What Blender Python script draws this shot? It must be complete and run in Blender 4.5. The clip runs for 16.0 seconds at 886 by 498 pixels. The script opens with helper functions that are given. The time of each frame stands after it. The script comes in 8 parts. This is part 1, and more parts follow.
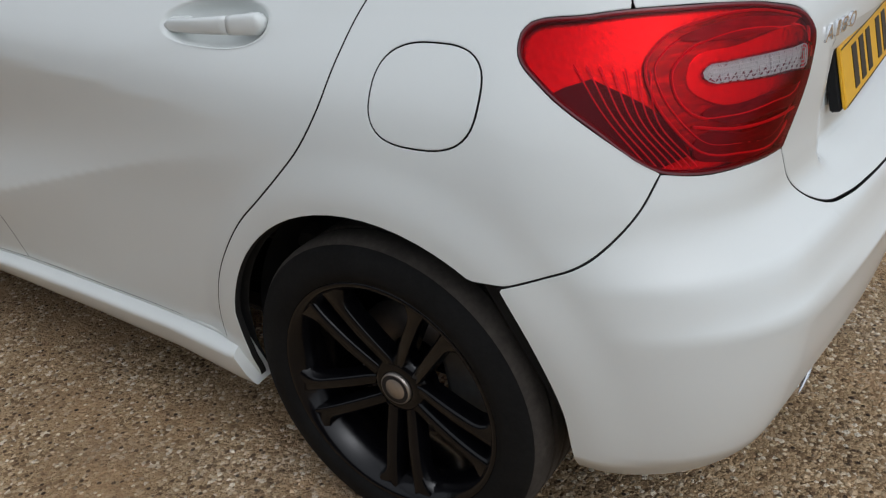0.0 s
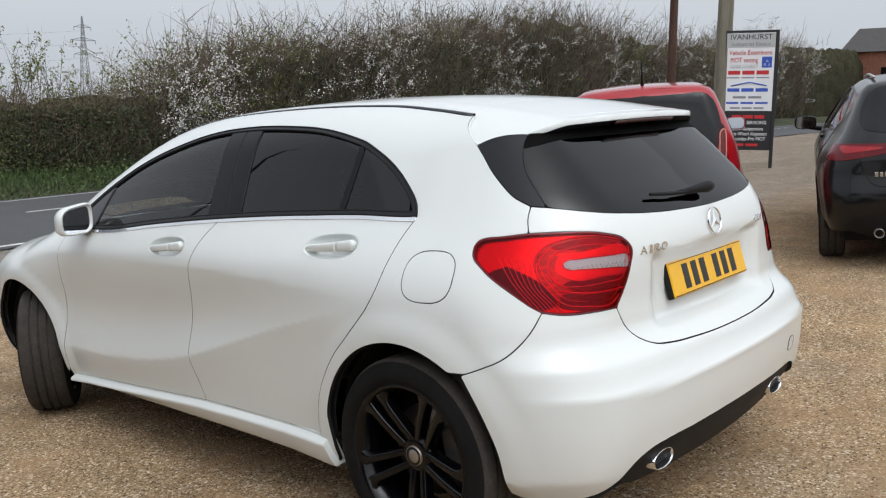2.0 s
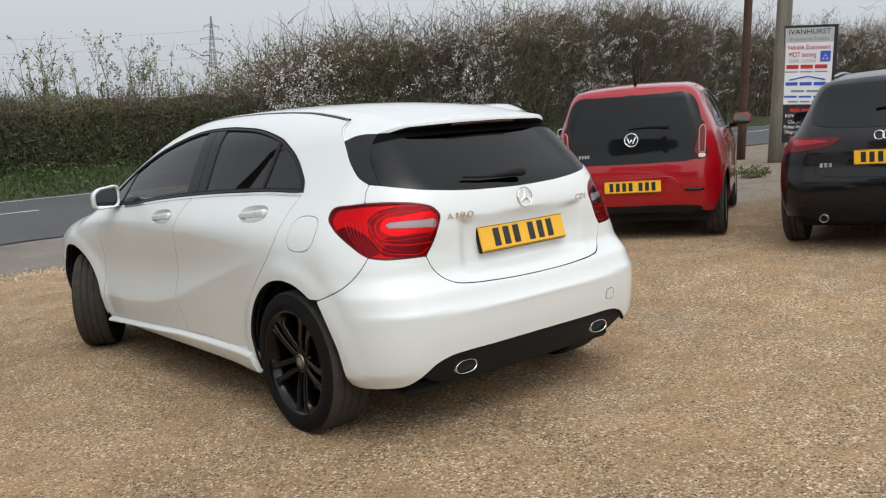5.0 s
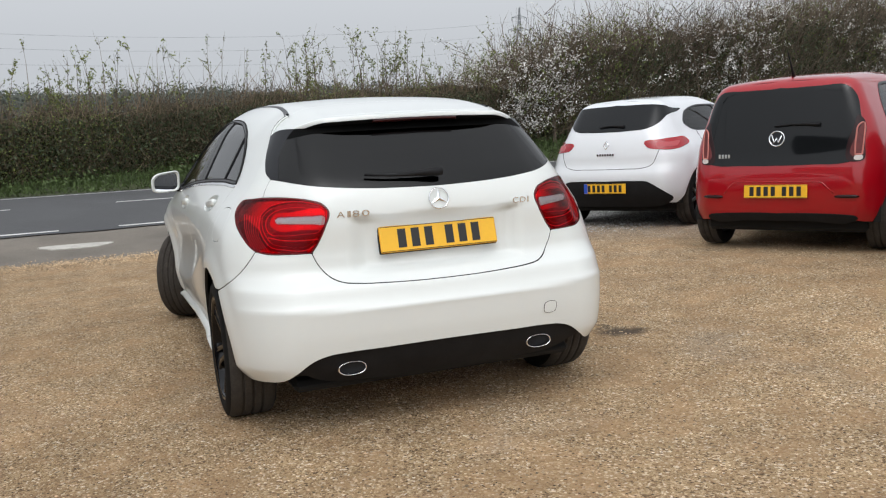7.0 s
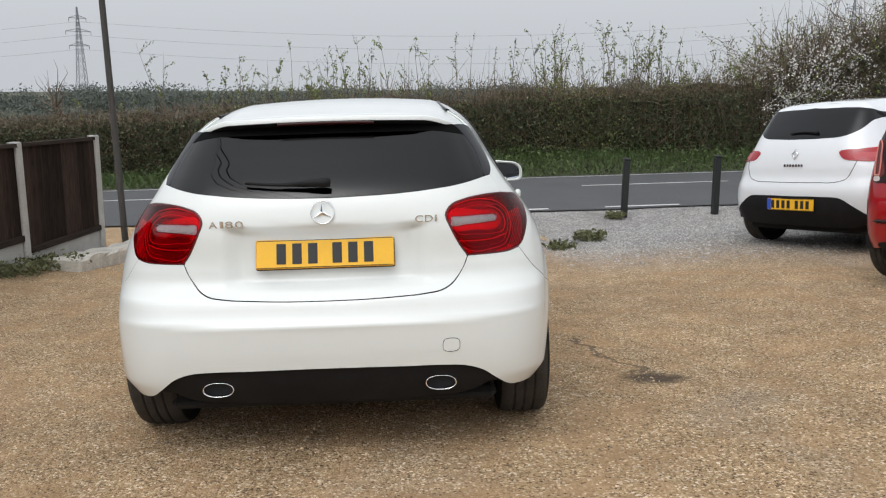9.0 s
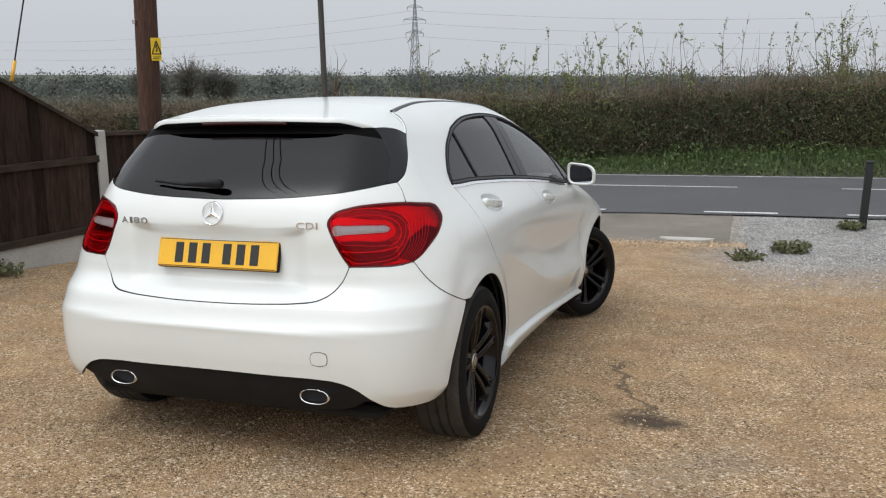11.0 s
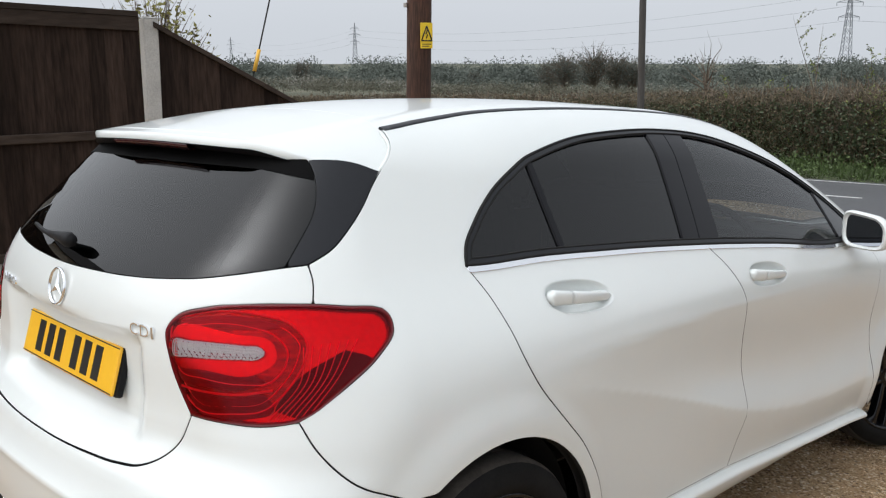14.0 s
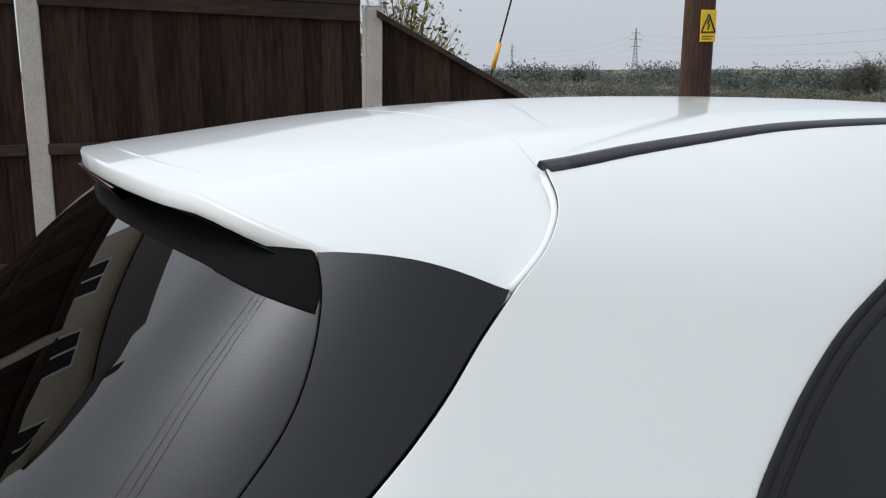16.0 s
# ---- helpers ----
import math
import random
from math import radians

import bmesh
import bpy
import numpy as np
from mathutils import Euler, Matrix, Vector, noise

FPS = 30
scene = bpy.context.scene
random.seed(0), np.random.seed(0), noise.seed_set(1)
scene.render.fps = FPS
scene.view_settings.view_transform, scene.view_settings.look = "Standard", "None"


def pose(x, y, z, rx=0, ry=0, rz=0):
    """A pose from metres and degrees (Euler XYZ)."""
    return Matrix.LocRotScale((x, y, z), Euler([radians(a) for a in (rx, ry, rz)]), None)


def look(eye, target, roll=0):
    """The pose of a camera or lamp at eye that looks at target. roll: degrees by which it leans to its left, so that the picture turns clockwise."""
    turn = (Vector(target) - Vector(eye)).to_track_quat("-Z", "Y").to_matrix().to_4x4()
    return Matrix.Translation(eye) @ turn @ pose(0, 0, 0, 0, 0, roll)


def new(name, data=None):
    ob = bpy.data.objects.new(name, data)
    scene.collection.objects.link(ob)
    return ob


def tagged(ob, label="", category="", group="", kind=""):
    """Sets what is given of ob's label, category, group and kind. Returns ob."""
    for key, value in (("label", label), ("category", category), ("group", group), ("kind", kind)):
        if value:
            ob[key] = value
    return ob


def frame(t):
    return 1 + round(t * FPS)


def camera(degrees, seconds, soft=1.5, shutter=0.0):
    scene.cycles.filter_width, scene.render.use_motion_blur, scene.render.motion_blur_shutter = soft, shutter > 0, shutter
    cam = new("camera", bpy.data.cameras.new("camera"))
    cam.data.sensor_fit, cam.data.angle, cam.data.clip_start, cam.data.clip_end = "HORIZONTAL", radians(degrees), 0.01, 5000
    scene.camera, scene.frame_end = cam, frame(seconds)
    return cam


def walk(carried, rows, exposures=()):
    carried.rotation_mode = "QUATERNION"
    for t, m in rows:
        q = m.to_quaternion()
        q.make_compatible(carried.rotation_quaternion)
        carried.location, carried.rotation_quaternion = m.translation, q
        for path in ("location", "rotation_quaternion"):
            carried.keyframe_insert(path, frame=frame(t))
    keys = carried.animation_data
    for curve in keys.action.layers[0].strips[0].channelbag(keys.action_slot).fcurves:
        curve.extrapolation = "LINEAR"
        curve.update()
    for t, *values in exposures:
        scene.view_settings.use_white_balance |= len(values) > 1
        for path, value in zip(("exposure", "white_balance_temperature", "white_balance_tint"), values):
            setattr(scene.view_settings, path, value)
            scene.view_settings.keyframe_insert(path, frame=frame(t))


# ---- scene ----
cam = camera(53.60, 16.0, soft=1.2)
ROWS = [
    (0.0, -1.885, -0.757, 1.295, 61.28, -0.68, -56.38),
    (0.5, -2.076, -0.981, 1.313, 67.08, -0.69, -53.65),
    (1.0, -2.266, -1.258, 1.350, 72.59, -0.50, -51.28),
    (1.5, -2.515, -1.518, 1.356, 78.01, -0.23, -49.38),
    (2.0, -2.695, -1.766, 1.371, 80.50, -0.02, -47.89),
    (2.5, -2.888, -2.060, 1.373, 81.02, 0.07, -46.69),
    (3.0, -3.090, -2.313, 1.380, 81.09, 0.13, -45.78),
    (3.5, -3.204, -2.522, 1.387, 81.01, 0.09, -45.33),
    (4.0, -3.139, -2.752, 1.404, 80.73, 0.06, -45.12),
    (6.5, -1.735, -3.798, 1.444, 79.62, 0.74, -26.01),
    (7.0, -1.300, -3.917, 1.442, 79.62, 0.45, -20.99),
    (7.5, -0.835, -3.894, 1.413, 79.82, 0.61, -16.21),
    (8.0, -0.416, -3.874, 1.439, 79.72, 0.44, -11.24),
    (8.5, -0.037, -3.866, 1.463, 79.69, 0.29, -6.24),
    (9.0, 0.356, -3.778, 1.452, 79.54, 0.24, -1.24),
    (11.5, 2.120, -3.072, 1.517, 78.44, 0.01, 24.32),
    (12.0, 2.317, -2.754, 1.501, 78.34, 0.10, 29.54),
    (12.5, 2.421, -2.396, 1.521, 78.27, 0.00, 34.82),
    (13.0, 2.350, -2.012, 1.514, 78.15, -0.07, 38.61),
    (13.5, 2.234, -1.647, 1.504, 77.99, -0.09, 41.54),
    (14.0, 2.037, -1.298, 1.511, 77.94, 0.06, 45.23),
    (14.5, 1.838, -1.025, 1.521, 77.95, -0.04, 49.64),
    (15.0, 1.622, -0.740, 1.502, 78.03, -0.18, 54.75),
    (15.2, 1.506, -0.639, 1.496, 78.03, -0.17, 56.80),
    (15.5, 1.372, -0.529, 1.470, 78.17, -0.06, 59.76),
    (16.0, 1.131, -0.384, 1.445, 78.33, 0.16, 62.91),
]
EXPOSURES = [(0.0, -0.50, 6050, 10), (0.5, -0.74, 6050, 10), (1.0, -0.53, 6050, 10), (1.5, -0.02, 6200, 10), (2.0, 0.0, 6200, 10), (3.0, 0.02, 6250, 10), (9.0, 0.0, 6350, 10), (12.0, 0.06, 6300, 10), (14.0, 0.17, 6250, 10), (15.0, 0.12, 6200, 10), (16.0, -0.03, 6150, 10)]
walk(cam, [(t, pose(x, y, z, rx, ry, rz)) for t, x, y, z, rx, ry, rz in ROWS], EXPOSURES)
# ---- shaping tools ----
def spl(keys, q):
    """A smooth curve through (t, value) keys, read at q."""
    t = np.array([k[0] for k in keys], float)
    v = np.array([k[1] for k in keys], float)
    m = np.gradient(v, t) if len(t) > 2 else np.full(2, (v[1] - v[0]) / (t[1] - t[0]))
    q = np.asarray(q, float)
    c = np.clip(q, t[0], t[-1])
    i = np.clip(np.searchsorted(t, c) - 1, 0, len(t) - 2)
    h = t[i + 1] - t[i]
    s = (c - t[i]) / h
    out = (v[i] * (1 + 2 * s) * (1 - s) ** 2 + v[i + 1] * s * s * (3 - 2 * s)
           + m[i] * h * s * (1 - s) ** 2 - m[i + 1] * h * s * s * (1 - s))
    return out + np.where(q < t[0], (q - t[0]) * m[0], 0) + np.where(q > t[-1], (q - t[-1]) * m[-1], 0)


def spl_rows(zs, xs, z):
    """The same through keys that differ from point to point: columns of zs and xs."""
    n, k = zs.shape
    m = np.empty_like(xs)
    d = np.diff(xs, axis=1) / np.diff(zs, axis=1)
    m[:, 1:-1] = (d[:, 1:] + d[:, :-1]) / 2
    m[:, 0], m[:, -1] = d[:, 0], d[:, -1]
    c = np.clip(z, zs[:, 0], zs[:, -1])
    i = np.clip((c[:, None] > zs).sum(1) - 1, 0, k - 2)
    r = np.arange(n)
    h = zs[r, i + 1] - zs[r, i]
    s = (c - zs[r, i]) / h
    out = (xs[r, i] * (1 + 2 * s) * (1 - s) ** 2 + xs[r, i + 1] * s * s * (3 - 2 * s)
           + m[r, i] * h * s * (1 - s) ** 2 - m[r, i + 1] * h * s * s * (1 - s))
    return out + np.where(z < zs[:, 0], (z - zs[:, 0]) * m[:, 0], 0) + np.where(z > zs[:, -1], (z - zs[:, -1]) * m[:, -1], 0)


def step01(a, b, q):
    s = np.clip((q - a) / (b - a), 0, 1)
    return s * s * (3 - 2 * s)


def meet(a, b, r):
    """Rounded edge of radius r where two bounds meet."""
    a, b = a + r, b + r
    return np.hypot(np.maximum(a, 0), np.maximum(b, 0)) + np.minimum(np.maximum(a, b), 0) - r


def smooth_path(pts, n=6, closed=True, sharp=()):
    """Points along a smooth curve through pts; it turns a true corner at the indices in sharp."""
    pts = [np.array(p, float) for p in pts]
    k = len(pts)
    out = []
    for i in range(k if closed else k - 1):
        a, b = pts[i], pts[(i + 1) % k]
        pa = pts[i - 1] if (closed or i > 0) else a
        pb = pts[(i + 2) % k] if (closed or i + 2 < k) else b
        L = np.linalg.norm(b - a) + 1e-9

        def tang(p, q, r_):
            d1, d2 = np.linalg.norm(q - p) + 1e-9, np.linalg.norm(r_ - q) + 1e-9
            return ((q - p) / d1 * d2 + (r_ - q) / d2 * d1) / (d1 + d2) * L
        ma = (b - a) if (i in sharp or (not closed and i == 0)) else tang(pa, a, b)
        mb = (b - a) if (((i + 1) % k) in sharp or (not closed and i + 2 >= k)) else tang(a, b, pb)
        for j in range(n):
            s = j / n
            out.append(a * (1 + 2 * s) * (1 - s) ** 2 + b * s * s * (3 - 2 * s) + ma * s * (1 - s) ** 2 - mb * s * s * (1 - s))
    if not closed:
        out.append(pts[-1])
    return np.array(out)


def resample(path, step, closed=True):
    p = np.vstack([path, path[:1]]) if closed else np.asarray(path)
    d = np.r_[0, np.cumsum(np.linalg.norm(np.diff(p, axis=0), axis=1))]
    n = max(4, int(d[-1] / step))
    q = np.linspace(0, d[-1], n + 1)
    out = np.stack([np.interp(q, d, p[:, j]) for j in range(p.shape[1])], 1)
    return out[:-1] if closed else out


def inside(poly, pts):
    """Which points lie in a closed polygon."""
    x, y = pts[:, 0], pts[:, 1]
    res = np.zeros(len(pts), bool)
    n = len(poly)
    for i in range(n):
        x1, y1 = poly[i]
        x2, y2 = poly[(i + 1) % n]
        if y1 == y2:
            continue
        c = ((y1 > y) != (y2 > y)) & (x < (x2 - x1) * (y - y1) / (y2 - y1) + x1)
        res ^= c
    return res


def shrink(poly, d):
    """A polygon drawn in by d (out where d is negative)."""
    p = np.asarray(poly)
    e = np.roll(p, -1, 0) - np.roll(p, 1, 0)
    nrm = np.stack([-e[:, 1], e[:, 0]], 1) / (np.linalg.norm(e, axis=1)[:, None] + 1e-12)
    area = 0.5 * np.sum(p[:, 0] * np.roll(p[:, 1], -1) - np.roll(p[:, 0], -1) * p[:, 1])
    return p + nrm * d * (1 if area > 0 else -1)


class Body:
    """A car's outer skin: bounds from the side, the tail, the top and the nose, met with rounded edges.
    y runs forward from the rear axle, x to the right, z up."""

    def __init__(self, lines, tail, tail_bow, top, crown, nose, nose_bow, tail_round, top_round, nose_round, spine, relief=None, tail_relief=None, tail_edge=0.03):
        self.lines, self.tail, self.tail_bow, self.top, self.crown = lines, tail, tail_bow, top, crown
        self.nose, self.nose_bow, self.tail_round, self.top_round, self.nose_round = nose, nose_bow, tail_round, top_round, nose_round
        self.y0, self.y1, self.z0 = spine
        self.relief, self.tail_relief, self.tail_edge = relief, tail_relief, tail_edge

    def half_width(self, y, z):
        zs = np.stack([spl([(k[0], k[2]) for k in ln], y) for ln in self.lines], 1)
        xs = np.stack([spl([(k[0], k[1]) for k in ln], y) for ln in self.lines], 1)
        x = spl_rows(zs, xs, z)
        return x + (self.relief(y, z) if self.relief else 0)

    def f(self, p):
        x, y, z = np.abs(p[:, 0]), p[:, 1], p[:, 2]
        side = x - self.half_width(y, z)
        tail = spl(self.tail, z) + spl(self.tail_bow, z) * x * x - y
        if self.tail_relief:
            tail = tail + self.tail_relief(x, z)
        top = z - spl(self.top, y) + self.crown * x * x
        nose = y - spl(self.nose, z) - self.nose_bow * x * x
        f = meet(side, tail, spl(self.tail_round, z))
        f = meet(f, nose, self.nose_round)
        return meet(f, top, np.where(y < 0.2, self.tail_edge + (self.top_round - self.tail_edge) * step01(-0.35, 0.2, y), self.top_round))

    def cast(self, o, d, far=4.0):
        """Where rays from inside o along d leave the skin."""
        o, d = np.atleast_2d(o).astype(float), np.atleast_2d(d).astype(float)
        o, d = np.broadcast_arrays(o, d)
        lo, hi = np.full(len(o), 0.02), np.full(len(o), far)
        for _ in range(4):
            mid = (lo + hi) / 2
            out = self.f(o + d * mid[:, None]) > 0
            hi, lo = np.where(out, mid, hi), np.where(out, lo, mid)
        fl, fh = self.f(o + d * lo[:, None]), self.f(o + d * hi[:, None])
        for _ in range(9):
            mid = np.clip((lo * fh - hi * fl) / (fh - fl + 1e-15), lo, hi)
            fm = self.f(o + d * mid[:, None])
            out = fm > 0
            fl = np.where(out, fl * 0.5, fm)
            fh = np.where(out, fm, fh * 0.5)
            hi, lo = np.where(out, mid, hi), np.where(out, lo, mid)
        lo = hi = mid
        return o + d * ((lo + hi) / 2)[:, None]

    def normal(self, p, e=0.004):
        g = np.stack([self.f(p + e * v) - self.f(p - e * v) for v in np.eye(3)], 1)
        return g / (np.linalg.norm(g, axis=1)[:, None] + 1e-12)

    # two ways of laying the skin out flat
    def wrap(self, p):
        """Flat place (u, v) of points, seen from the spine."""
        p = np.atleast_2d(p).astype(float)
        yc = np.clip(p[:, 1], self.y0, self.y1)
        dx, dy, dz = p[:, 0], p[:, 1] - yc, p[:, 2] - self.z0
        a = np.arctan2(-np.where(p[:, 1] < self.y0, dy, 0), dx)      # 0 right side, pi/2 tail, pi left side
        b = np.arctan2(np.where(p[:, 1] > self.y1, dy, 0), np.abs(dx))
        v = np.arctan2(dz, np.hypot(dx, dy))
        u = np.where(p[:, 1] < self.y0, self.y0 - 0.9 * a, np.where(p[:, 1] > self.y1, self.y1 + 0.9 * b, p[:, 1]))
        return np.stack([u, 0.9 * v], 1)

    def unwrap(self, uv):
        u, v = uv[:, 0], uv[:, 1] / 0.9
        a = np.where(u < self.y0, (self.y0 - u) / 0.9, 0)
        b = np.where(u > self.y1, (u - self.y1) / 0.9, 0)
        yc = np.clip(u, self.y0, self.y1)
        d = np.stack([np.cos(a) * np.cos(b) * np.cos(v), (np.sin(b) - np.sin(a)) * np.cos(v), np.sin(v)], 1)
        o = np.stack([0 * yc, yc, 0 * yc + self.z0], 1)
        return self.cast(o, d)

    def untop(self, xy):
        o = np.stack([xy[:, 0], xy[:, 1], 0 * xy[:, 0] + 0.7], 1)
        return self.cast(o, np.array([[0, 0, 1.0]]))

    def side(self, pts):
        """Skin points of the right side at (y, z)."""
        pts = np.array(pts, float)
        o = np.stack([0 * pts[:, 0], pts[:, 0], pts[:, 1]], 1)
        return self.cast(o, np.array([[1.0, 0, 0]]))

    def back(self, pts):
        """Skin points of the tail at (x, z)."""
        pts = np.array(pts, float)
        o = np.stack([pts[:, 0], 0 * pts[:, 0] + 0.3, pts[:, 1]], 1)
        return self.cast(o, np.array([[0, -1.0, 0]]))


def mesh_from(name, verts, faces, normals=None, mat=None, smooth=True):
    me = bpy.data.meshes.new(name)
    me.from_pydata([tuple(v) for v in verts], [], [tuple(int(i) for i in f) for f in faces])
    if smooth:
        me.polygons.foreach_set("use_smooth", [True] * len(me.polygons))
    if normals is not None:
        me.normals_split_custom_set_from_vertices([tuple(n) for n in normals])
    if mat:
        me.materials.append(mat)
    return me


def panel(body, outer, holes=(), step=0.03, gap=0.0024, rim=0.014, lift=0.0, flat="wrap", mirror=False, name="panel", mat=None, roll=0.002, deep=None):
    """A sheet of the skin inside the flat outline, less the holes, with edges turned in."""
    from mathutils.geometry import delaunay_2d_cdt
    outer = shrink(resample(outer, step * 0.6), gap)
    holes = [shrink(resample(h, step * 0.6), -gap) for h in holes]
    loops = [outer] + holes
    lo, hi = outer.min(0), outer.max(0)
    gx, gy = np.meshgrid(np.arange(lo[0] + step * 0.37, hi[0], step), np.arange(lo[1] + step * 0.41, hi[1], step))
    grid = np.stack([gx.ravel(), gy.ravel()], 1)
    keep = inside(outer, grid)
    for h in holes:
        keep &= ~inside(h, grid)
    grid = grid[keep]
    every = np.vstack(loops)
    if len(grid):
        near = np.ones(len(grid), bool)
        for c in range(0, len(every), 200):
            d = np.linalg.norm(grid[:, None] - every[None, c:c + 200], axis=2).min(1)
            near &= d > step * 0.45
        grid = grid[near]
    pts = np.vstack([every, grid])
    edges, at = [], 0
    for lp in loops:
        n = len(lp)
        edges += [(at + i, at + (i + 1) % n) for i in range(n)]
        at += n
    co, ed, fa, ov, _, _ = delaunay_2d_cdt([Vector(p) for p in pts], edges, [], 0, 1e-6)
    co = np.array([tuple(c) for c in co])
    tri = np.array([f for f in fa if len(f) == 3])
    mid = co[tri].mean(1)
    ok = inside(outer, mid)
    for h in holes:
        ok &= ~inside(h, mid)
    tri = tri[ok]
    place = body.unwrap if flat == "wrap" else body.untop
    p = place(co)
    nrm = body.normal(p)
    verts = [p + nrm * lift]
    norms = [nrm]
    faces = [tuple(t) for t in tri]
    # rims: first a small rolled edge, then straight in
    index = {}
    for i, src in enumerate(ov):
        for s in src:
            index[s] = i
    count, at = len(p), 0
    for k, lp in enumerate(loops):
        n = len(lp)
        ids = np.array([index[at + i] for i in range(n)])
        at += n
        base, bn = p[ids], nrm[ids]
        tang = np.roll(base, -1, 0) - np.roll(base, 1, 0)
        outw = np.cross(tang, bn)
        outw /= np.linalg.norm(outw, axis=1)[:, None] + 1e-12
        e1 = base + bn * (lift - roll)
        e2 = base + bn * (lift - rim)
        sgn = np.ones(n) * (1 if _outward(place, lp, outw, base, k) else -1)
        o = outw * sgn[:, None]
        verts += [e1 + o * roll * 0.6, e2 + o * roll * 0.6]
        h = bn + o
        norms += [h / np.linalg.norm(h, axis=1)[:, None], o]
        a0, a1 = count, count + n
        count += 2 * n
        for i in range(n):
            j = (i + 1) % n
            faces.append((int(ids[i]), int(ids[j]), a0 + j, a0 + i))
            faces.append((a0 + i, a0 + j, a1 + j, a1 + i))
    verts, norms = np.vstack(verts), np.vstack(norms)
    # one winding for all
    a, b, c = verts[tri[:, 0]], verts[tri[:, 1]], verts[tri[:, 2]]
    turn = (np.cross(b - a, c - a) * nrm[tri[:, 0]]).sum(1) < 0
    faces[:len(tri)] = [(t[0], t[2], t[1]) if w else tuple(t) for t, w in zip(tri, turn)]
    fixed = []
    for f in faces[len(tri):]:
        q = verts[list(f)]
        nn = np.cross(q[1] - q[0], q[2] - q[0])
        fixed.append(f if nn @ norms[f[2]] > 0 else f[::-1])
    faces = faces[:len(tri)] + fixed
    if mirror:
        verts = verts * [-1, 1, 1]
        norms = norms * [-1, 1, 1]
        faces = [f[::-1] for f in faces]
    me = mesh_from(name, verts, faces, norms, mat)
    # inner rims take a second, black material as the shade of the gaps
    if deep is not None:
        me.materials.append(deep)
        k = len(tri)
        idx = np.zeros(len(faces), np.int32)
        idx[k + 1::2] = 1
        me.polygons.foreach_set("material_index", idx)
    return me


def _outward(place, lp, outw, base, k):
    """Whether outw points out of the sheet along this loop."""
    c = lp.mean(0)
    mid = place(np.array([c]))[0]
    s = ((base - mid) * outw).sum(1)
    good = s.mean() > 0
    return good if k == 0 else not good


def part(name, me, parent=None, label="", mat=None):
    """One mesh (or bmesh) as one object under a thing or part."""
    if isinstance(me, bmesh.types.BMesh):
        bm, me = me, bpy.data.meshes.new(name)
        bm.to_mesh(me)
        bm.free()
    if mat and not len(me.materials):
        me.materials.append(mat)
    ob = new(name, me)
    if parent:
        ob.parent = parent
    if label:
        ob["label"] = label
    return ob


def thing(name, label, category, m=None, group="", kind=""):
    ob = new(name)
    ob.empty_display_size = 0.1
    if m is not None:
        ob.matrix_world = m
    return tagged(ob, label, category, group, kind)


def tube(path, r, sides=8, name="tube", mat=None, closed=False, caps=True):
    """A round bar along a path; r one radius or one for each point."""
    p = np.array(path, float)
    n = len(p)
    r = np.broadcast_to(np.array(r, float), (n,))
    tg = np.gradient(p, axis=0) if not closed else np.roll(p, -1, 0) - np.roll(p, 1, 0)
    tg /= np.linalg.norm(tg, axis=1)[:, None] + 1e-12
    up = np.array([0, 0, 1.0]) if abs(tg[0, 2]) < 0.9 else np.array([1.0, 0, 0])
    vs, fs = [], []
    a = np.cross(tg[0], up)
    for i in range(n):
        a = a - tg[i] * (a @ tg[i])
        a /= np.linalg.norm(a) + 1e-12
        b = np.cross(tg[i], a)
        for k in range(sides):
            w = 2 * math.pi * k / sides
            vs.append(p[i] + r[i] * (math.cos(w) * a + math.sin(w) * b))
    for i in range(n if closed else n - 1):
        i2 = (i + 1) % n
        for k in range(sides):
            k2 = (k + 1) % sides
            fs.append((i * sides + k, i * sides + k2, i2 * sides + k2, i2 * sides + k))
    if caps and not closed:
        fs.append(tuple(range(sides))[::-1])
        fs.append(tuple((n - 1) * sides + k for k in range(sides)))
    return mesh_from(name, vs, fs, mat=mat)


def box_bm(bm, lo, hi, bev=0.0, m=None, seg=1):
    """Adds a box with softened edges to a bmesh."""
    r = bmesh.ops.create_cube(bm, size=1)
    vs = r["verts"]
    s = [hi[i] - lo[i] for i in range(3)]
    c = [(hi[i] + lo[i]) / 2 for i in range(3)]
    bmesh.ops.transform(bm, matrix=Matrix.Translation(c) @ Matrix.Diagonal((*s, 1)), verts=vs)
    if bev:
        es = list({e for v in vs for e in v.link_edges})
        r2 = bmesh.ops.bevel(bm, geom=es, offset=bev, segments=seg, affect="EDGES", profile=0.5)
        vs = list({v for f in r2["faces"] for v in f.verts} | {v for v in vs if v.is_valid})
    if m is not None:
        bmesh.ops.transform(bm, matrix=m, verts=vs)
    return vs


def box(name, lo, hi, bev=0.004, mat=None, m=None, seg=1):
    bm = bmesh.new()
    box_bm(bm, lo, hi, bev, m, seg)
    me = bpy.data.meshes.new(name)
    bm.to_mesh(me)
    bm.free()
    if mat:
        me.materials.append(mat)
    return me


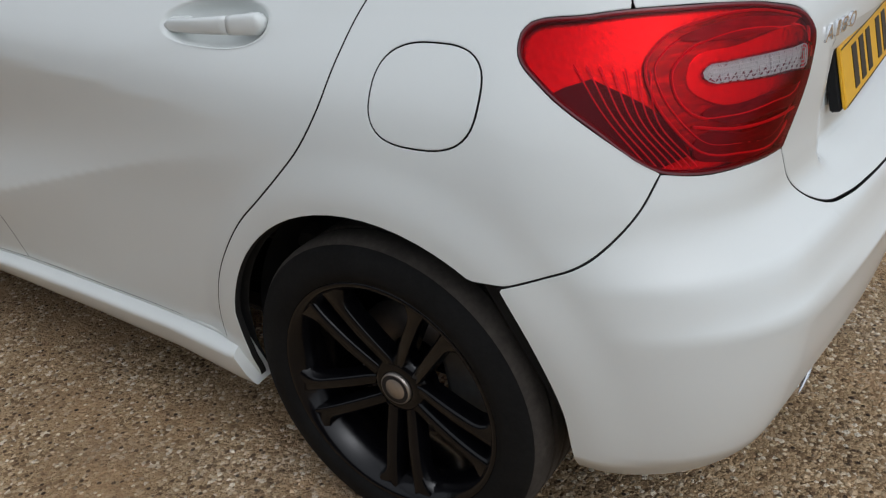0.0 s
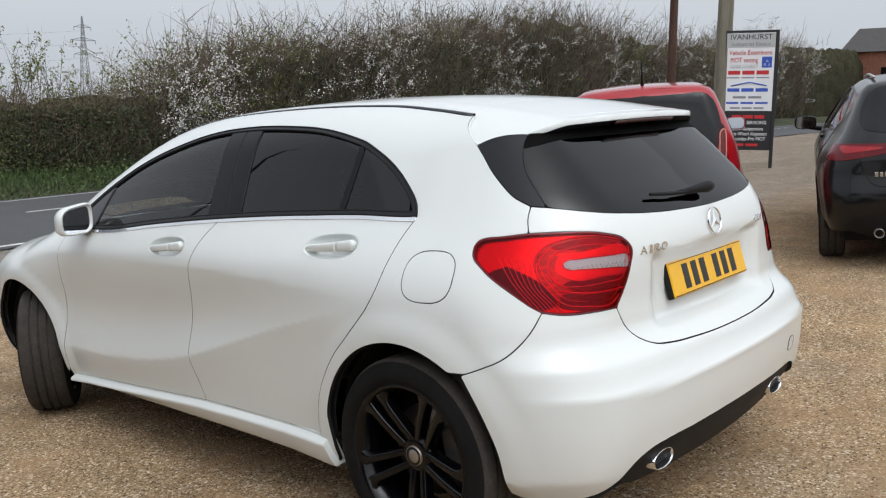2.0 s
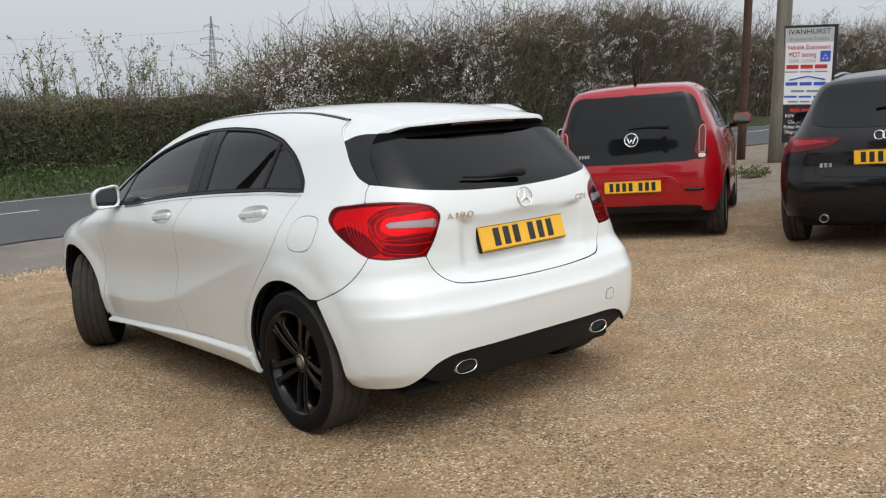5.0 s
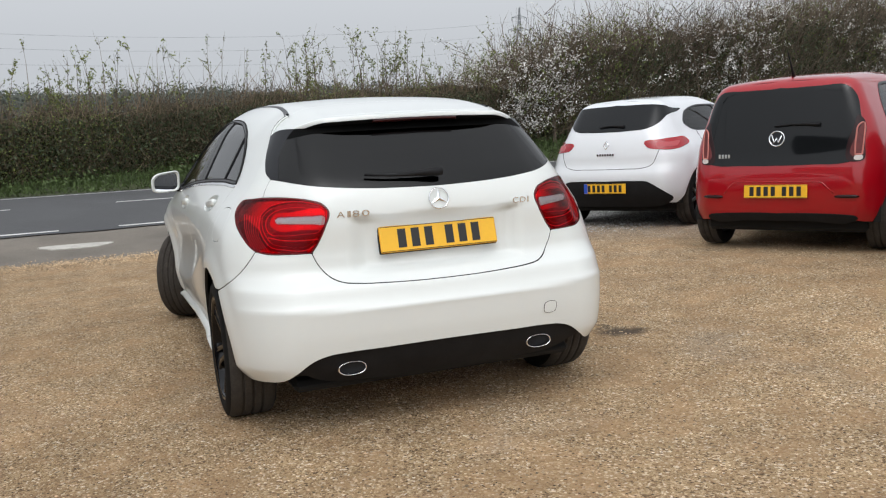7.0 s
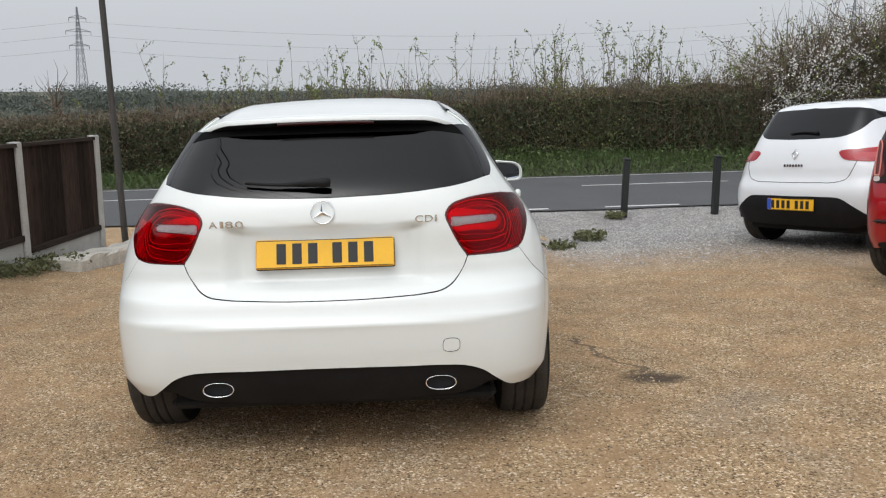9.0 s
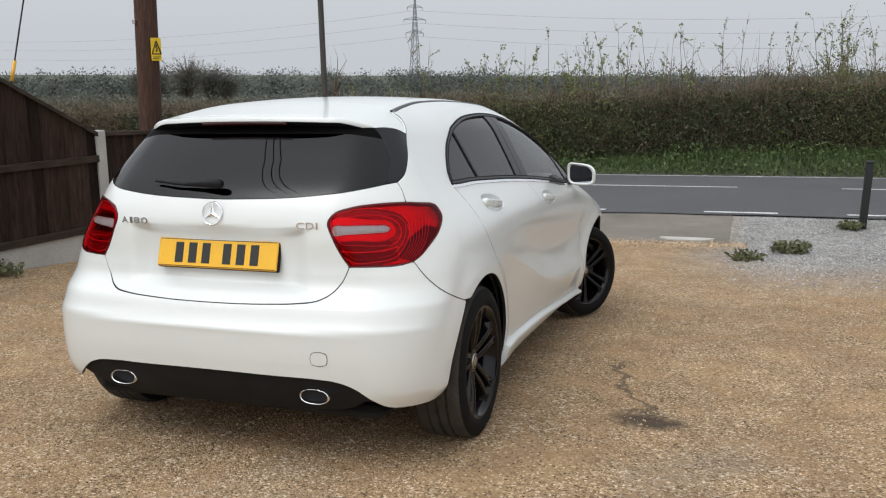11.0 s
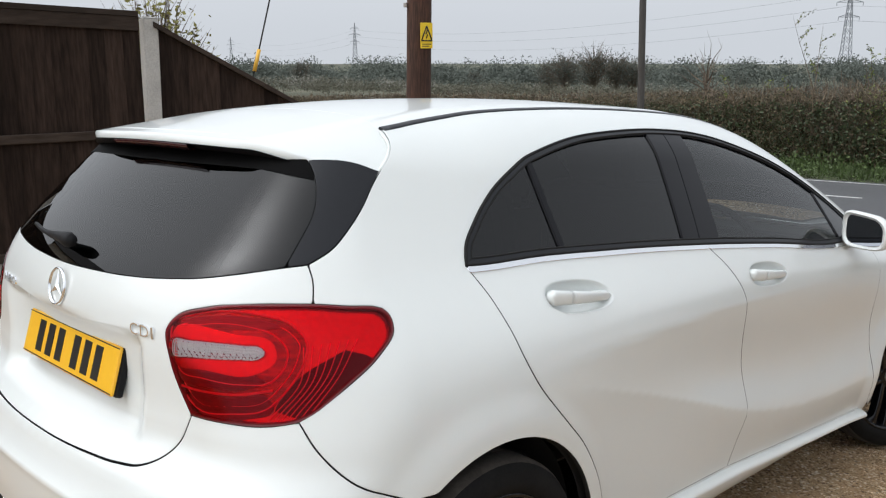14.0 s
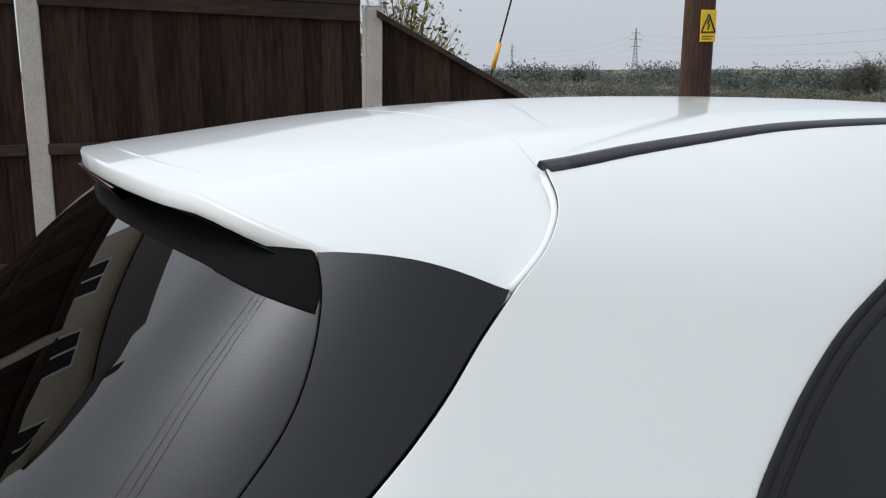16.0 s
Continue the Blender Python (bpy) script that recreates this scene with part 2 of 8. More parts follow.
def lathe(profile, sides=48, axis="x", name="lathe", mat=None, closed=False, span=(0.0, 360.0)):
    """A turned form: profile of (along the axis, radius)."""
    vs, fs = [], []
    n = len(profile)
    whole = span[1] - span[0] >= 360
    for k in range(sides if whole else sides + 1):
        w = radians(span[0] + (span[1] - span[0]) * k / sides)
        c, s = math.cos(w), math.sin(w)
        for a, r in profile:
            vs.append((a, r * c, r * s) if axis == "x" else ((r * c, a, r * s) if axis == "y" else (r * c, r * s, a)))
    for k in range(sides):
        k2 = (k + 1) % sides if whole else k + 1
        for i in range(n if closed else n - 1):
            j = (i + 1) % n
            f = (k * n + i, k * n + j, k2 * n + j, k2 * n + i)
            fs.append(f)
    return mesh_from(name, vs, fs, mat=mat)


def text_mesh(body, size, depth=0.0, name="lettering", mat=None, width=None):
    """Letters of the built-in font, standing in the xz plane, centred, facing -y."""
    cu = bpy.data.curves.new(name, "FONT")
    cu.body, cu.size, cu.extrude, cu.align_x, cu.align_y = body, size, depth, "CENTER", "CENTER"
    cu.resolution_u = 3
    ob = new(name, cu)
    me = bpy.data.meshes.new_from_object(ob.evaluated_get(bpy.context.evaluated_depsgraph_get()))
    bpy.data.objects.remove(ob)
    me.transform(pose(0, 0, 0, 90))
    if width:
        xs = [v.co.x for v in me.vertices]
        me.transform(Matrix.Diagonal((width / (max(xs) - min(xs)), 1, 1, 1)))
    me.materials.clear()
    if mat:
        me.materials.append(mat)
    return me


def loft(rings, name="loft", mat=None, caps=True):
    """A skin over rings of equal point counts."""
    k = len(rings[0])
    vs = [p for r in rings for p in r]
    fs = [(i * k + j, i * k + (j + 1) % k, (i + 1) * k + (j + 1) % k, (i + 1) * k + j) for i in range(len(rings) - 1) for j in range(k)]
    if caps:
        fs += [tuple(range(k))[::-1], tuple((len(rings) - 1) * k + j for j in range(k))]
    return mesh_from(name, vs, fs, mat=mat)


def fast_mesh(name, verts, tris, mat=None, smooth=False):
    """A mesh from arrays, for what comes in thousands."""
    me = bpy.data.meshes.new(name)
    verts, tris = np.asarray(verts, np.float32), np.asarray(tris, np.int32)
    k = tris.shape[1]
    me.vertices.add(len(verts))
    me.vertices.foreach_set("co", verts.ravel())
    me.loops.add(tris.size)
    me.loops.foreach_set("vertex_index", tris.ravel())
    me.polygons.add(len(tris))
    me.polygons.foreach_set("loop_start", np.arange(0, tris.size, k, dtype=np.int32))
    me.polygons.foreach_set("use_smooth", np.full(len(tris), smooth))
    me.update(calc_edges=True)
    if mat:
        me.materials.append(mat)
    return me


def twig_arrays(paths, radii):
    """Three-sided tapered sticks: paths (n, k, 3), radii (n, k)."""
    n, k, _ = paths.shape
    d = paths[:, -1] - paths[:, 0]
    d /= np.linalg.norm(d, axis=1)[:, None] + 1e-9
    ref = np.where(np.abs(d[:, 2:3]) < 0.8, np.array([[0, 0, 1.0]]), np.array([[1.0, 0, 0]]))
    a = np.cross(d, ref)
    a /= np.linalg.norm(a, axis=1)[:, None] + 1e-9
    b = np.cross(d, a)
    vs = np.stack([paths + radii[:, :, None] * (math.cos(w) * a + math.sin(w) * b)[:, None, :] for w in (0, 2.094, 4.189)], 2)
    vs = vs.reshape(-1, 3)
    i = np.arange(n)[:, None] * (k * 3)
    fs = []
    for j in range(k - 1):
        for q in range(3):
            q2 = (q + 1) % 3
            A, B, C, D = j * 3 + q, j * 3 + q2, (j + 1) * 3 + q2, (j + 1) * 3 + q
            fs += [np.hstack([i + A, i + B, i + C]), np.hstack([i + A, i + C, i + D])]
    return vs, np.vstack(fs)


def leaf_arrays(centres, sizes, rng, flat=0.0):
    """Small folded leaves, turned at random."""
    n = len(centres)
    a = rng.normal(size=(n, 3))
    a /= np.linalg.norm(a, axis=1)[:, None]
    b = rng.normal(size=(n, 3))
    b -= a * (a * b).sum(1)[:, None]
    b /= np.linalg.norm(b, axis=1)[:, None]
    s = np.asarray(sizes)[:, None]
    vs = np.stack([centres - a * s, centres + b * s * 0.5, centres + a * s, centres - b * s * 0.5], 1).reshape(-1, 3)
    i = np.arange(n)[:, None] * 4
    return vs, np.vstack([np.hstack([i, i + 1, i + 2]), np.hstack([i, i + 2, i + 3])])


def joined(parts_):
    vs, fs, at = [], [], 0
    for v, f in parts_:
        vs.append(v)
        fs.append(f + at)
        at += len(v)
    return np.vstack(vs), np.vstack(fs)
# ---- sky and light: an overcast spring day ----
SUN_UP, SUN_ROUND = radians(58), radians(205)
world = bpy.data.worlds.new("overcast_sky")
scene.world = world
world.use_nodes = True
_n, _l = world.node_tree.nodes, world.node_tree.links
_sky = _n.new("ShaderNodeTexSky")
_sky.sky_type, _sky.sun_disc = "NISHITA", False
_sky.sun_elevation, _sky.sun_rotation = SUN_UP, SUN_ROUND
_sky.air_density, _sky.dust_density, _sky.ozone_density = 1.0, 10.0, 1.0
_hs = _n.new("ShaderNodeHueSaturation")
_hs.inputs["Saturation"].default_value = 0.12
_mx = _n.new("ShaderNodeMix")
_mx.data_type = "RGBA"
_mx.inputs["Factor"].default_value = 0.52
_mx.inputs["B"].default_value = (7.1, 7.35, 7.65, 1)
_l.new(_sky.outputs[0], _hs.inputs["Color"])
_l.new(_hs.outputs[0], _mx.inputs["A"])
_bg = _n["Background"]
_bg.inputs["Strength"].default_value = 0.15
_l.new(_mx.outputs["Result"], _bg.inputs["Color"])
sun = new("sun", bpy.data.lights.new("sun", "SUN"))
sun.data.energy, sun.data.angle, sun.data.color = 0.5, radians(150), (1.0, 0.99, 0.975)
sun.matrix_world = look((0, 0, 30), Vector((0, 0, 30)) - Vector((math.sin(SUN_ROUND) * math.cos(SUN_UP), math.cos(SUN_ROUND) * math.cos(SUN_UP), math.sin(SUN_UP))))
# ---- materials ----
def mat(name, col=(0.5, 0.5, 0.5), rough=0.5, metal=0.0, coat=0.0, coat_rough=0.03, spec=0.5, grain=0.0, grain_scale=60.0, stain=0.0, stain_scale=3.0, bump=0.0, bump_scale=80.0, vary=0.0, island=0.0, rough_vary=0.0, stretch=(1, 1, 1), emit=None):
    """A surface with its grain, stains, relief and piece-to-piece variation."""
    m = bpy.data.materials.new(name)
    m.use_nodes = True
    n, l = m.node_tree.nodes, m.node_tree.links
    b = n["Principled BSDF"]
    b.inputs["Roughness"].default_value, b.inputs["Metallic"].default_value = rough, metal
    b.inputs["Coat Weight"].default_value, b.inputs["Coat Roughness"].default_value = coat, coat_rough
    b.inputs["Specular IOR Level"].default_value = spec
    tc = n.new("ShaderNodeTexCoord")
    mp = n.new("ShaderNodeMapping")
    mp.inputs["Scale"].default_value = stretch
    l.new(tc.outputs["Object"], mp.inputs[0])
    rgb = n.new("ShaderNodeRGB")
    rgb.outputs[0].default_value = (*col, 1)
    out = rgb.outputs[0]

    def noise_tex(scale, detail=4.0, rgh=0.6):
        t = n.new("ShaderNodeTexNoise")
        t.inputs["Scale"].default_value, t.inputs["Detail"].default_value, t.inputs["Roughness"].default_value = scale, detail, rgh
        l.new(mp.outputs[0], t.inputs["Vector"])
        return t.outputs["Fac"]

    def scaled(out, src, amount):
        r = n.new("ShaderNodeMapRange")
        r.inputs["From Min"].default_value, r.inputs["From Max"].default_value = 0.25, 0.75
        r.inputs["To Min"].default_value, r.inputs["To Max"].default_value = 1 - amount, 1 + amount
        l.new(src, r.inputs["Value"])
        x = n.new("ShaderNodeVectorMath")
        x.operation = "SCALE"
        l.new(out, x.inputs[0])
        l.new(r.outputs[0], x.inputs["Scale"])
        return x.outputs[0]
    if grain:
        out = scaled(out, noise_tex(grain_scale), grain)
    if stain:
        out = scaled(out, noise_tex(stain_scale, 5.0), stain)
    if vary or island:
        src = n.new("ShaderNodeObjectInfo").outputs["Random"] if vary else n.new("ShaderNodeNewGeometry").outputs["Random Per Island"]
        r = n.new("ShaderNodeMapRange")
        a = vary or island
        r.inputs["To Min"].default_value, r.inputs["To Max"].default_value = 1 - a, 1 + a
        l.new(src, r.inputs["Value"])
        x = n.new("ShaderNodeVectorMath")
        x.operation = "SCALE"
        l.new(out, x.inputs[0])
        l.new(r.outputs[0], x.inputs["Scale"])
        out = x.outputs[0]
    l.new(out, b.inputs["Base Color"])
    if rough_vary:
        r = n.new("ShaderNodeMapRange")
        r.inputs["From Min"].default_value, r.inputs["From Max"].default_value = 0.3, 0.7
        r.inputs["To Min"].default_value, r.inputs["To Max"].default_value = max(0.0, rough - rough_vary), min(1.0, rough + rough_vary)
        l.new(noise_tex(stain_scale * 2 + 1), r.inputs["Value"])
        l.new(r.outputs[0], b.inputs["Roughness"])
    if bump:
        bp = n.new("ShaderNodeBump")
        bp.inputs["Strength"].default_value, bp.inputs["Distance"].default_value = 1.0, bump
        l.new(noise_tex(bump_scale, 3.0), bp.inputs["Height"])
        l.new(bp.outputs[0], b.inputs["Normal"])
    if emit:
        b.inputs["Emission Color"].default_value, b.inputs["Emission Strength"].default_value = (*emit, 1), 1.0
    return m


def glass_mat(name, tint=(0.2, 0.2, 0.2), rough=0.0, ior=1.5):
    """A tinted sheet: it lets tinted light through and mirrors by Fresnel."""
    m = bpy.data.materials.new(name)
    m.use_nodes = True
    n, l = m.node_tree.nodes, m.node_tree.links
    n.remove(n["Principled BSDF"])
    tr, gl, mx, fr = n.new("ShaderNodeBsdfTransparent"), n.new("ShaderNodeBsdfGlossy"), n.new("ShaderNodeMixShader"), n.new("ShaderNodeFresnel")
    tr.inputs[0].default_value = (*tint, 1)
    gl.inputs["Roughness"].default_value = rough
    fr.inputs["IOR"].default_value = ior
    l.new(fr.outputs[0], mx.inputs[0])
    l.new(tr.outputs[0], mx.inputs[1])
    l.new(gl.outputs[0], mx.inputs[2])
    l.new(mx.outputs[0], n["Material Output"].inputs["Surface"])
    return m


PAINT_WHITE = mat("pearl_white_paint", (0.722, 0.75, 0.732), 0.4, coat=0.8, coat_rough=0.05, spec=0.3, grain=0.012, grain_scale=900, stain=0.015, stain_scale=2.5)
PAINT_WHITE2 = mat("plain_white_paint", (0.72, 0.745, 0.77), 0.3, coat=1.0, grain=0.01, grain_scale=700, stain=0.02)
PAINT_RED = mat("red_paint", (0.33, 0.002, 0.008), 0.30, coat=0.9, spec=0.25, grain=0.02, grain_scale=700, stain=0.03)
PAINT_BLACK = mat("black_paint", (0.003, 0.003, 0.004), 0.3, coat=0.5, spec=0.2, grain=0.05, grain_scale=700, stain=0.1)
BLACK_GLOSS = mat("gloss_black_plastic", (0.006, 0.006, 0.008), 0.2, spec=0.35, stain=0.1)
BAND_SHADE = mat("spoiler_reflection_black", (0.003, 0.003, 0.003), 0.6, spec=0.04, stain=0.1)
PILLAR_BLACK = mat("pillar_black_film", (0.006, 0.006, 0.008), 0.28, spec=0.16, stain=0.1)
BLACK_SATIN = mat("satin_black_trim", (0.010, 0.011, 0.014), 0.34, spec=0.28, stain=0.08, grain=0.05)
BLACK_TRIM = mat("rough_black_plastic", (0.010, 0.010, 0.011), 0.6, spec=0.2, stain=0.25, stain_scale=9, grain=0.1, bump=0.0004, bump_scale=300)
# near-black that stands for unlit gaps and hollows; also on rubber seals
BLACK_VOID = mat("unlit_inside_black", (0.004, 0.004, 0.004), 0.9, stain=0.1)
RUBBER = mat("worn_tyre_rubber", (0.008, 0.008, 0.008), 0.8, spec=0.15, stain=0.35, stain_scale=12, grain=0.2, grain_scale=120, bump=0.0006, bump_scale=160)
TREAD = mat("dusty_tyre_tread", (0.040, 0.034, 0.028), 0.95, stain=0.35, stain_scale=14, grain=0.25, grain_scale=90, bump=0.001, bump_scale=140)
RIM_BLACK = mat("gloss_black_alloy", (0.003, 0.003, 0.004), 0.16, spec=0.32, stain=0.2, stain_scale=20)
CHROME = mat("chrome", (0.86, 0.87, 0.89), 0.12, metal=1.0, stain=0.05)
BRUSHED = mat("brushed_steel", (0.45, 0.44, 0.43), 0.38, metal=1.0, stain=0.15, stain_scale=20, grain=0.1)
DISC = mat("brake_disc_iron", (0.16, 0.14, 0.13), 0.45, metal=0.9, stain=0.25, stain_scale=14)
GLASS_DARK = glass_mat("privacy_glass", (0.06, 0.08, 0.08), ior=1.5)
GLASS_TINT = glass_mat("green_tinted_glass", (0.30, 0.34, 0.33))
GLASS_CLEAR = glass_mat("clear_lens", (0.9, 0.9, 0.9))
LENS_RED = glass_mat("red_lens", (0.94, 0.065, 0.155), ior=1.25)
LAMP_BASE = mat("lamp_reflector", (0.66, 0.012, 0.06), 0.16, metal=1.0, grain=0.15, grain_scale=120, bump=0.0005, bump_scale=160)
LAMP_MIRROR_DARK = mat("lamp_mirrored_ground_red", (0.05, 0.002, 0.004), 0.3, grain=0.1)
LAMP_DARK = mat("lamp_dark_red", (0.15, 0.008, 0.02), 0.3, grain=0.5, grain_scale=40, stretch=(1, 1, 6))
LAMP_MID = mat("lamp_bowl_red", (0.30, 0.012, 0.04), 0.22, metal=1.0, grain=0.45, grain_scale=30, stain=0.35, stain_scale=14, bump=0.0012, bump_scale=60, stretch=(1, 1, 5))
LAMP_DUSK = mat("lamp_dusky_red", (0.30, 0.05, 0.06), 0.35, grain=0.4, grain_scale=40, stretch=(1, 1, 6))
LAMP_RIB = mat("lamp_rib", (0.80, 0.12, 0.14), 0.4)
PLATE_YELLOW = mat("reflective_yellow_plate", (0.83, 0.46, 0.02), 0.35, stain=0.04, grain=0.03)
PLATE_BLACK = mat("plate_black", (0.012, 0.012, 0.012), 0.4)
SEAT = mat("dark_seat_cloth", (0.03, 0.03, 0.033), 0.9, grain=0.2, stain=0.2)
# ---- lie of the land ----
def road_near(x):
    """The near edge of the road (y at x)."""
    x = np.asarray(x, float)
    return 9.6 + 0.065 * x


ROAD_WIDE = 6.1


def gz(x, y):
    """Height of the ground."""
    x, y = np.asarray(x, float), np.asarray(y, float)
    yard = np.clip(0.0255 * x - 0.0693 * y, -0.72, 0.9) + 0.11 * step01(-2.6, -3.9, x) * step01(6.5, 4.5, y) + 0.085 * step01(1.9, 3.9, x) * step01(8.3, 6.2, y) + 0.10 * step01(7, 13, x) * step01(9, 5, y)
    d = y - road_near(x)
    road = -0.5 + 0.018 * np.clip(x, -8, 32) - 0.022 * np.clip(d, 0, ROAD_WIDE) + 0.05 * np.sin(np.clip(d / ROAD_WIDE, 0, 1) * math.pi)
    bank = (0.10 + 0.25 * step01(-4, 5, x)) * step01(6.4, 8.0, d)
    far = road + bank - 0.035 * np.clip(d - 11, 0, 180)
    k = step01(-3.0, -0.1, d)
    return yard * (1 - k) + far * k


def spread(a, b, fine, far):
    """Grid lines: fine between a and b, ever wider out to far."""
    mid = list(np.arange(a, b + fine / 2, fine))
    out, s = [], fine
    q = b
    while q < far:
        s *= 1.22
        q += s
        out.append(q)
    left = [a - (v - b) for v in out][::-1]
    return np.array(left + mid + out)


def ground_mat():
    m = bpy.data.materials.new("gravel_and_soil")
    m.use_nodes = True
    n, l = m.node_tree.nodes, m.node_tree.links
    b = n["Principled BSDF"]
    b.inputs["Roughness"].default_value = 0.9
    b.inputs["Specular IOR Level"].default_value = 0.25
    tc = n.new("ShaderNodeTexCoord")
    P = tc.outputs["Object"]

    def tex(kind, scale, **kw):
        t = n.new("ShaderNodeTex" + kind)
        t.inputs["Scale"].default_value = scale
        for k, v in kw.items():
            if k == "feature":
                t.feature = v
            else:
                t.inputs[k].default_value = v
        l.new(P, t.inputs["Vector"])
        return t

    def math_(op, a, c=0.5, clamp=False):
        t = n.new("ShaderNodeMath")
        t.operation, t.use_clamp = op, clamp
        for i, v in enumerate((a, c)):
            if isinstance(v, (int, float)):
                t.inputs[i].default_value = v
            else:
                l.new(v, t.inputs[i])
        return t.outputs[0]

    def rng(v, a, c, lo=0.0, hi=1.0):
        t = n.new("ShaderNodeMapRange")
        for k, q in zip(("From Min", "From Max", "To Min", "To Max"), (a, c, lo, hi)):
            t.inputs[k].default_value = q
        l.new(v, t.inputs["Value"])
        return t.outputs[0]

    def mix(f, a, c):
        t = n.new("ShaderNodeMix")
        t.data_type = "RGBA"
        if isinstance(f, float):
            t.inputs["Factor"].default_value = f
        else:
            l.new(f, t.inputs["Factor"])
        for k, v in (("A", a), ("B", c)):
            if isinstance(v, tuple):
                t.inputs[k].default_value = (*v, 1)
            else:
                l.new(v, t.inputs[k])
        return t.outputs["Result"]

    def ramp(f, stops):
        t = n.new("ShaderNodeValToRGB")
        e = t.color_ramp.elements
        e[0].position, e[0].color = stops[0][0], (*stops[0][1], 1)
        e[1].position, e[1].color = stops[-1][0], (*stops[-1][1], 1)
        for p, c in stops[1:-1]:
            q = e.new(p)
            q.color = (*c, 1)
        l.new(f, t.inputs[0])
        return t.outputs[0]
    xyz = n.new("ShaderNodeSeparateXYZ")
    l.new(P, xyz.inputs[0])
    # stones of two sizes over fines
    v1, v2 = tex("Voronoi", 100.0, Randomness=1.0), tex("Voronoi", 250.0, Randomness=1.0)
    big, mid_, fine = tex("Noise", 0.55, Detail=6.0, Roughness=0.6), tex("Noise", 3.5, Detail=5.0, Roughness=0.65), tex("Noise", 40.0, Detail=3.0)
    s1 = n.new("ShaderNodeSeparateColor")
    l.new(v1.outputs["Color"], s1.inputs[0])
    s2 = n.new("ShaderNodeSeparateColor")
    l.new(v2.outputs["Color"], s2.inputs[0])
    warm1 = ramp(s1.outputs[0], [(0.0, (0.123, 0.074, 0.040)), (0.25, (0.325, 0.209, 0.112)), (0.6, (0.482, 0.336, 0.188)), (0.82, (0.650, 0.498, 0.325)), (1.0, (0.896, 0.795, 0.638))])
    warm2 = ramp(s2.outputs[0], [(0.0, (0.190, 0.118, 0.062)), (0.5, (0.437, 0.291, 0.155)), (1.0, (0.638, 0.470, 0.280))])
    warm = mix(rng(s1.outputs[1], 0.42, 0.58), warm2, warm1)
    v0 = tex("Voronoi", 72.0, Randomness=1.0)
    s0 = n.new("ShaderNodeSeparateColor")
    l.new(v0.outputs["Color"], s0.inputs[0])
    pebble = math_("MULTIPLY", rng(s0.outputs[0], 0.52, 0.56), rng(v0.outputs["Distance"], 0.30, 0.42, 1.0, 0.0))
    dirt_n = tex("Noise", 2.6, Detail=7.0, Roughness=0.66, Distortion=0.4)
    dirt = mix(rng(fine.outputs[0], 0.3, 0.7), (0.37, 0.225, 0.115), (0.52, 0.345, 0.19))
    warm = mix(rng(dirt_n.outputs[0], 0.47, 0.60, 0.0, 0.72), warm, dirt)
    warm = mix(pebble, warm, ramp(s0.outputs[1], [(0.0, (0.05, 0.032, 0.02)), (0.32, (0.18, 0.11, 0.06)), (0.5, (0.58, 0.41, 0.24)), (1.0, (0.92, 0.78, 0.56))]))
    grey1 = ramp(s1.outputs[0], [(0.0, (0.10, 0.092, 0.084)), (0.5, (0.30, 0.285, 0.265)), (1.0, (0.70, 0.69, 0.67))])
    # worn damp patches at random; 30% darker from x = 5 to 7.5 onwards
    tone = rng(mid_.outputs[0], 0.32, 0.70, 0.80, 1.13)
    tone = math_("MULTIPLY", math_("MULTIPLY", tone, rng(big.outputs[0], 0.3, 0.7, 0.86, 1.10)), rng(xyz.outputs[0], 5.0, 7.5, 1.0, 0.70))
    # grey chippings towards the road on the right
    g = math_("ADD", xyz.outputs[1], math_("MULTIPLY", xyz.outputs[0], 0.42))
    g = math_("ADD", g, math_("MULTIPLY", big.outputs[0], 2.2))
    grey_f = math_("MULTIPLY", math_("MULTIPLY", rng(g, 6.0, 8.4), rng(xyz.outputs[0], 1.1, 1.9)), rng(xyz.outputs[0], 7.0, 9.5, 1.0, 0.45))
    col = mix(grey_f, warm, grey1)
    # compacted grey patches
    patch = tex("Noise", 0.9, Detail=4.0, Roughness=0.55, Distortion=0.6)
    col = mix(rng(patch.outputs[0], 0.58, 0.72, 0.0, 0.28), col, mix(0.5, grey1, (0.33, 0.26, 0.19)))
    sc = n.new("ShaderNodeVectorMath")
    sc.operation = "SCALE"
    l.new(col, sc.inputs[0])
    l.new(tone, sc.inputs["Scale"])
    # an oily stain with a trickle from it
    def spot(cx, cy, r):
        dx, dy = math_("SUBTRACT", xyz.outputs[0], cx), math_("SUBTRACT", xyz.outputs[1], cy)
        d = math_("SQRT", math_("ADD", math_("MULTIPLY", dx, dx), math_("MULTIPLY", math_("MULTIPLY", dy, dy), 1.7)))
        d = math_("ADD", d, math_("MULTIPLY", math_("SUBTRACT", tex("Noise", 9.0, Detail=4.0).outputs[0], 0.5), 0.22))
        return rng(d, r * 0.35, r, 1.0, 0.0)
    oil = spot(1.52, 0.44, 0.21)
    wob = math_("MULTIPLY", math_("SUBTRACT", tex("Noise", 5.0, Detail=3.0).outputs[0], 0.5), 0.5)
    line = math_("ABSOLUTE", math_("ADD", math_("SUBTRACT", xyz.outputs[0], math_("SUBTRACT", 1.50, math_("MULTIPLY", math_("SUBTRACT", xyz.outputs[1], 0.45), 0.28))), wob))
    trick = math_("MULTIPLY", rng(line, 0.012, 0.035, 1.0, 0.0), math_("MULTIPLY", rng(xyz.outputs[1], 0.40, 0.48), rng(xyz.outputs[1], 1.35, 1.5, 1.0, 0.0)))
    dark = math_("MAXIMUM", math_("MULTIPLY", oil, 0.85), math_("MULTIPLY", trick, 0.6))
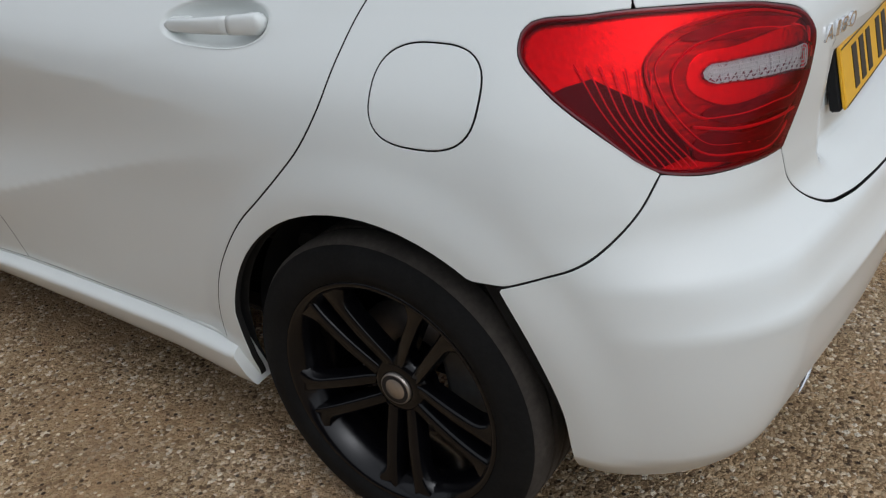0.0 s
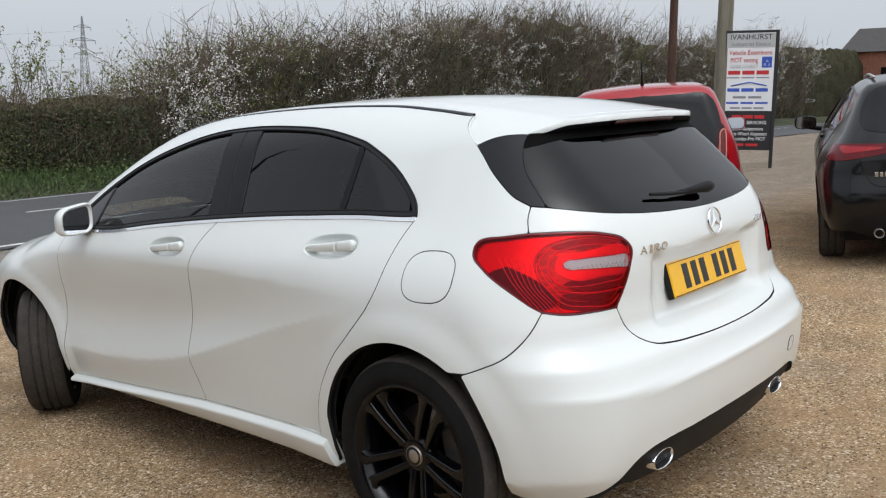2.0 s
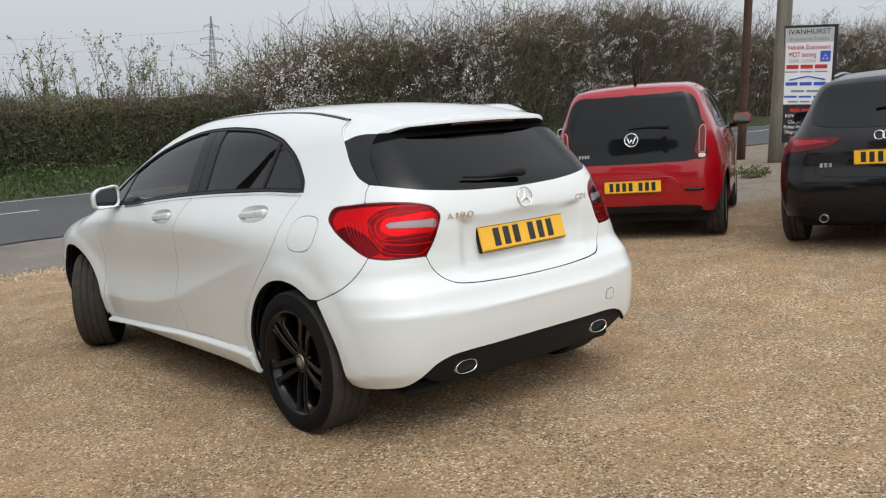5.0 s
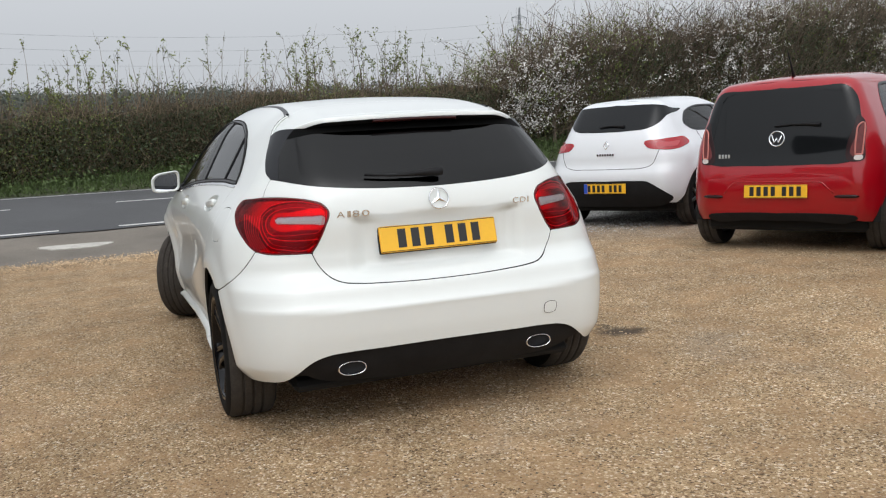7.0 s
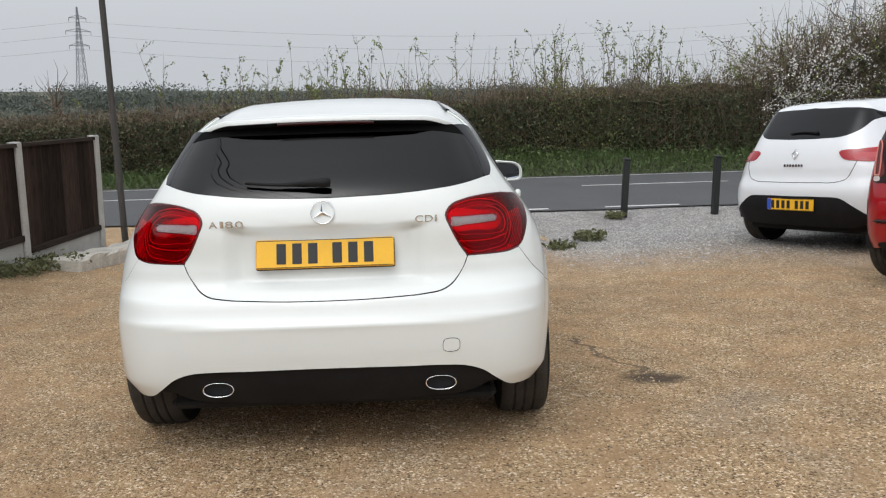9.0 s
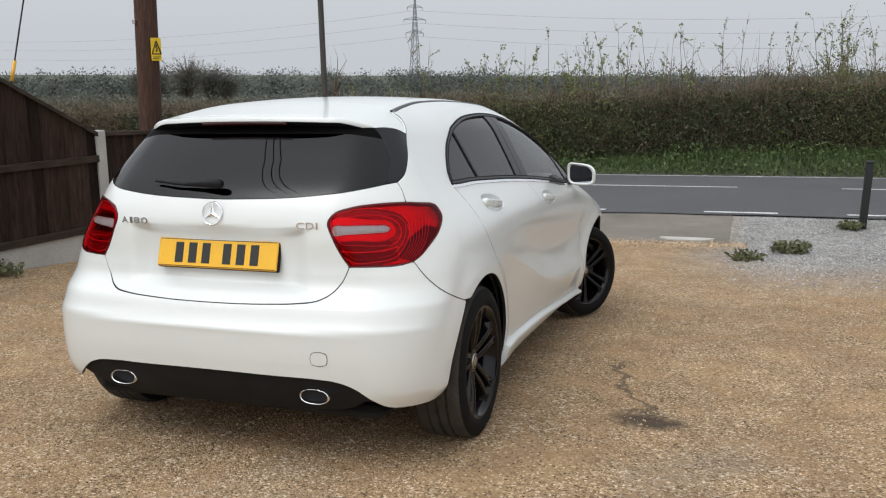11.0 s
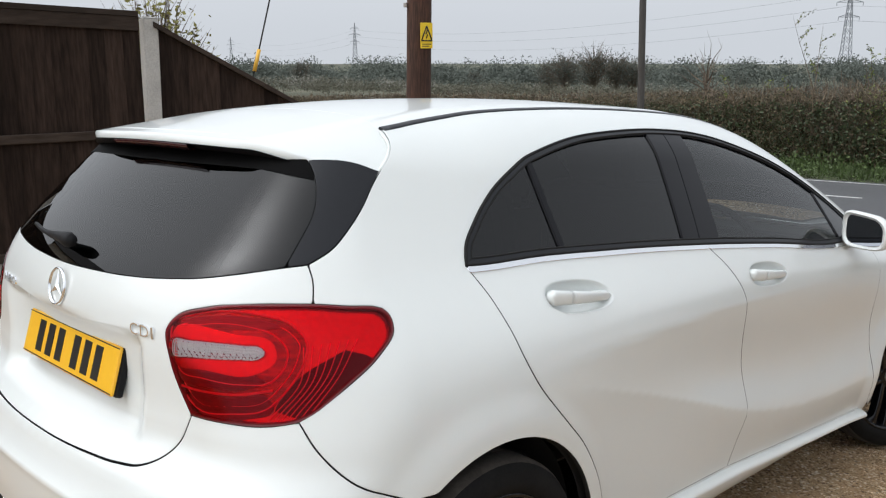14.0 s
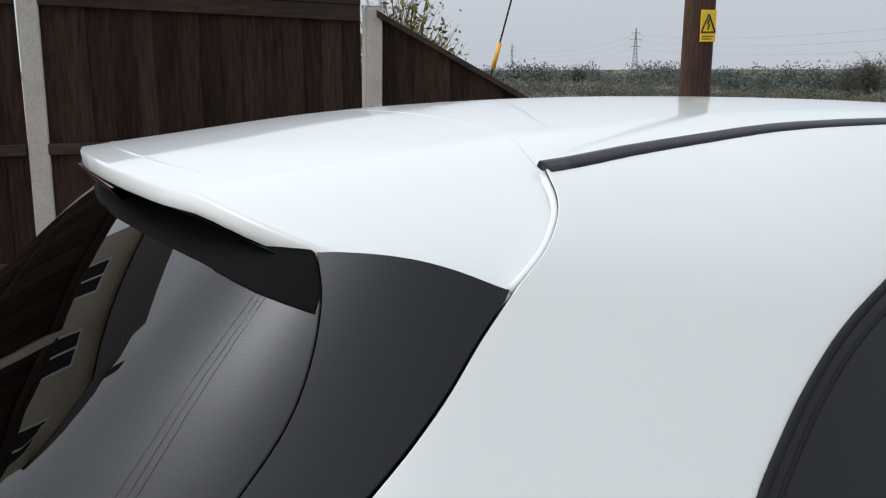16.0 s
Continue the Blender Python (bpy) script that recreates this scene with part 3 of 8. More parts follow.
    stained = mix(dark, sc.outputs[0], (0.045, 0.036, 0.03))
    # fields over the road
    field_n = tex("Noise", 0.02, Detail=8.0, Roughness=0.6)
    field = ramp(field_n.outputs[0], [(0.3, (0.065, 0.072, 0.05)), (0.5, (0.095, 0.10, 0.068)), (0.7, (0.14, 0.13, 0.09))])
    fin = mix(rng(math_("SUBTRACT", xyz.outputs[1], math_("MULTIPLY", xyz.outputs[0], 0.06)), 15.4, 16.2), stained, field)
    l.new(fin, b.inputs["Base Color"])
    hgt = math_("ADD", math_("MULTIPLY", v1.outputs["Distance"], -0.9), math_("MULTIPLY", v2.outputs["Distance"], -0.5))
    hgt = math_("ADD", math_("ADD", hgt, math_("MULTIPLY", fine.outputs[0], 0.5)), math_("MULTIPLY", pebble, 0.5))
    bp = n.new("ShaderNodeBump")
    bp.inputs["Strength"].default_value, bp.inputs["Distance"].default_value = 0.9, 0.010
    l.new(hgt, bp.inputs["Height"])
    l.new(bp.outputs[0], b.inputs["Normal"])
    return m


def sheet(xs, ys, fn, material, name):
    X, Y = np.meshgrid(xs, ys)
    Z = fn(X, Y)
    v = np.stack([X.ravel(), Y.ravel(), Z.ravel()], 1)
    n = len(xs)
    j, i = np.meshgrid(np.arange(len(ys) - 1), np.arange(n - 1), indexing="ij")
    a = (j * n + i).ravel()
    return fast_mesh(name, v, np.stack([a, a + 1, a + n + 1, a + n], 1), material, True)


GROUND = ground_mat()
gx, gy = spread(-9, 14, 0.25, 2600), spread(-7, 20, 0.25, 2600)


def rolling(x, y):
    near = np.exp(-((x / 30) ** 2 + ((y - 3) / 30) ** 2))
    bumps = 0.012 * np.sin(x * 2.1 + 0.6 * np.sin(y * 1.7)) * np.sin(y * 1.6 + 0.8 * np.sin(x * 1.3))
    d = y - road_near(x)
    return gz(x, y) + bumps * near * step01(-2.7, -3.6, d)


tagged(part("ground", sheet(gx, gy, rolling, GROUND, "ground")), "tan gravel yard with grey chippings and fields beyond", "ground", kind="structure")

# loose stones near the car
rng_ = np.random.default_rng(4)
n_st = 34000
sx, sy = rng_.uniform(-4.2, 4.6, n_st), rng_.uniform(-3.6, 4.5, n_st)
ss = 0.0032 + 0.0062 * rng_.random(n_st) ** 2.2
# some lie spilt over the edge of the crossover
sx[:7000] = rng_.uniform(-3.4, 1.9, 7000)
sy[:7000] = road_near(sx[:7000]) - 2.62 + np.abs(rng_.normal(0, 0.22, 7000)) * np.where(rng_.random(7000) < 0.75, 1, -1)
ss[:7000] *= 1.7
sz = rolling(sx, sy) + np.where(np.arange(n_st) < 7000, 0.008, 0.0)
oc = np.array([(1, 0, 0), (0, 1, 0), (-1, 0, 0), (0, -1, 0), (0, 0, 0.75), (0, 0, -0.5)])
ang = rng_.uniform(0, 6.28, n_st)
jit = rng_.uniform(0.65, 1.3, (n_st, 6, 1))
o2 = oc[None] * jit * ss[:, None, None]
o2 = np.stack([o2[..., 0] * np.cos(ang)[:, None] - o2[..., 1] * np.sin(ang)[:, None] * 0.8, o2[..., 0] * np.sin(ang)[:, None] + o2[..., 1] * np.cos(ang)[:, None] * 0.8, o2[..., 2]], -1)
o2 += np.stack([sx, sy, sz + ss * 0.25], 1)[:, None]
ft = np.array([(0, 1, 4), (1, 2, 4), (2, 3, 4), (3, 0, 4), (1, 0, 5), (2, 1, 5), (3, 2, 5), (0, 3, 5)])
STONE = mat("loose_stone", (0.46, 0.34, 0.215), 0.85, island=0.62, grain=0.15, grain_scale=300)
tagged(part("loose_gravel", fast_mesh("loose_gravel", o2.reshape(-1, 3), (np.arange(n_st)[:, None, None] * 6 + ft[None]).reshape(-1, 3), STONE)), "scattered small tan gravel stones on the yard", "gravel", kind="stuff")

# coarse grey chippings round the bollards
n_c = 12000
cx_ = rng_.uniform(1.7, 8.0, n_c)
cy_ = rng_.uniform(4.2, 9.2, n_c)
keep_c = (cy_ + 0.42 * cx_ + rng_.normal(0, 0.45, n_c) > 5.9) & (cy_ < road_near(cx_) - 0.3)
cx_, cy_ = cx_[keep_c], cy_[keep_c]
n_c = len(cx_)
cs_ = 0.006 + 0.012 * rng_.random(n_c) ** 1.8
ca = rng_.uniform(0, 6.28, n_c)
c2 = oc[None] * rng_.uniform(0.6, 1.3, (n_c, 6, 1)) * cs_[:, None, None]
c2 = np.stack([c2[..., 0] * np.cos(ca)[:, None] - c2[..., 1] * np.sin(ca)[:, None] * 0.7, c2[..., 0] * np.sin(ca)[:, None] + c2[..., 1] * np.cos(ca)[:, None] * 0.7, c2[..., 2]], -1)
c2 += np.stack([cx_, cy_, rolling(cx_, cy_) + cs_ * 0.2], 1)[:, None]
CHIP = mat("grey_chipping", (0.40, 0.39, 0.375), 0.9, island=0.5, grain=0.15, grain_scale=200)
tagged(part("grey_chippings", fast_mesh("grey_chippings", c2.reshape(-1, 3), (np.arange(n_c)[:, None, None] * 6 + ft[None]).reshape(-1, 3), CHIP)), "coarse pale grey stone chippings near the road", "gravel", kind="stuff")

# ---- the road ----
ASPHALT = mat("worn_asphalt", (0.072, 0.073, 0.076), 0.88, grain=0.35, grain_scale=120, stain=0.16, stain_scale=0.7, bump=0.003, bump_scale=150)
APRON = mat("dusty_apron_asphalt", (0.17, 0.15, 0.125), 0.9, grain=0.3, grain_scale=90, stain=0.28, stain_scale=1.2, bump=0.003, bump_scale=120)
LINE = mat("worn_road_paint", (0.62, 0.62, 0.60), 0.7, grain=0.2, grain_scale=60, stain=0.25, stain_scale=2.5)


def road_strip(name, d0, d1, x0, x1, lift, material, nx=120, nd=9, jag=0.0):
    xs = np.linspace(x0, x1, nx)
    v, rr = [], np.random.default_rng(7)
    j0 = rr.normal(0, jag, nx) if jag else np.zeros(nx)
    for k in range(nd):
        d = d0 + (d1 - d0) * k / (nd - 1)
        y = road_near(xs) + d + (j0 if k == 0 else 0)
        v.append(np.stack([xs, y, gz(xs, y) + lift], 1))
    v = np.vstack(v)
    k, i = np.meshgrid(np.arange(nd - 1), np.arange(nx - 1), indexing="ij")
    a = (k * nx + i).ravel()
    return fast_mesh(name, v, np.stack([a, a + 1, a + nx + 1, a + nx], 1), material, True)


road = tagged(part("road", road_strip("road", -0.12, ROAD_WIDE + 0.15, -90, 120, 0.022, ASPHALT, 300, 13, 0.03)), "worn grey asphalt country road with white lines", "road", kind="structure")
tagged(part("apron", road_strip("apron", -2.5, -0.05, -3.2, 1.7, 0.007, APRON, 60, 9, 0.06)), "dusty asphalt crossover between yard and road", "apron", kind="structure")
part("edge_line", road_strip("edge_line", ROAD_WIDE - 0.18, ROAD_WIDE - 0.08, -90, 120, 0.028, LINE, 300, 2), road)
for x0, x1 in ((-14, -12), (-8.2, -6.2), (-3.0, -2.0), (-1.2, -0.1), (1.3, 2.3), (3.2, 4.4), (6.5, 8.5)):
    part("mouth_dash", road_strip("mouth_dash", 0.03, 0.13, x0, x1, 0.028, LINE, 12, 2), road)
for x0 in np.arange(-38, 70, 4.6):
    part("centre_dash", road_strip("centre_dash", 3.2, 3.30, x0, x0 + 2.9, 0.028, LINE, 14, 2), road)
pt = mat("pale_concrete_patch", (0.46, 0.44, 0.40), 0.9, grain=0.2, stain=0.2, stain_scale=8)
for cx, cy, a, b in ((1.2, 7.65, 0.30, 0.16), (-1.75, 8.3, 0.42, 0.2)):
    ring = [(cx + a * math.cos(w) * (1 + 0.2 * math.sin(3 * w)), cy + b * math.sin(w) * (1 + 0.25 * math.cos(2 * w))) for w in np.linspace(0, 6.283, 22, endpoint=False)]
    vs = [(x, y, float(gz(x, y)) + 0.020) for x, y in ring] + [(x, y, float(gz(x, y)) - 0.02) for x, y in ring]
    k = len(ring)
    tagged(part("concrete_patch", mesh_from("concrete_patch", vs, [tuple(range(k))] + [(i, k + i, k + (i + 1) % k, (i + 1) % k) for i in range(k)], mat=pt, smooth=False)), "pale concrete repair patch in the crossover", "patch", kind="structure")
# ---- verge, hedge and shrubs across the road ----
rh = np.random.default_rng(11)
HEDGE_TOP = [(-60, 0.0), (-26, 0.25), (-18, 0.52), (-10, 0.74), (-4.4, 1.0), (-1, 1.15), (3, 1.42), (7, 1.58), (8.9, 1.8), (10.1, 2.4), (12, 2.8), (14.4, 3.2), (17, 3.6), (20, 3.95), (24, 4.6), (27, 4.9), (32, 4.8), (39, 4.4), (50, 4.9), (69, 5.7), (80, 6.1)]


def hedge_y(x):
    return road_near(x) + ROAD_WIDE + 1.9 + 0.25 * np.sin(x * 0.6)


BARK = mat("hedge_twig_bark", (0.13, 0.10, 0.072), 0.9, island=0.45, grain=0.1)
BARK_PALE = mat("dry_stalk", (0.19, 0.145, 0.095), 0.9, island=0.35)
LEAF_DARK = mat("ivy_leaf", (0.048, 0.066, 0.026), 0.6, island=0.5)
LEAF_NEW = mat("spring_leaf", (0.15, 0.18, 0.045), 0.7, island=0.4)
LEAF_DRY = mat("dry_leaf", (0.115, 0.088, 0.052), 0.9, island=0.45)
BLOSSOM = mat("white_blossom", (0.72, 0.71, 0.68), 0.8, island=0.12)
GRASS = mat("verge_grass", (0.066, 0.102, 0.028), 0.7, island=0.45)
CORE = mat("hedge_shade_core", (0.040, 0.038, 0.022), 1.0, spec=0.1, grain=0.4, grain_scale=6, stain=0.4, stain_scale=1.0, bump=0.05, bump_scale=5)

hedge = thing("hedge", "overgrown brown-green roadside hedge with bare twigs and ivy", "hedge", kind="stuff")
# the dense middle: a lumpy bank, coloured dark as the hedge's inner shade
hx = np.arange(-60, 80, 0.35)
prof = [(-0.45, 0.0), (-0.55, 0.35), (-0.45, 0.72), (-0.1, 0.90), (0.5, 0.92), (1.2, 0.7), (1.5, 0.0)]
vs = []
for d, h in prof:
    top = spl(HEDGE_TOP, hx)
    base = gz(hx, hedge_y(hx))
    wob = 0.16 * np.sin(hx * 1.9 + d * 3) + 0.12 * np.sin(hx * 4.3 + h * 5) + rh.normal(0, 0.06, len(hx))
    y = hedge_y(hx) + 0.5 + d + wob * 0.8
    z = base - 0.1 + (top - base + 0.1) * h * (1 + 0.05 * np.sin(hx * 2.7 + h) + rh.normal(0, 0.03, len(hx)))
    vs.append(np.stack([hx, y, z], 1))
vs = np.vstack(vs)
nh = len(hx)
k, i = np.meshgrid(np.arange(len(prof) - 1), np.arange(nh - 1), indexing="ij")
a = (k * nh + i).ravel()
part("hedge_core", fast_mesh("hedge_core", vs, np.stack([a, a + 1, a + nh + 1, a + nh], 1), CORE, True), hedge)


def along(n, lo=-26, hi=46):
    """Places along the hedge."""
    return rh.uniform(lo, hi, n)


def twigs(n, lo, hi, zlo, zhi, length, rad, lean=0.5, out=0.55, seg=4, up=1.0):
    x = along(n, lo, hi)
    n = len(x)
    top, y = spl(HEDGE_TOP, x), hedge_y(x)
    base = gz(x, y)
    f = rh.uniform(zlo, zhi, n)
    z = base + (top - base) * f
    y = y + 0.05 - out * rh.random(n) * 0.4 + np.where(f > 0.85, rh.uniform(0, 1.2, n), 0)
    d = np.stack([rh.normal(0, lean, n), rh.normal(-0.15, lean * 0.7, n), np.abs(rh.normal(0.8, 0.4, n)) * up], 1)
    d /= np.linalg.norm(d, axis=1)[:, None]
    L = length * rh.uniform(0.4, 1.3, n) * (0.30 + 0.70 * step01(-9, 0, x))
    t = np.linspace(0, 1, seg)
    bend = rh.normal(0, 0.18, (n, 3)) * L[:, None]
    p = np.stack([x, y, z], 1)[:, None] + d[:, None] * (L[:, None] * t)[..., None] + bend[:, None] * (t * t)[None, :, None] + rh.normal(0, 0.02, (n, seg, 3)) * L[:, None, None]
    r = rad * rh.uniform(0.6, 1.4, n)[:, None] * (1.05 - 0.8 * t)[None]
    return p, r


p1, r1 = twigs(15000, -24, 30, 0.0, 1.0, 0.55, 0.0060, lean=0.55)
p2, r2 = twigs(3500, -24, 24, 0.0, 0.9, 0.9, 0.0075, lean=0.3)
p3, r3 = twigs(8000, 9, 60, 0.1, 1.0, 1.1, 0.011, lean=0.45)
p4, r4 = twigs(14000, -50, -4, 0.35, 1.0, 0.42, 0.010, lean=0.6)
p5, r5 = twigs(3000, 8.5, 60, 0.0, 0.7, 1.8, 0.012, lean=0.28, seg=5)
part("hedge_twigs", fast_mesh("hedge_twigs", *joined([twig_arrays(p1, r1), twig_arrays(p3, r3), twig_arrays(p4, r4)]), BARK), hedge)
part("upright_stems", fast_mesh("upright_stems", *twig_arrays(p5, r5), BARK), hedge, "bare upright stems of the thicket")
part("dry_stalks", fast_mesh("dry_stalks", *twig_arrays(p2, r2), BARK_PALE), hedge)


def leaf_cloud(n, lo, hi, zlo, zhi, size, depth=0.35, patchy=0.0, seed=0.0):
    x = along(n, lo, hi)
    top, y = spl(HEDGE_TOP, x), hedge_y(x)
    base = gz(x, y)
    f = rh.uniform(zlo, zhi, len(x))
    if patchy:
        keep = np.sin(x * 0.9 + seed) + 0.7 * np.sin(x * 2.3 + f * 4 + seed * 2) + rh.normal(0, 0.4, len(x)) > patchy
        x, y, top, base, f = x[keep], y[keep], top[keep], base[keep], f[keep]
    c = np.stack([x, y + 0.1 - depth * rh.random(len(x)) - 0.1 * np.sin(f * 3.1) + np.where(f > 0.9, rh.uniform(0, 1.0, len(x)), 0), base + (top - base) * f + rh.normal(0, 0.03, len(x))], 1)
    return leaf_arrays(c, size * rh.uniform(0.6, 1.4, len(c)), rh)


part("ivy_leaves", fast_mesh("ivy_leaves", *leaf_cloud(72000, -14, 26, 0.05, 0.84, 0.034, patchy=0.0, seed=1.0), LEAF_DARK), hedge, "dark green ivy leaves")
part("dry_leaves", fast_mesh("dry_leaves", *joined([leaf_cloud(60000, -24, 14, 0.0, 1.0, 0.026), leaf_cloud(26000, -50, -6, 0.3, 1.02, 0.032)]), LEAF_DRY), hedge)
part("thicket_leaves", fast_mesh("thicket_leaves", *leaf_cloud(20000, 9, 60, 0.05, 0.9, 0.045, depth=0.6, patchy=0.1, seed=2.0), LEAF_DARK), hedge)
part("young_leaves", fast_mesh("young_leaves", *leaf_cloud(38000, -7, 22, 0.1, 1.03, 0.026, patchy=0.25, seed=4.0), LEAF_NEW), hedge, "fresh green leaves")


def shoot(x, y, z, height, rr, spread_=0.25, leaves=40, lsize=0.03, arms=7):
    """Sticks and leaf places of one sapling that stands over the hedge."""
    sp, sr = [], []
    t = np.linspace(0, 1, 5)
    lean = rr.normal(0, 0.12, 2)
    stem = np.stack([x + lean[0] * height * t + 0.03 * np.sin(t * 5 + x), y + lean[1] * height * t, z + height * t], 1)
    sp.append(stem)
    sr.append(0.011 * (1.1 - t) * (0.6 + 0.3 * height))
    lp = []
    for _ in range(arms):
        q = rr.uniform(0.15, 0.95)
        b0 = np.array([np.interp(q, t, stem[:, j]) for j in range(3)])
        d = np.array([rr.normal(0, 0.6), rr.normal(0, 0.5), rr.uniform(0.5, 1.1)])
        d /= np.linalg.norm(d)
        L = height * rr.uniform(0.15, 0.42) * (1.15 - q * 0.6)
        arm = b0 + d * (L * t)[:, None] + rr.normal(0, 0.02, (5, 3)) * L
        sp.append(arm)
        sr.append(0.0055 * (1.1 - t))
        for s in rr.uniform(0.15, 1, max(1, leaves // arms)):
            lp.append(np.array([np.interp(s, t, arm[:, j]) for j in range(3)]) + rr.normal(0, 0.025, 3))
    return sp, sr, lp


sp, sr, lp = [], [], []
for x in np.concatenate([rh.uniform(-5, 10, 50), rh.uniform(-3, 9, 62), rh.uniform(-9, -5, 5)]):
    y = hedge_y(x) + rh.uniform(0.1, 1.1)
    a, b, c = shoot(x, y, spl(HEDGE_TOP, x) - 0.5, rh.uniform(0.7, 2.1), rh, leaves=int(rh.uniform(20, 110)), arms=rh.integers(4, 9))
    sp += a
    sr += b
    lp += c
part("sapling_stems", fast_mesh("sapling_stems", *twig_arrays(np.array(sp), np.array(sr)), BARK), hedge, "bare upright shoots above the hedge")
lp = np.array(lp)
part("sapling_leaves", fast_mesh("sapling_leaves", *leaf_arrays(lp, rh.uniform(0.018, 0.042, len(lp)), rh), LEAF_NEW), hedge)

# tall blackthorn shrubs to the right, with blossom
shr = thing("blackthorn", "tall leafless blackthorn thicket with white blossom", "shrubs", kind="stuff")
sp, sr, bl, gl = [], [], [], []
for _ in range(520):
    x = 9.0 + 53 * rh.random() ** 1.5
    y = hedge_y(x) + rh.uniform(-0.3, 2.5)
    z0 = gz(x, y)
    H = (spl(HEDGE_TOP, x) - z0) * (rh.uniform(0.75, 1.18) + (rh.random() < 0.12) * rh.uniform(0.1, 0.3))
    t = np.linspace(0, 1, 5)
    for _s in range(3):
        lean = rh.normal(0, 0.22, 2)
        stem = np.stack([x + lean[0] * H * t * t + rh.normal(0, 0.05, 5), y + lean[1] * H * t * t, z0 + H * t * rh.uniform(0.8, 1.0)], 1)
        sp.append(stem)
        sr.append(0.024 * (1.1 - t))
        blos = rh.random() < 0.16 + 0.70 * (math.sin(x * 0.83 + 0.6) + 0.6 * math.sin(x * 2.1) > 0.15)
        for _a in range(11):
            q = rh.uniform(0.2, 1)
            b0 = np.array([np.interp(q, t, stem[:, j]) for j in range(3)])
            d = np.array([rh.normal(0, 0.8), rh.normal(-0.1, 0.6), rh.uniform(0.1, 1.0)])
            d /= np.linalg.norm(d)
            L = rh.uniform(0.4, 1.3)
            arm = b0 + d * (L * t)[:, None] + rh.normal(0, 0.035, (5, 3))
            sp.append(arm)
            sr.append(0.012 * (1.1 - t))
            if blos and rh.random() < 0.75:
                m_ = rh.integers(14, 46)
                s = rh.uniform(0.2, 1, m_)
                bl.append(np.stack([np.interp(s, t, arm[:, j]) for j in range(3)], 1) + rh.normal(0, 0.05, (m_, 3)))
            elif rh.random() < (0.75 if math.sin(x * 0.55 + 2.0) > 0.3 else 0.18):
                m_ = rh.integers(6, 18)
                s = rh.uniform(0.2, 1, m_)
                gl.append(np.stack([np.interp(s, t, arm[:, j]) for j in range(3)], 1) + rh.normal(0, 0.07, (m_, 3)))
part("branches", fast_mesh("branches", *twig_arrays(np.array(sp), np.array(sr)), BARK), shr)
bl, gl = np.vstack(bl), np.vstack(gl)
part("blossom", fast_mesh("blossom", *leaf_arrays(bl, rh.uniform(0.018, 0.040, len(bl)), rh), BLOSSOM), shr, "white blossom")
part("new_leaves", fast_mesh("new_leaves", *leaf_arrays(gl, rh.uniform(0.025, 0.05, len(gl)), rh), LEAF_NEW), shr)

# grass verge
nb = 60000
x = rh.uniform(-22, 34, nb)
d = rh.uniform(0.12, 2.2, nb)
y = road_near(x) + ROAD_WIDE + d
hgt = (0.04 + 0.13 * step01(0.1, 1.4, d)) * rh.uniform(0.5, 1.5, nb)
base = np.stack([x, y, gz(x, y) - 0.01], 1)
tip = base + np.stack([rh.normal(0, 0.06, nb), rh.normal(-0.03, 0.06, nb), hgt], 1)
w = np.stack([rh.normal(0, 0.012, nb), rh.normal(0, 0.006, nb), np.zeros(nb)], 1)
vs = np.stack([base - w, base + w, tip], 1).reshape(-1, 3)
tagged(part("verge_grass", fast_mesh("verge_grass", vs, np.arange(3 * nb).reshape(-1, 3), GRASS)), "rough green grass on the roadside bank", "grass", kind="stuff")
nn = 36000
x = rh.uniform(-24, 36, nn)
clump = 0.5 + 0.5 * np.sin(x * 1.7 + 1.1 * np.sin(x * 0.63)) * np.sin(x * 0.47 + 2.0)
d = 0.35 + 1.75 * rh.random(nn) ** 0.75
keep_n = rh.random(nn) < 0.35 + 0.65 * clump
x, d, clump = x[keep_n], d[keep_n], clump[keep_n]
y = road_near(x) + ROAD_WIDE + d
h_n = (0.05 + 0.30 * step01(0.4, 1.7, d) * (0.4 + 0.9 * clump)) * np.sqrt(rh.random(len(x)))
NETTLE = mat("nettle_leaf", (0.066, 0.100, 0.026), 0.65, island=0.45)
tagged(part("nettles", fast_mesh("nettles", *leaf_arrays(np.stack([x, y, gz(x, y) + h_n], 1), rh.uniform(0.022, 0.052, len(x)), rh), NETTLE)), "bright green nettles and weeds below the hedge", "nettles", kind="stuff")
VERGE = mat("verge_soil", (0.042, 0.048, 0.02), 0.95, grain=0.4, grain_scale=8, stain=0.35, stain_scale=0.8)
tagged(part("verge", road_strip("verge", ROAD_WIDE + 0.10, ROAD_WIDE + 3.6, -90, 120, 0.012, VERGE, 300, 14, 0.05)), "grassy roadside bank below the hedge", "verge", kind="structure")
# ---- fence, poles, bollards, sign ----
BOARD = mat("dark_stained_fence_board", (0.030, 0.020, 0.0155), 0.9, spec=0.12, vary=0.42, grain=0.55, grain_scale=9, stain=0.3, stain_scale=2.0, bump=0.0015, bump_scale=14, stretch=(6, 6, 0.6))
RAIL = mat("weathered_fence_rail", (0.040, 0.030, 0.024), 0.9, spec=0.12, vary=0.2, grain=0.3, grain_scale=12, stain=0.25, bump=0.001, bump_scale=30, stretch=(3, 0.5, 3))
CONC = mat("fence_concrete", (0.42, 0.41, 0.385), 0.9, grain=0.18, grain_scale=90, stain=0.2, stain_scale=3, bump=0.0015, bump_scale=90)


def fence_x(y):
    return -4.13 + 0.115 * (y - 1.75)


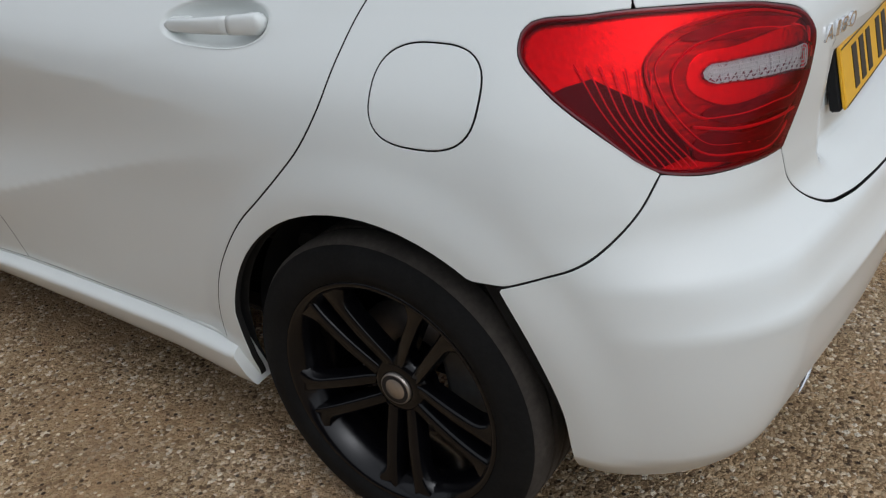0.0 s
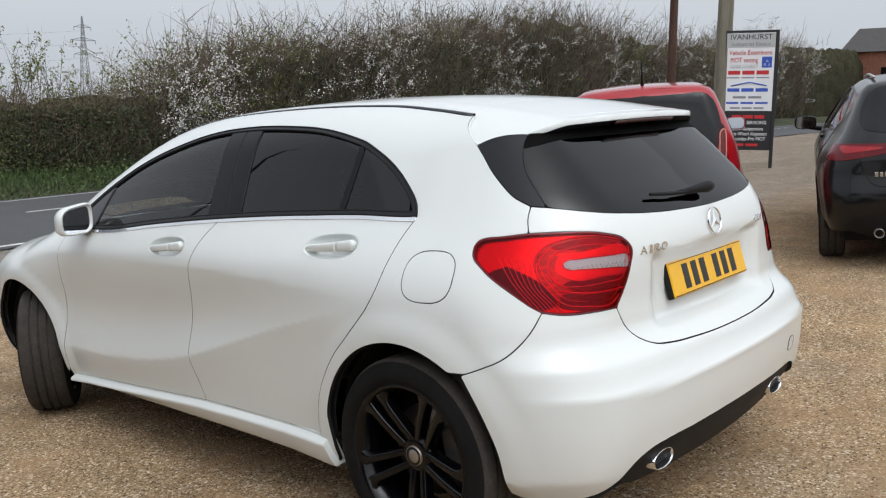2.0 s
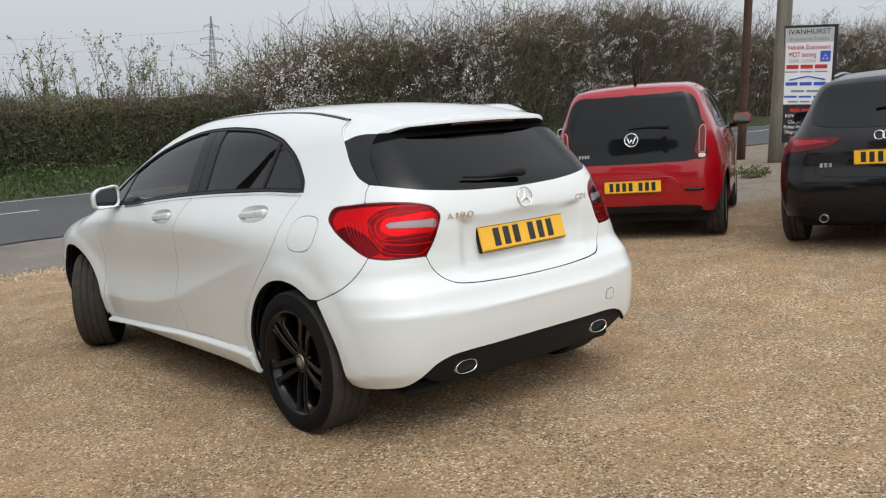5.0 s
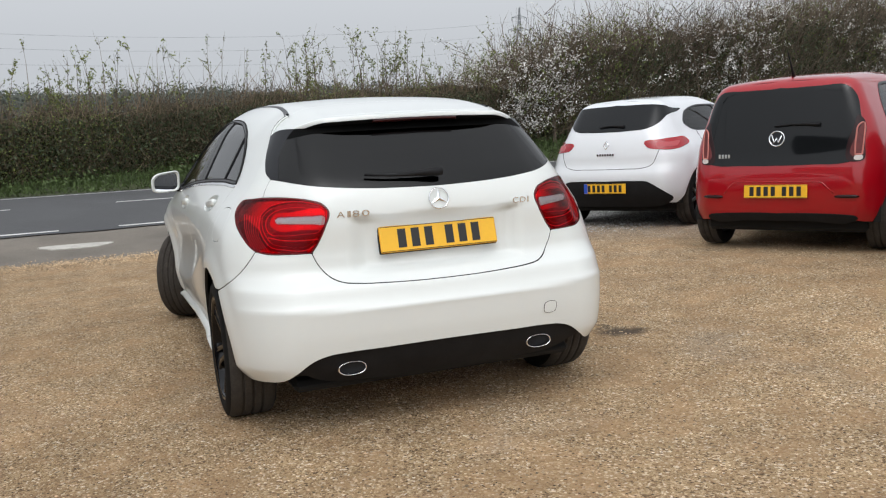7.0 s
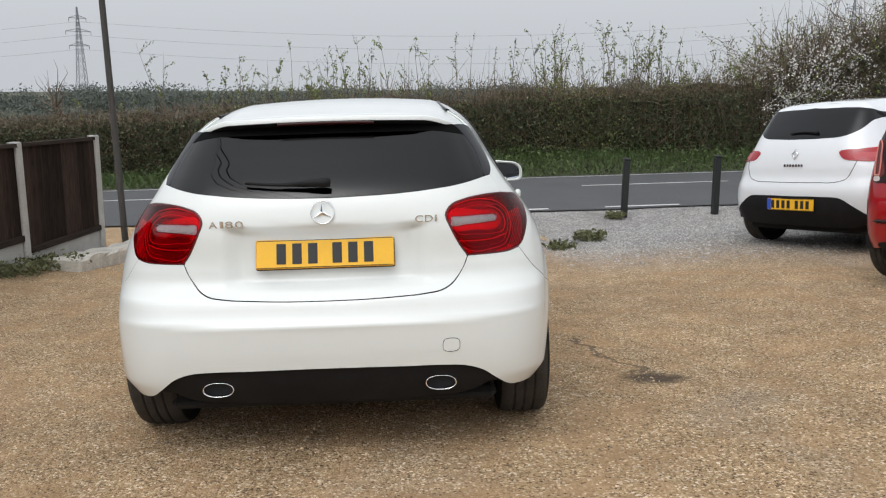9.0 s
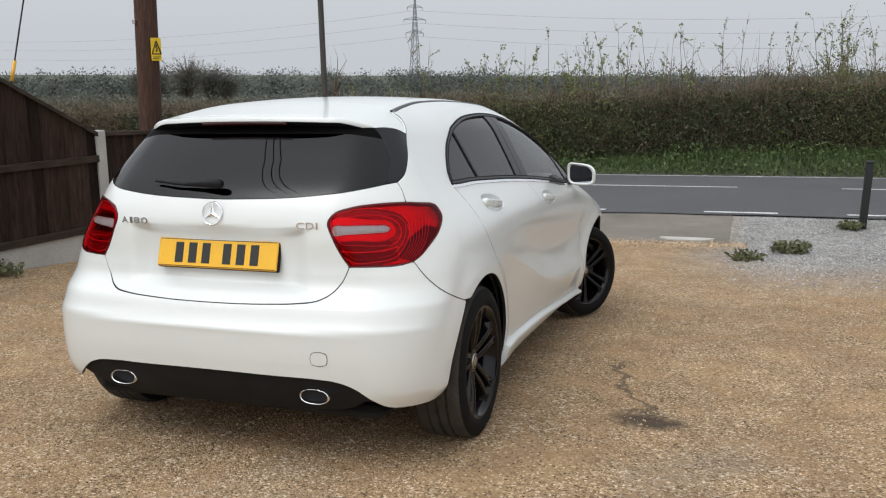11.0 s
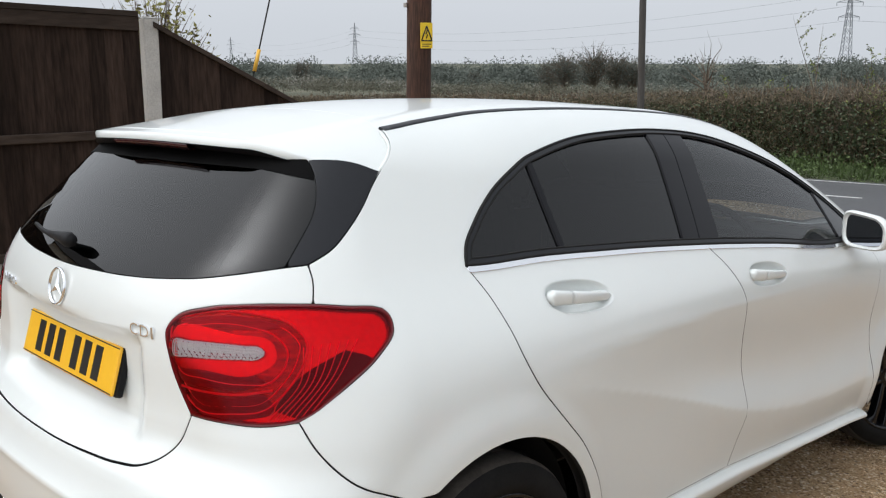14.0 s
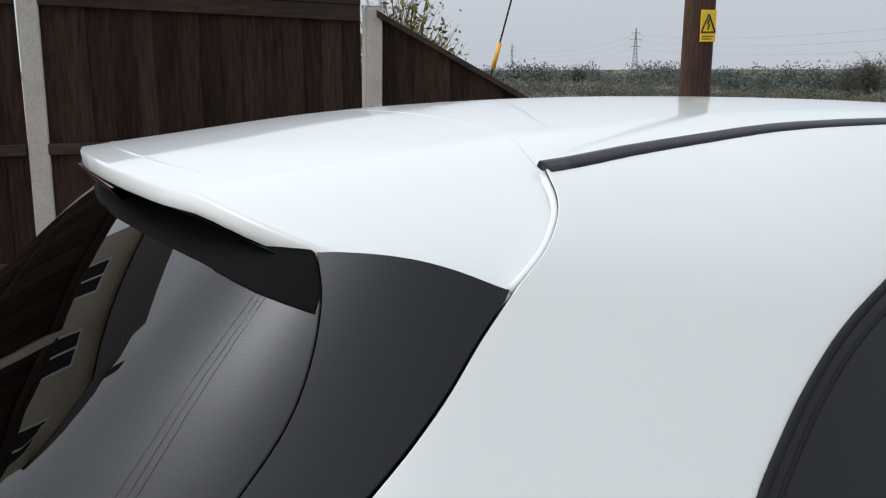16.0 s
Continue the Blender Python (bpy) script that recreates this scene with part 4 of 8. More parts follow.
FENCE_TURN = -math.degrees(math.atan(0.115))
fence = thing("fence", "dark brown close-board fence between concrete posts", "fence")
POSTS = [(-5.95, 2.09), (-4.02, 2.02), (-2.09, 1.95), (-0.16, 1.89), (1.77, 1.83), (3.46, 0.98), (5.13, 0.93), (6.73, 0.91)]
rf = np.random.default_rng(3)
for k, (y, top) in enumerate(POSTS):
    x = fence_x(y)
    g = float(gz(x, y))
    bm = bmesh.new()
    box_bm(bm, (-0.048, -0.055, g - 0.3), (0.048, 0.055, top), 0.008)
    bmesh.ops.bevel(bm, geom=[e for e in bm.edges if all(v.co.z > top - 0.02 for v in e.verts)], offset=0.012, segments=1, affect="EDGES")
    part("post", bm, fence, "pale concrete post", CONC).matrix_local = pose(x, y, 0, rf.normal(0, 0.6), rf.normal(0, 0.6), FENCE_TURN)
    if k + 1 == len(POSTS):
        break
    y2, top2 = POSTS[k + 1]
    g2 = float(gz(fence_x(y2), y2))
    base = min(g, g2) - 0.02
    L = (y2 - y) / math.cos(radians(FENCE_TURN)) - 0.11
    m = pose(x, y, 0, 0, 0, FENCE_TURN) @ pose(0, 0.055, 0)
    board_h = max(g, g2) + 0.16
    part("gravel_board", box("gravel_board", (-0.025, 0, base - 0.15), (0.025, L, board_h), 0.006, CONC), fence, "concrete gravel board").matrix_local = m
    nb_ = int(L / 0.118)
    w = L / nb_
    slope = k == 4

    def top_at(t):
        if slope:
            a, b = 1.76, 0.93
            return a + (b - a) * t
        return top + (top2 - top) * t - (0.0 if top2 > 1.5 else 0.05)
    for j in range(nb_):
        t0, t1 = j / nb_, (j + 1) / nb_
        off = 0.004 * (j % 2) + rf.normal(0, 0.0012)
        bm = bmesh.new()
        vs = []
        for (yy, tt) in ((j * w - 0.008, t0), ((j + 1) * w + 0.006, t1)):
            thick = 0.006 if yy < (j + 0.5) * w else 0.013
            vs.append([bm.verts.new((0.012 + off + s, yy, z)) for s, z in ((0, board_h), (thick, board_h), (thick, top_at(tt)), (0, top_at(tt)))])
        a, b = vs
        for q in range(4):
            bm.faces.new((a[q], a[(q + 1) % 4], b[(q + 1) % 4], b[q]))
        bm.faces.new(a[::-1])
        bm.faces.new(b)
        bmesh.ops.recalc_face_normals(bm, faces=bm.faces)
        part("board", bm, fence, mat=BOARD).matrix_local = m
    # rails and capping
    for zz in ([board_h + 0.03, 1.0] if min(top, top2) > 1.5 else ([board_h + 0.03] if not slope else [board_h + 0.03, 0.72])):
        part("rail", box("rail", (0.026, 0.0, zz - 0.032), (0.058, L, zz + 0.032), 0.005, RAIL), fence).matrix_local = m
    bm = bmesh.new()
    c0, c1 = top_at(0), top_at(1)
    vs = [bm.verts.new((s, yy, z + dz)) for yy, z in ((0, c0), (L, c1)) for s, dz in ((-0.02, -0.002), (0.062, -0.002), (0.056, 0.036), (-0.014, 0.036))]
    for f in ((0, 1, 2, 3), (7, 6, 5, 4), (0, 4, 5, 1), (1, 5, 6, 2), (2, 6, 7, 3), (3, 7, 4, 0)):
        bm.faces.new([vs[q] for q in f])
    part("capping", bm, fence, "fence capping rail", RAIL).matrix_local = m
    if not slope and min(top, top2) > 1.5:
        bm = bmesh.new()
        vs = [bm.verts.new((x_, yy, z + dz)) for yy, z in ((0, c0), (L, c1)) for x_, dz in ((0.026, -0.10), (0.055, -0.10), (0.055, -0.005), (0.026, -0.005))]
        for f in ((0, 1, 2, 3), (7, 6, 5, 4), (0, 4, 5, 1), (1, 5, 6, 2), (2, 6, 7, 3), (3, 7, 4, 0)):
            bm.faces.new([vs[q] for q in f])
        part("top_rail", bm, fence, mat=RAIL).matrix_local = m

# low concrete edging at the fence's foot by the road
KERB = mat("broken_kerb_concrete", (0.50, 0.475, 0.42), 0.9, grain=0.25, grain_scale=50, stain=0.3, stain_scale=5, bump=0.004, bump_scale=40)
bm = bmesh.new()
box_bm(bm, (-0.19, 0, -0.25), (0.17, 1.95, 0.125), 0.02)
bmesh.ops.subdivide_edges(bm, edges=[e for e in bm.edges if abs(e.verts[0].co.y - e.verts[1].co.y) > 1.0], cuts=16)
for v in bm.verts:
    if v.co.z > 0.05:
        v.co += Vector((rf.normal(0, 0.010), 0, rf.normal(0, 0.009) - (0.05 if rf.random() < 0.10 else 0)))
tagged(part("concrete_edging", bm, mat=KERB), "broken low concrete edging beside the fence", "edging").matrix_world = pose(-3.34, 5.1, float(gz(-3.34, 5.1)), -4, 0, -6.6)

WOOD_POLE = mat("creosoted_pole_wood", (0.056, 0.025, 0.015), 0.85, grain=0.75, grain_scale=18, stain=0.35, stain_scale=2.5, bump=0.002, bump_scale=30, stretch=(4, 4, 0.35))
GREY_POLE = mat("weathered_grey_pole_wood", (0.165, 0.150, 0.115), 0.9, grain=0.25, grain_scale=14, stain=0.25, stain_scale=2, bump=0.002, bump_scale=30, stretch=(4, 4, 0.35))
CABLE = mat("black_cable", (0.02, 0.02, 0.02), 0.6)


def pole(x, y, r, h, label, material, lean=(0, 0), group=""):
    g = float(gz(x, y))
    t = np.linspace(0, 1, 9)
    path = np.stack([x + lean[0] * t * h, y + lean[1] * t * h, g - 0.3 + (h + 0.3) * t], 1)
    return tagged(part("utility_pole", tube(path, r * (1.04 - 0.22 * t), 20, mat=material)), label, "pole", group)


brown = thing("utility_pole", "reddish brown wooden utility pole with a yellow warning plate", "pole", pose(-4.13, 4.46, float(gz(-4.1, 4.4))))
t = np.linspace(0, 1, 10)
part("pole_shaft", tube(np.stack([0.02 * t * 8, 0 * t, -0.4 + 8.4 * t], 1), 0.118 * (1.03 - 0.2 * t), 24, mat=WOOD_POLE), brown)
YEL = mat("yellow_warning_plate", (0.78, 0.55, 0.02), 0.4, stain=0.08)
sg = part("warning_plate", box("warning_plate", (-0.05, -0.004, -0.14), (0.075, 0.003, 0.09), 0.003, YEL), brown, "yellow warning plate")
sg.matrix_local = pose(0.172, -0.040, 1.77 - float(gz(-4.1, 4.4)), 0, 0, 74)
for a, b in (((-0.042, -0.07), (0.068, -0.07)), ((0.068, -0.07), (0.013, 0.06)), ((0.013, 0.06), (-0.042, -0.07))):
    part("triangle_edge", tube([(a[0], -0.006, a[1]), (b[0], -0.006, b[1])], 0.006, 6, mat=PLATE_BLACK), sg)
part("warning_mark", tube([(0.02, -0.006, 0.025), (0.005, -0.006, -0.01), (0.022, -0.006, -0.015), (0.008, -0.006, -0.05)], 0.006, 6, mat=PLATE_BLACK), sg)
for k in range(2):
    part("plate_bar", box("plate_bar", (-0.035, -0.0055, -0.105 - 0.018 * k), (0.06 - 0.02 * k, -0.004, -0.098 - 0.018 * k), 0, PLATE_BLACK), sg)
part("bracket", box("bracket", (-0.02, -0.135, 2.3), (0.02, 0.135, 2.34), 0.004, BRUSHED), brown)

pole(-3.46, 7.35, 0.040, 6.5, "slender leaning dark grey pole beside the road", mat("dark_grey_pole", (0.055, 0.052, 0.048), 0.8, grain=0.25, grain_scale=20, stain=0.2, stretch=(4, 4, 0.35)), lean=(-0.028, 0.0))
pole(12.7, 5.34, 0.14, 9.5, "thick weathered grey-green wooden utility pole", GREY_POLE, lean=(0.008, 0))
pole(16.6, 8.4, 0.10, 9, "brown wooden utility pole near the sign", WOOD_POLE)

# stay wire with its yellow guard
guy = thing("stay_wire", "steel stay wire with a yellow plastic guard", "stay wire")
a, b = np.array([-4.17, 2.225, float(gz(-4.17, 2.225))]), np.array([-4.06, 4.35, 7.0])
part("wire", tube([a, (a + b) / 2, b], 0.007, 6, mat=CABLE), guy)
d = (b - a)
part("guard", tube([a + d * 0.222, a + d * 0.246], 0.016, 8, mat=mat("yellow_guard", (0.75, 0.42, 0.05), 0.5)), guy, "yellow plastic guard")

# overhead service cables
for k, (dx, z2) in enumerate(((5.5, 6.6), (7.0, 6.9), (8.5, 6.7))):
    t = np.linspace(0, 1, 24)
    p0, p1 = np.array([-3.97, 4.46, 7.4 - 0.15 * k]), np.array([dx - 3, -26, z2])
    path = p0 + (p1 - p0) * t[:, None] - np.array([0, 0, 1.0]) * (1.1 * 4 * t * (1 - t))[:, None]
    tagged(part("overhead_cable", tube(path, 0.012, 6, mat=CABLE)), "black overhead service cable strung from the pole", "cable", "overhead cables")

# bollards
POST_BLACK = mat("black_bollard", (0.012, 0.014, 0.013), 0.6, stain=0.2, grain=0.1)
for k, (x, y) in enumerate(((3.30, 9.02), (4.68, 9.10), (13.6, 4.9 - 1.3))):
    g = float(gz(x, y))
    bo = thing("bollard", "square black bollard beside the road", "bollard", pose(x, y, g, 0, 1.5 - k, 12 * k), "bollards by the road")
    part("bollard_post", box("bollard_post", (-0.045, -0.045, -0.2), (0.045, 0.045, 0.84), 0.008, POST_BLACK), bo)
    part("bollard_cap", box("bollard_cap", (-0.049, -0.049, 0.84), (0.049, 0.049, 0.875), 0.01, POST_BLACK), bo)

# estate sign
SIGN_WHITE, SIGN_BLACK, SIGN_BLUE = mat("sign_white", (0.70, 0.71, 0.72), 0.5, stain=0.06), mat("sign_black", (0.012, 0.012, 0.014), 0.45, stain=0.1), mat("sign_blue", (0.03, 0.08, 0.42), 0.5)
SIGN_RED, SIGN_GREY = mat("sign_red", (0.45, 0.015, 0.02), 0.5), mat("sign_grey", (0.22, 0.22, 0.24), 0.5)
sr_, sl_ = np.array([13.0, 4.47]), np.array([12.63, 5.29])
cen, ax = (sr_ + sl_) / 2, (sr_ - sl_)
sign = thing("sign_board", "tall estate sign with white and black panels on two legs", "sign", pose(cen[0], cen[1], 0.16, 0, 0, math.degrees(math.atan2(ax[1], ax[0]))))
for s in (-1, 1):
    part("leg", box("leg", (s * 0.44 - 0.03, -0.03, -0.4), (s * 0.44 + 0.03, 0.05, 2.47), 0.006, SIGN_BLACK), sign)
part("frame_top", box("frame_top", (-0.47, -0.025, 2.43), (0.47, 0.05, 2.47), 0.005, SIGN_BLACK), sign)
wp_ = part("white_panel", box("white_panel", (-0.41, -0.018, 1.06), (0.41, 0.02, 2.42), 0.003, SIGN_WHITE), sign, "white sign panel")
bp_ = part("black_panel", box("black_panel", (-0.41, -0.018, 0.36), (0.41, 0.02, 1.05), 0.003, SIGN_BLACK), sign, "black sign panel")
grp = part("name_panel", box("name_panel", (-0.41, -0.022, 2.17), (0.41, -0.017, 2.42), 0.002, mat("sign_pale_grey", (0.42, 0.43, 0.43), 0.5)), sign)
for body_, z, h_, wid, m_, par in (("IVANHURST", 2.35, 0.13, 0.70, SIGN_BLACK, grp), ("Industrial Estate", 2.23, 0.10, 0.66, SIGN_GREY, grp), ("Vehicle Examiners", 2.08, 0.12, 0.72, SIGN_RED, wp_), ("MOT testing", 1.95, 0.12, 0.46, SIGN_RED, wp_), ("CLASS 1,2,3,4,5,7", 1.84, 0.08, 0.46, SIGN_GREY, wp_),
                                  ("REPAIRS & SERVICING", 0.85, 0.085, 0.66, SIGN_WHITE, bp_), ("Clutch-Suspension", 0.74, 0.09, 0.56, SIGN_WHITE, bp_), ("Brakes-Wheel Alignment", 0.65, 0.09, 0.70, SIGN_WHITE, bp_), ("Diagnostics-Pre MOT", 0.56, 0.09, 0.66, SIGN_WHITE, bp_)):
    q = part("lettering", text_mesh(body_, h_, 0.001, mat=m_, width=wid), par)
    q.location = (-0.10 if wid == 0.46 else 0, -0.0245, z)
for x0, x1, z, h_, m_, par in ((-0.36, 0.36, 1.735, 0.07, SIGN_RED, wp_), (-0.38, 0.37, 1.645, 0.022, SIGN_GREY, wp_), (-0.36, 0.36, 1.43, 0.06, SIGN_BLUE, wp_), (-0.26, 0.26, 1.30, 0.04, SIGN_GREY, wp_), (-0.37, 0.37, 1.20, 0.035, SIGN_BLUE, wp_), (-0.30, 0.30, 1.11, 0.03, SIGN_GREY, wp_), (-0.26, 0.32, 0.955, 0.06, SIGN_RED, bp_), (-0.24, 0.24, 0.455, 0.045, SIGN_RED, bp_)):
    n_w = max(1, int(round((x1 - x0) / 0.22)))
    for k in range(n_w):
        u0, u1 = x0 + (x1 - x0) * k / n_w, x0 + (x1 - x0) * (k + 0.86) / n_w
        part("plain_bar", box("plain_bar", (u0, -0.021, z - h_ / 2), (u1, -0.0178, z + h_ / 2), 0, m_), par)
part("blue_square", box("blue_square", (0.20, -0.021, 1.82), (0.37, -0.0178, 2.01), 0.002, SIGN_BLUE), wp_, "blue square with a white mark")
for dx, dz in ((0, 0.02), (-0.035, -0.04), (0.035, -0.04)):
    part("white_mark", tube([(0.285 + dx - 0.02, -0.023, 1.90 + dz), (0.285 + dx, -0.023, 1.935 + dz), (0.285 + dx + 0.02, -0.023, 1.90 + dz)], 0.006, 6, mat=SIGN_WHITE, closed=True), wp_)
part("car_stripe", tube([(-0.30, -0.022, 1.50), (-0.12, -0.022, 1.54), (0.02, -0.022, 1.565), (0.18, -0.022, 1.53), (0.30, -0.022, 1.505)], 0.012, 6, mat=SIGN_BLUE), wp_)

# weeds
def weed(x, y, r, h, n, label, leaf=LEAF_NEW, seed=0):
    q = np.random.default_rng(seed)
    a = q.uniform(0, 6.28, n)
    rad = r * np.sqrt(q.random(n))
    b = np.stack([x + rad * np.cos(a) * 0.5, y + rad * np.sin(a) * 0.5, gz(x + rad * np.cos(a) * 0.5, y + rad * np.sin(a) * 0.5)], 1)
    tip = b + np.stack([np.cos(a) * rad * 0.8, np.sin(a) * rad * 0.8, h * q.uniform(0.3, 1, n)], 1)
    t = np.linspace(0, 1, 4)
    p = b[:, None] + (tip - b)[:, None] * t[None, :, None]
    sv = twig_arrays(p, np.full((n, 4), 0.0022) * (1.2 - t))
    c = np.repeat(tip, 6, 0) + q.normal(0, r * 0.14, (n * 6, 3))
    lv = leaf_arrays(c, q.uniform(0.012, 0.035, n * 6), q)
    tagged(part("weeds", fast_mesh("weeds", *joined([sv, lv]), leaf)), label, "weeds", "weeds", kind="stuff")


WEED = mat("weed_green", (0.11, 0.115, 0.05), 0.8, island=0.4)
for k, (x, y, r, h, n) in enumerate(((-3.98, 1.15, 0.30, 0.22, 130), (-3.95, 0.7, 0.22, 0.12, 80), (-3.9, 2.1, 0.25, 0.12, 70), (-3.6, 4.7, 0.4, 0.14, 110), (-3.45, 5.3, 0.35, 0.16, 110), (-3.3, 6.3, 0.2, 0.12, 60), (2.35, 6.65, 0.24, 0.16, 90), (3.15, 8.9, 0.2, 0.13, 60), (1.9, 6.0, 0.22, 0.08, 50), (10.1, 4.3, 0.35, 0.2, 90))):
    weed(x, y, r * 0.6, h * 0.7, n, "low weeds growing at the edge of the gravel", WEED, k)
# ---- distance: woods, pylons, lines, buildings ----
rw = np.random.default_rng(21)
# woodland colours paled and greyed to stand in for haze over distance
WOOD = mat("haze_paled_woodland", (0.115, 0.128, 0.112), 1.0, spec=0.1, island=0.14)
WOOD_HAZED = mat("haze_paled_skyline_woodland", (0.128, 0.142, 0.125), 1.0, spec=0.0, island=0.03)
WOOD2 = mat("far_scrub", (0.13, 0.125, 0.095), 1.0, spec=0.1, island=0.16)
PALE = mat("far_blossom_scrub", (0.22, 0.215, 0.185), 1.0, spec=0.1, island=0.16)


def far_belt(name, dist, az0, az1, n, hgt, wid, material, label, per=70, leaf=0.5, depth=0.15):
    """A belt of crowns, each a cloud of leaf clumps over a stem."""
    cl, st, sr_ = [], [], []
    for _ in range(n):
        az, d = radians(rw.uniform(az0, az1)), dist * rw.uniform(1 - depth, 1 + depth)
        x, y = d * math.sin(az), d * math.cos(az)
        g = float(gz(x, y))
        h, w = hgt * rw.uniform(0.55, 1.25), wid * rw.uniform(0.6, 1.4)
        q = rw.normal(0, 0.4, (per, 3))
        q /= np.maximum(1, np.linalg.norm(q, axis=1))[:, None]
        cl.append(np.array([x, y, g + h * 0.55]) + q * [w, w, h * 0.5])
        st.append(np.array([(x, y, g - 0.5), (x, y, g + h * 0.3), (x, y, g + h * 0.6)]))
        sr_.append([0.03 * h, 0.022 * h, 0.01 * h])
    c = np.vstack(cl)
    arr = joined([leaf_arrays(c, leaf * rw.uniform(0.5, 1.5, len(c)), rw), twig_arrays(np.array(st), np.array(sr_))])
    tagged(part(name, fast_mesh(name, *arr, material)), label, "woods", kind="stuff")


far_belt("far_woods", 330, -75, 30, 420, 8.6, 7.5, WOOD_HAZED, "distant belt of grey-green trees on the skyline", 480, 0.38)
far_belt("far_woods", 230, -75, 25, 190, 3.2, 5.5, WOOD_HAZED, "distant hedgerow trees in the fields", 420, 0.2)
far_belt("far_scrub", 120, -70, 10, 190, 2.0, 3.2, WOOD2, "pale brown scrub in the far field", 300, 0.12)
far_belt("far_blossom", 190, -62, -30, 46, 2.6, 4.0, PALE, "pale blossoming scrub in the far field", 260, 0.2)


def tree(x, y, h, w, label, leafy, material, twigs_n=260, seed=0, name="tree"):
    """A tapered trunk with limbs, twigs and a loose crown."""
    q = np.random.default_rng(seed)
    g = float(gz(x, y))
    tr_ = thing(name, label, "tree", pose(x, y, g))
    t5 = np.linspace(0, 1, 5)
    part("trunk", tube(np.stack([0.05 * h * np.sin(t5 * 2), 0 * t5, -0.2 + h * 0.55 * t5], 1), 0.028 * h * (1.1 - t5 * 0.7), 8, mat=BARK), tr_)
    P, Rr, C = [], [], []
    for _ in range(twigs_n):
        z0 = h * q.uniform(0.15, 0.55)
        a, e = q.uniform(0, 6.28), q.uniform(0.3, 1.3)
        L = h * q.uniform(0.2, 0.5)
        d = np.array([math.cos(a) * math.cos(e) * w, math.sin(a) * math.cos(e) * w, math.sin(e)])
        arm = np.array([0, 0, z0]) + d * (L * t5)[:, None] + q.normal(0, 0.02 * h, (5, 3)) * t5[:, None]
        P.append(arm)
        Rr.append(0.006 * h * (1.05 - t5))
        k = q.integers(3, 9)
        s = q.uniform(0.4, 1, k)
        C.append(np.stack([np.interp(s, t5, arm[:, j]) for j in range(3)], 1) + q.normal(0, 0.03 * h, (k, 3)))
    part("bare_crown", fast_mesh("bare_crown", *twig_arrays(np.array(P), np.array(Rr)), BARK), tr_)
    if leafy:
        C = np.vstack(C)
        part("crown", fast_mesh("crown", *leaf_arrays(C, leafy * q.uniform(0.6, 1.4, len(C)), q), material), tr_)


for k, (az, d, h) in enumerate(((-37.2, 150, 8.6), (-35.3, 152, 10.0), (-33.9, 155, 8.8), (-32.9, 156, 8.0), (-38.2, 158, 7.4), (-43, 210, 6), (-4, 120, 5.2), (-2.5, 122, 5.5), (-6.2, 118, 4.4), (-54.2, 190, 7.0))):
    tree(d * math.sin(radians(az)), d * math.cos(radians(az)), h, 1.1, "distant field tree with a thin spring crown", 0.13, WOOD_HAZED, 420, k)
for k, (x, h) in enumerate(((-8.6, 3.2), (-7.9, 2.4), (9.6, 4.2))):
    tree(x, float(hedge_y(x)) + 0.8, h, 0.7, "thin bare sapling standing in the hedge", 0.0, LEAF_NEW, 40, 40 + k)
tree(-6.75, 3.2, 2.7, 0.55, "leafy yellow-green garden tree behind the fence", 0.034, mat("garden_leaf", (0.20, 0.19, 0.05), 0.7, island=0.35), 1300, 77)

STEEL = mat("galvanised_lattice", (0.22, 0.235, 0.25), 0.7, stain=0.1)


def pylon(az, dist, top_el, label):
    """A lattice transmission tower."""
    x, y = dist * math.sin(radians(az)), dist * math.cos(radians(az))
    g = float(gz(x, y))
    H = 1.5 + dist * math.tan(radians(top_el)) - g
    py = thing("transmission_tower", label, "pylon", pose(x, y, g, 0, 0, 20 - az), "pylons in the fields")
    r = 0.0035 * H

    def half(z):
        return H * float(np.interp(z, (0, 0.28, 0.60, 1.0), (0.085, 0.042, 0.026, 0.004)))
    zs = [0, 0.1, 0.19, 0.28, 0.36, 0.44, 0.52, 0.60, 0.67, 0.74, 0.80, 0.86, 0.93, 1.0]
    P = []
    for sx in (-1, 1):
        for sy in (-1, 1):
            for a, b in zip(zs, zs[1:]):
                P.append([(sx * half(a), sy * half(a), a * H), (sx * half(b), sy * half(b), b * H)])
    part("tower_legs", fast_mesh("tower_legs", *twig_arrays(np.array(P, float), np.full((len(P), 2), r)), STEEL), py)
    P = []
    for a, b in zip(zs, zs[1:]):
        for s in (-1, 1):
            for ax_ in (0, 1):
                def pt_(u, h, z):
                    return (u * h, s * h, z * H) if ax_ == 0 else (s * h, u * h, z * H)
                P.append([pt_(-1, half(a), a), pt_(1, half(b), b)])
                P.append([pt_(1, half(a), a), pt_(-1, half(b), b)])
    part("tower_bracing", fast_mesh("tower_bracing", *twig_arrays(np.array(P, float), np.full((len(P), 2), r * 0.6)), STEEL), py)
    for zc, w in ((0.62, 0.10), (0.76, 0.125), (0.89, 0.085)):
        P = [[(-w * H, 0, zc * H), (0, half(zc), zc * H + 0.03 * H)], [(w * H, 0, zc * H), (0, half(zc), zc * H + 0.03 * H)], [(-w * H, 0, zc * H), (w * H, 0, zc * H)], [(-w * H, 0, zc * H), (-w * H, 0, zc * H - 0.035 * H)], [(w * H, 0, zc * H), (w * H, 0, zc * H - 0.035 * H)]]
        part("cross_arm", fast_mesh("cross_arm", *twig_arrays(np.array(P, float), np.full((5, 2), r)), STEEL), py)
    return np.array([x, y, g]), H


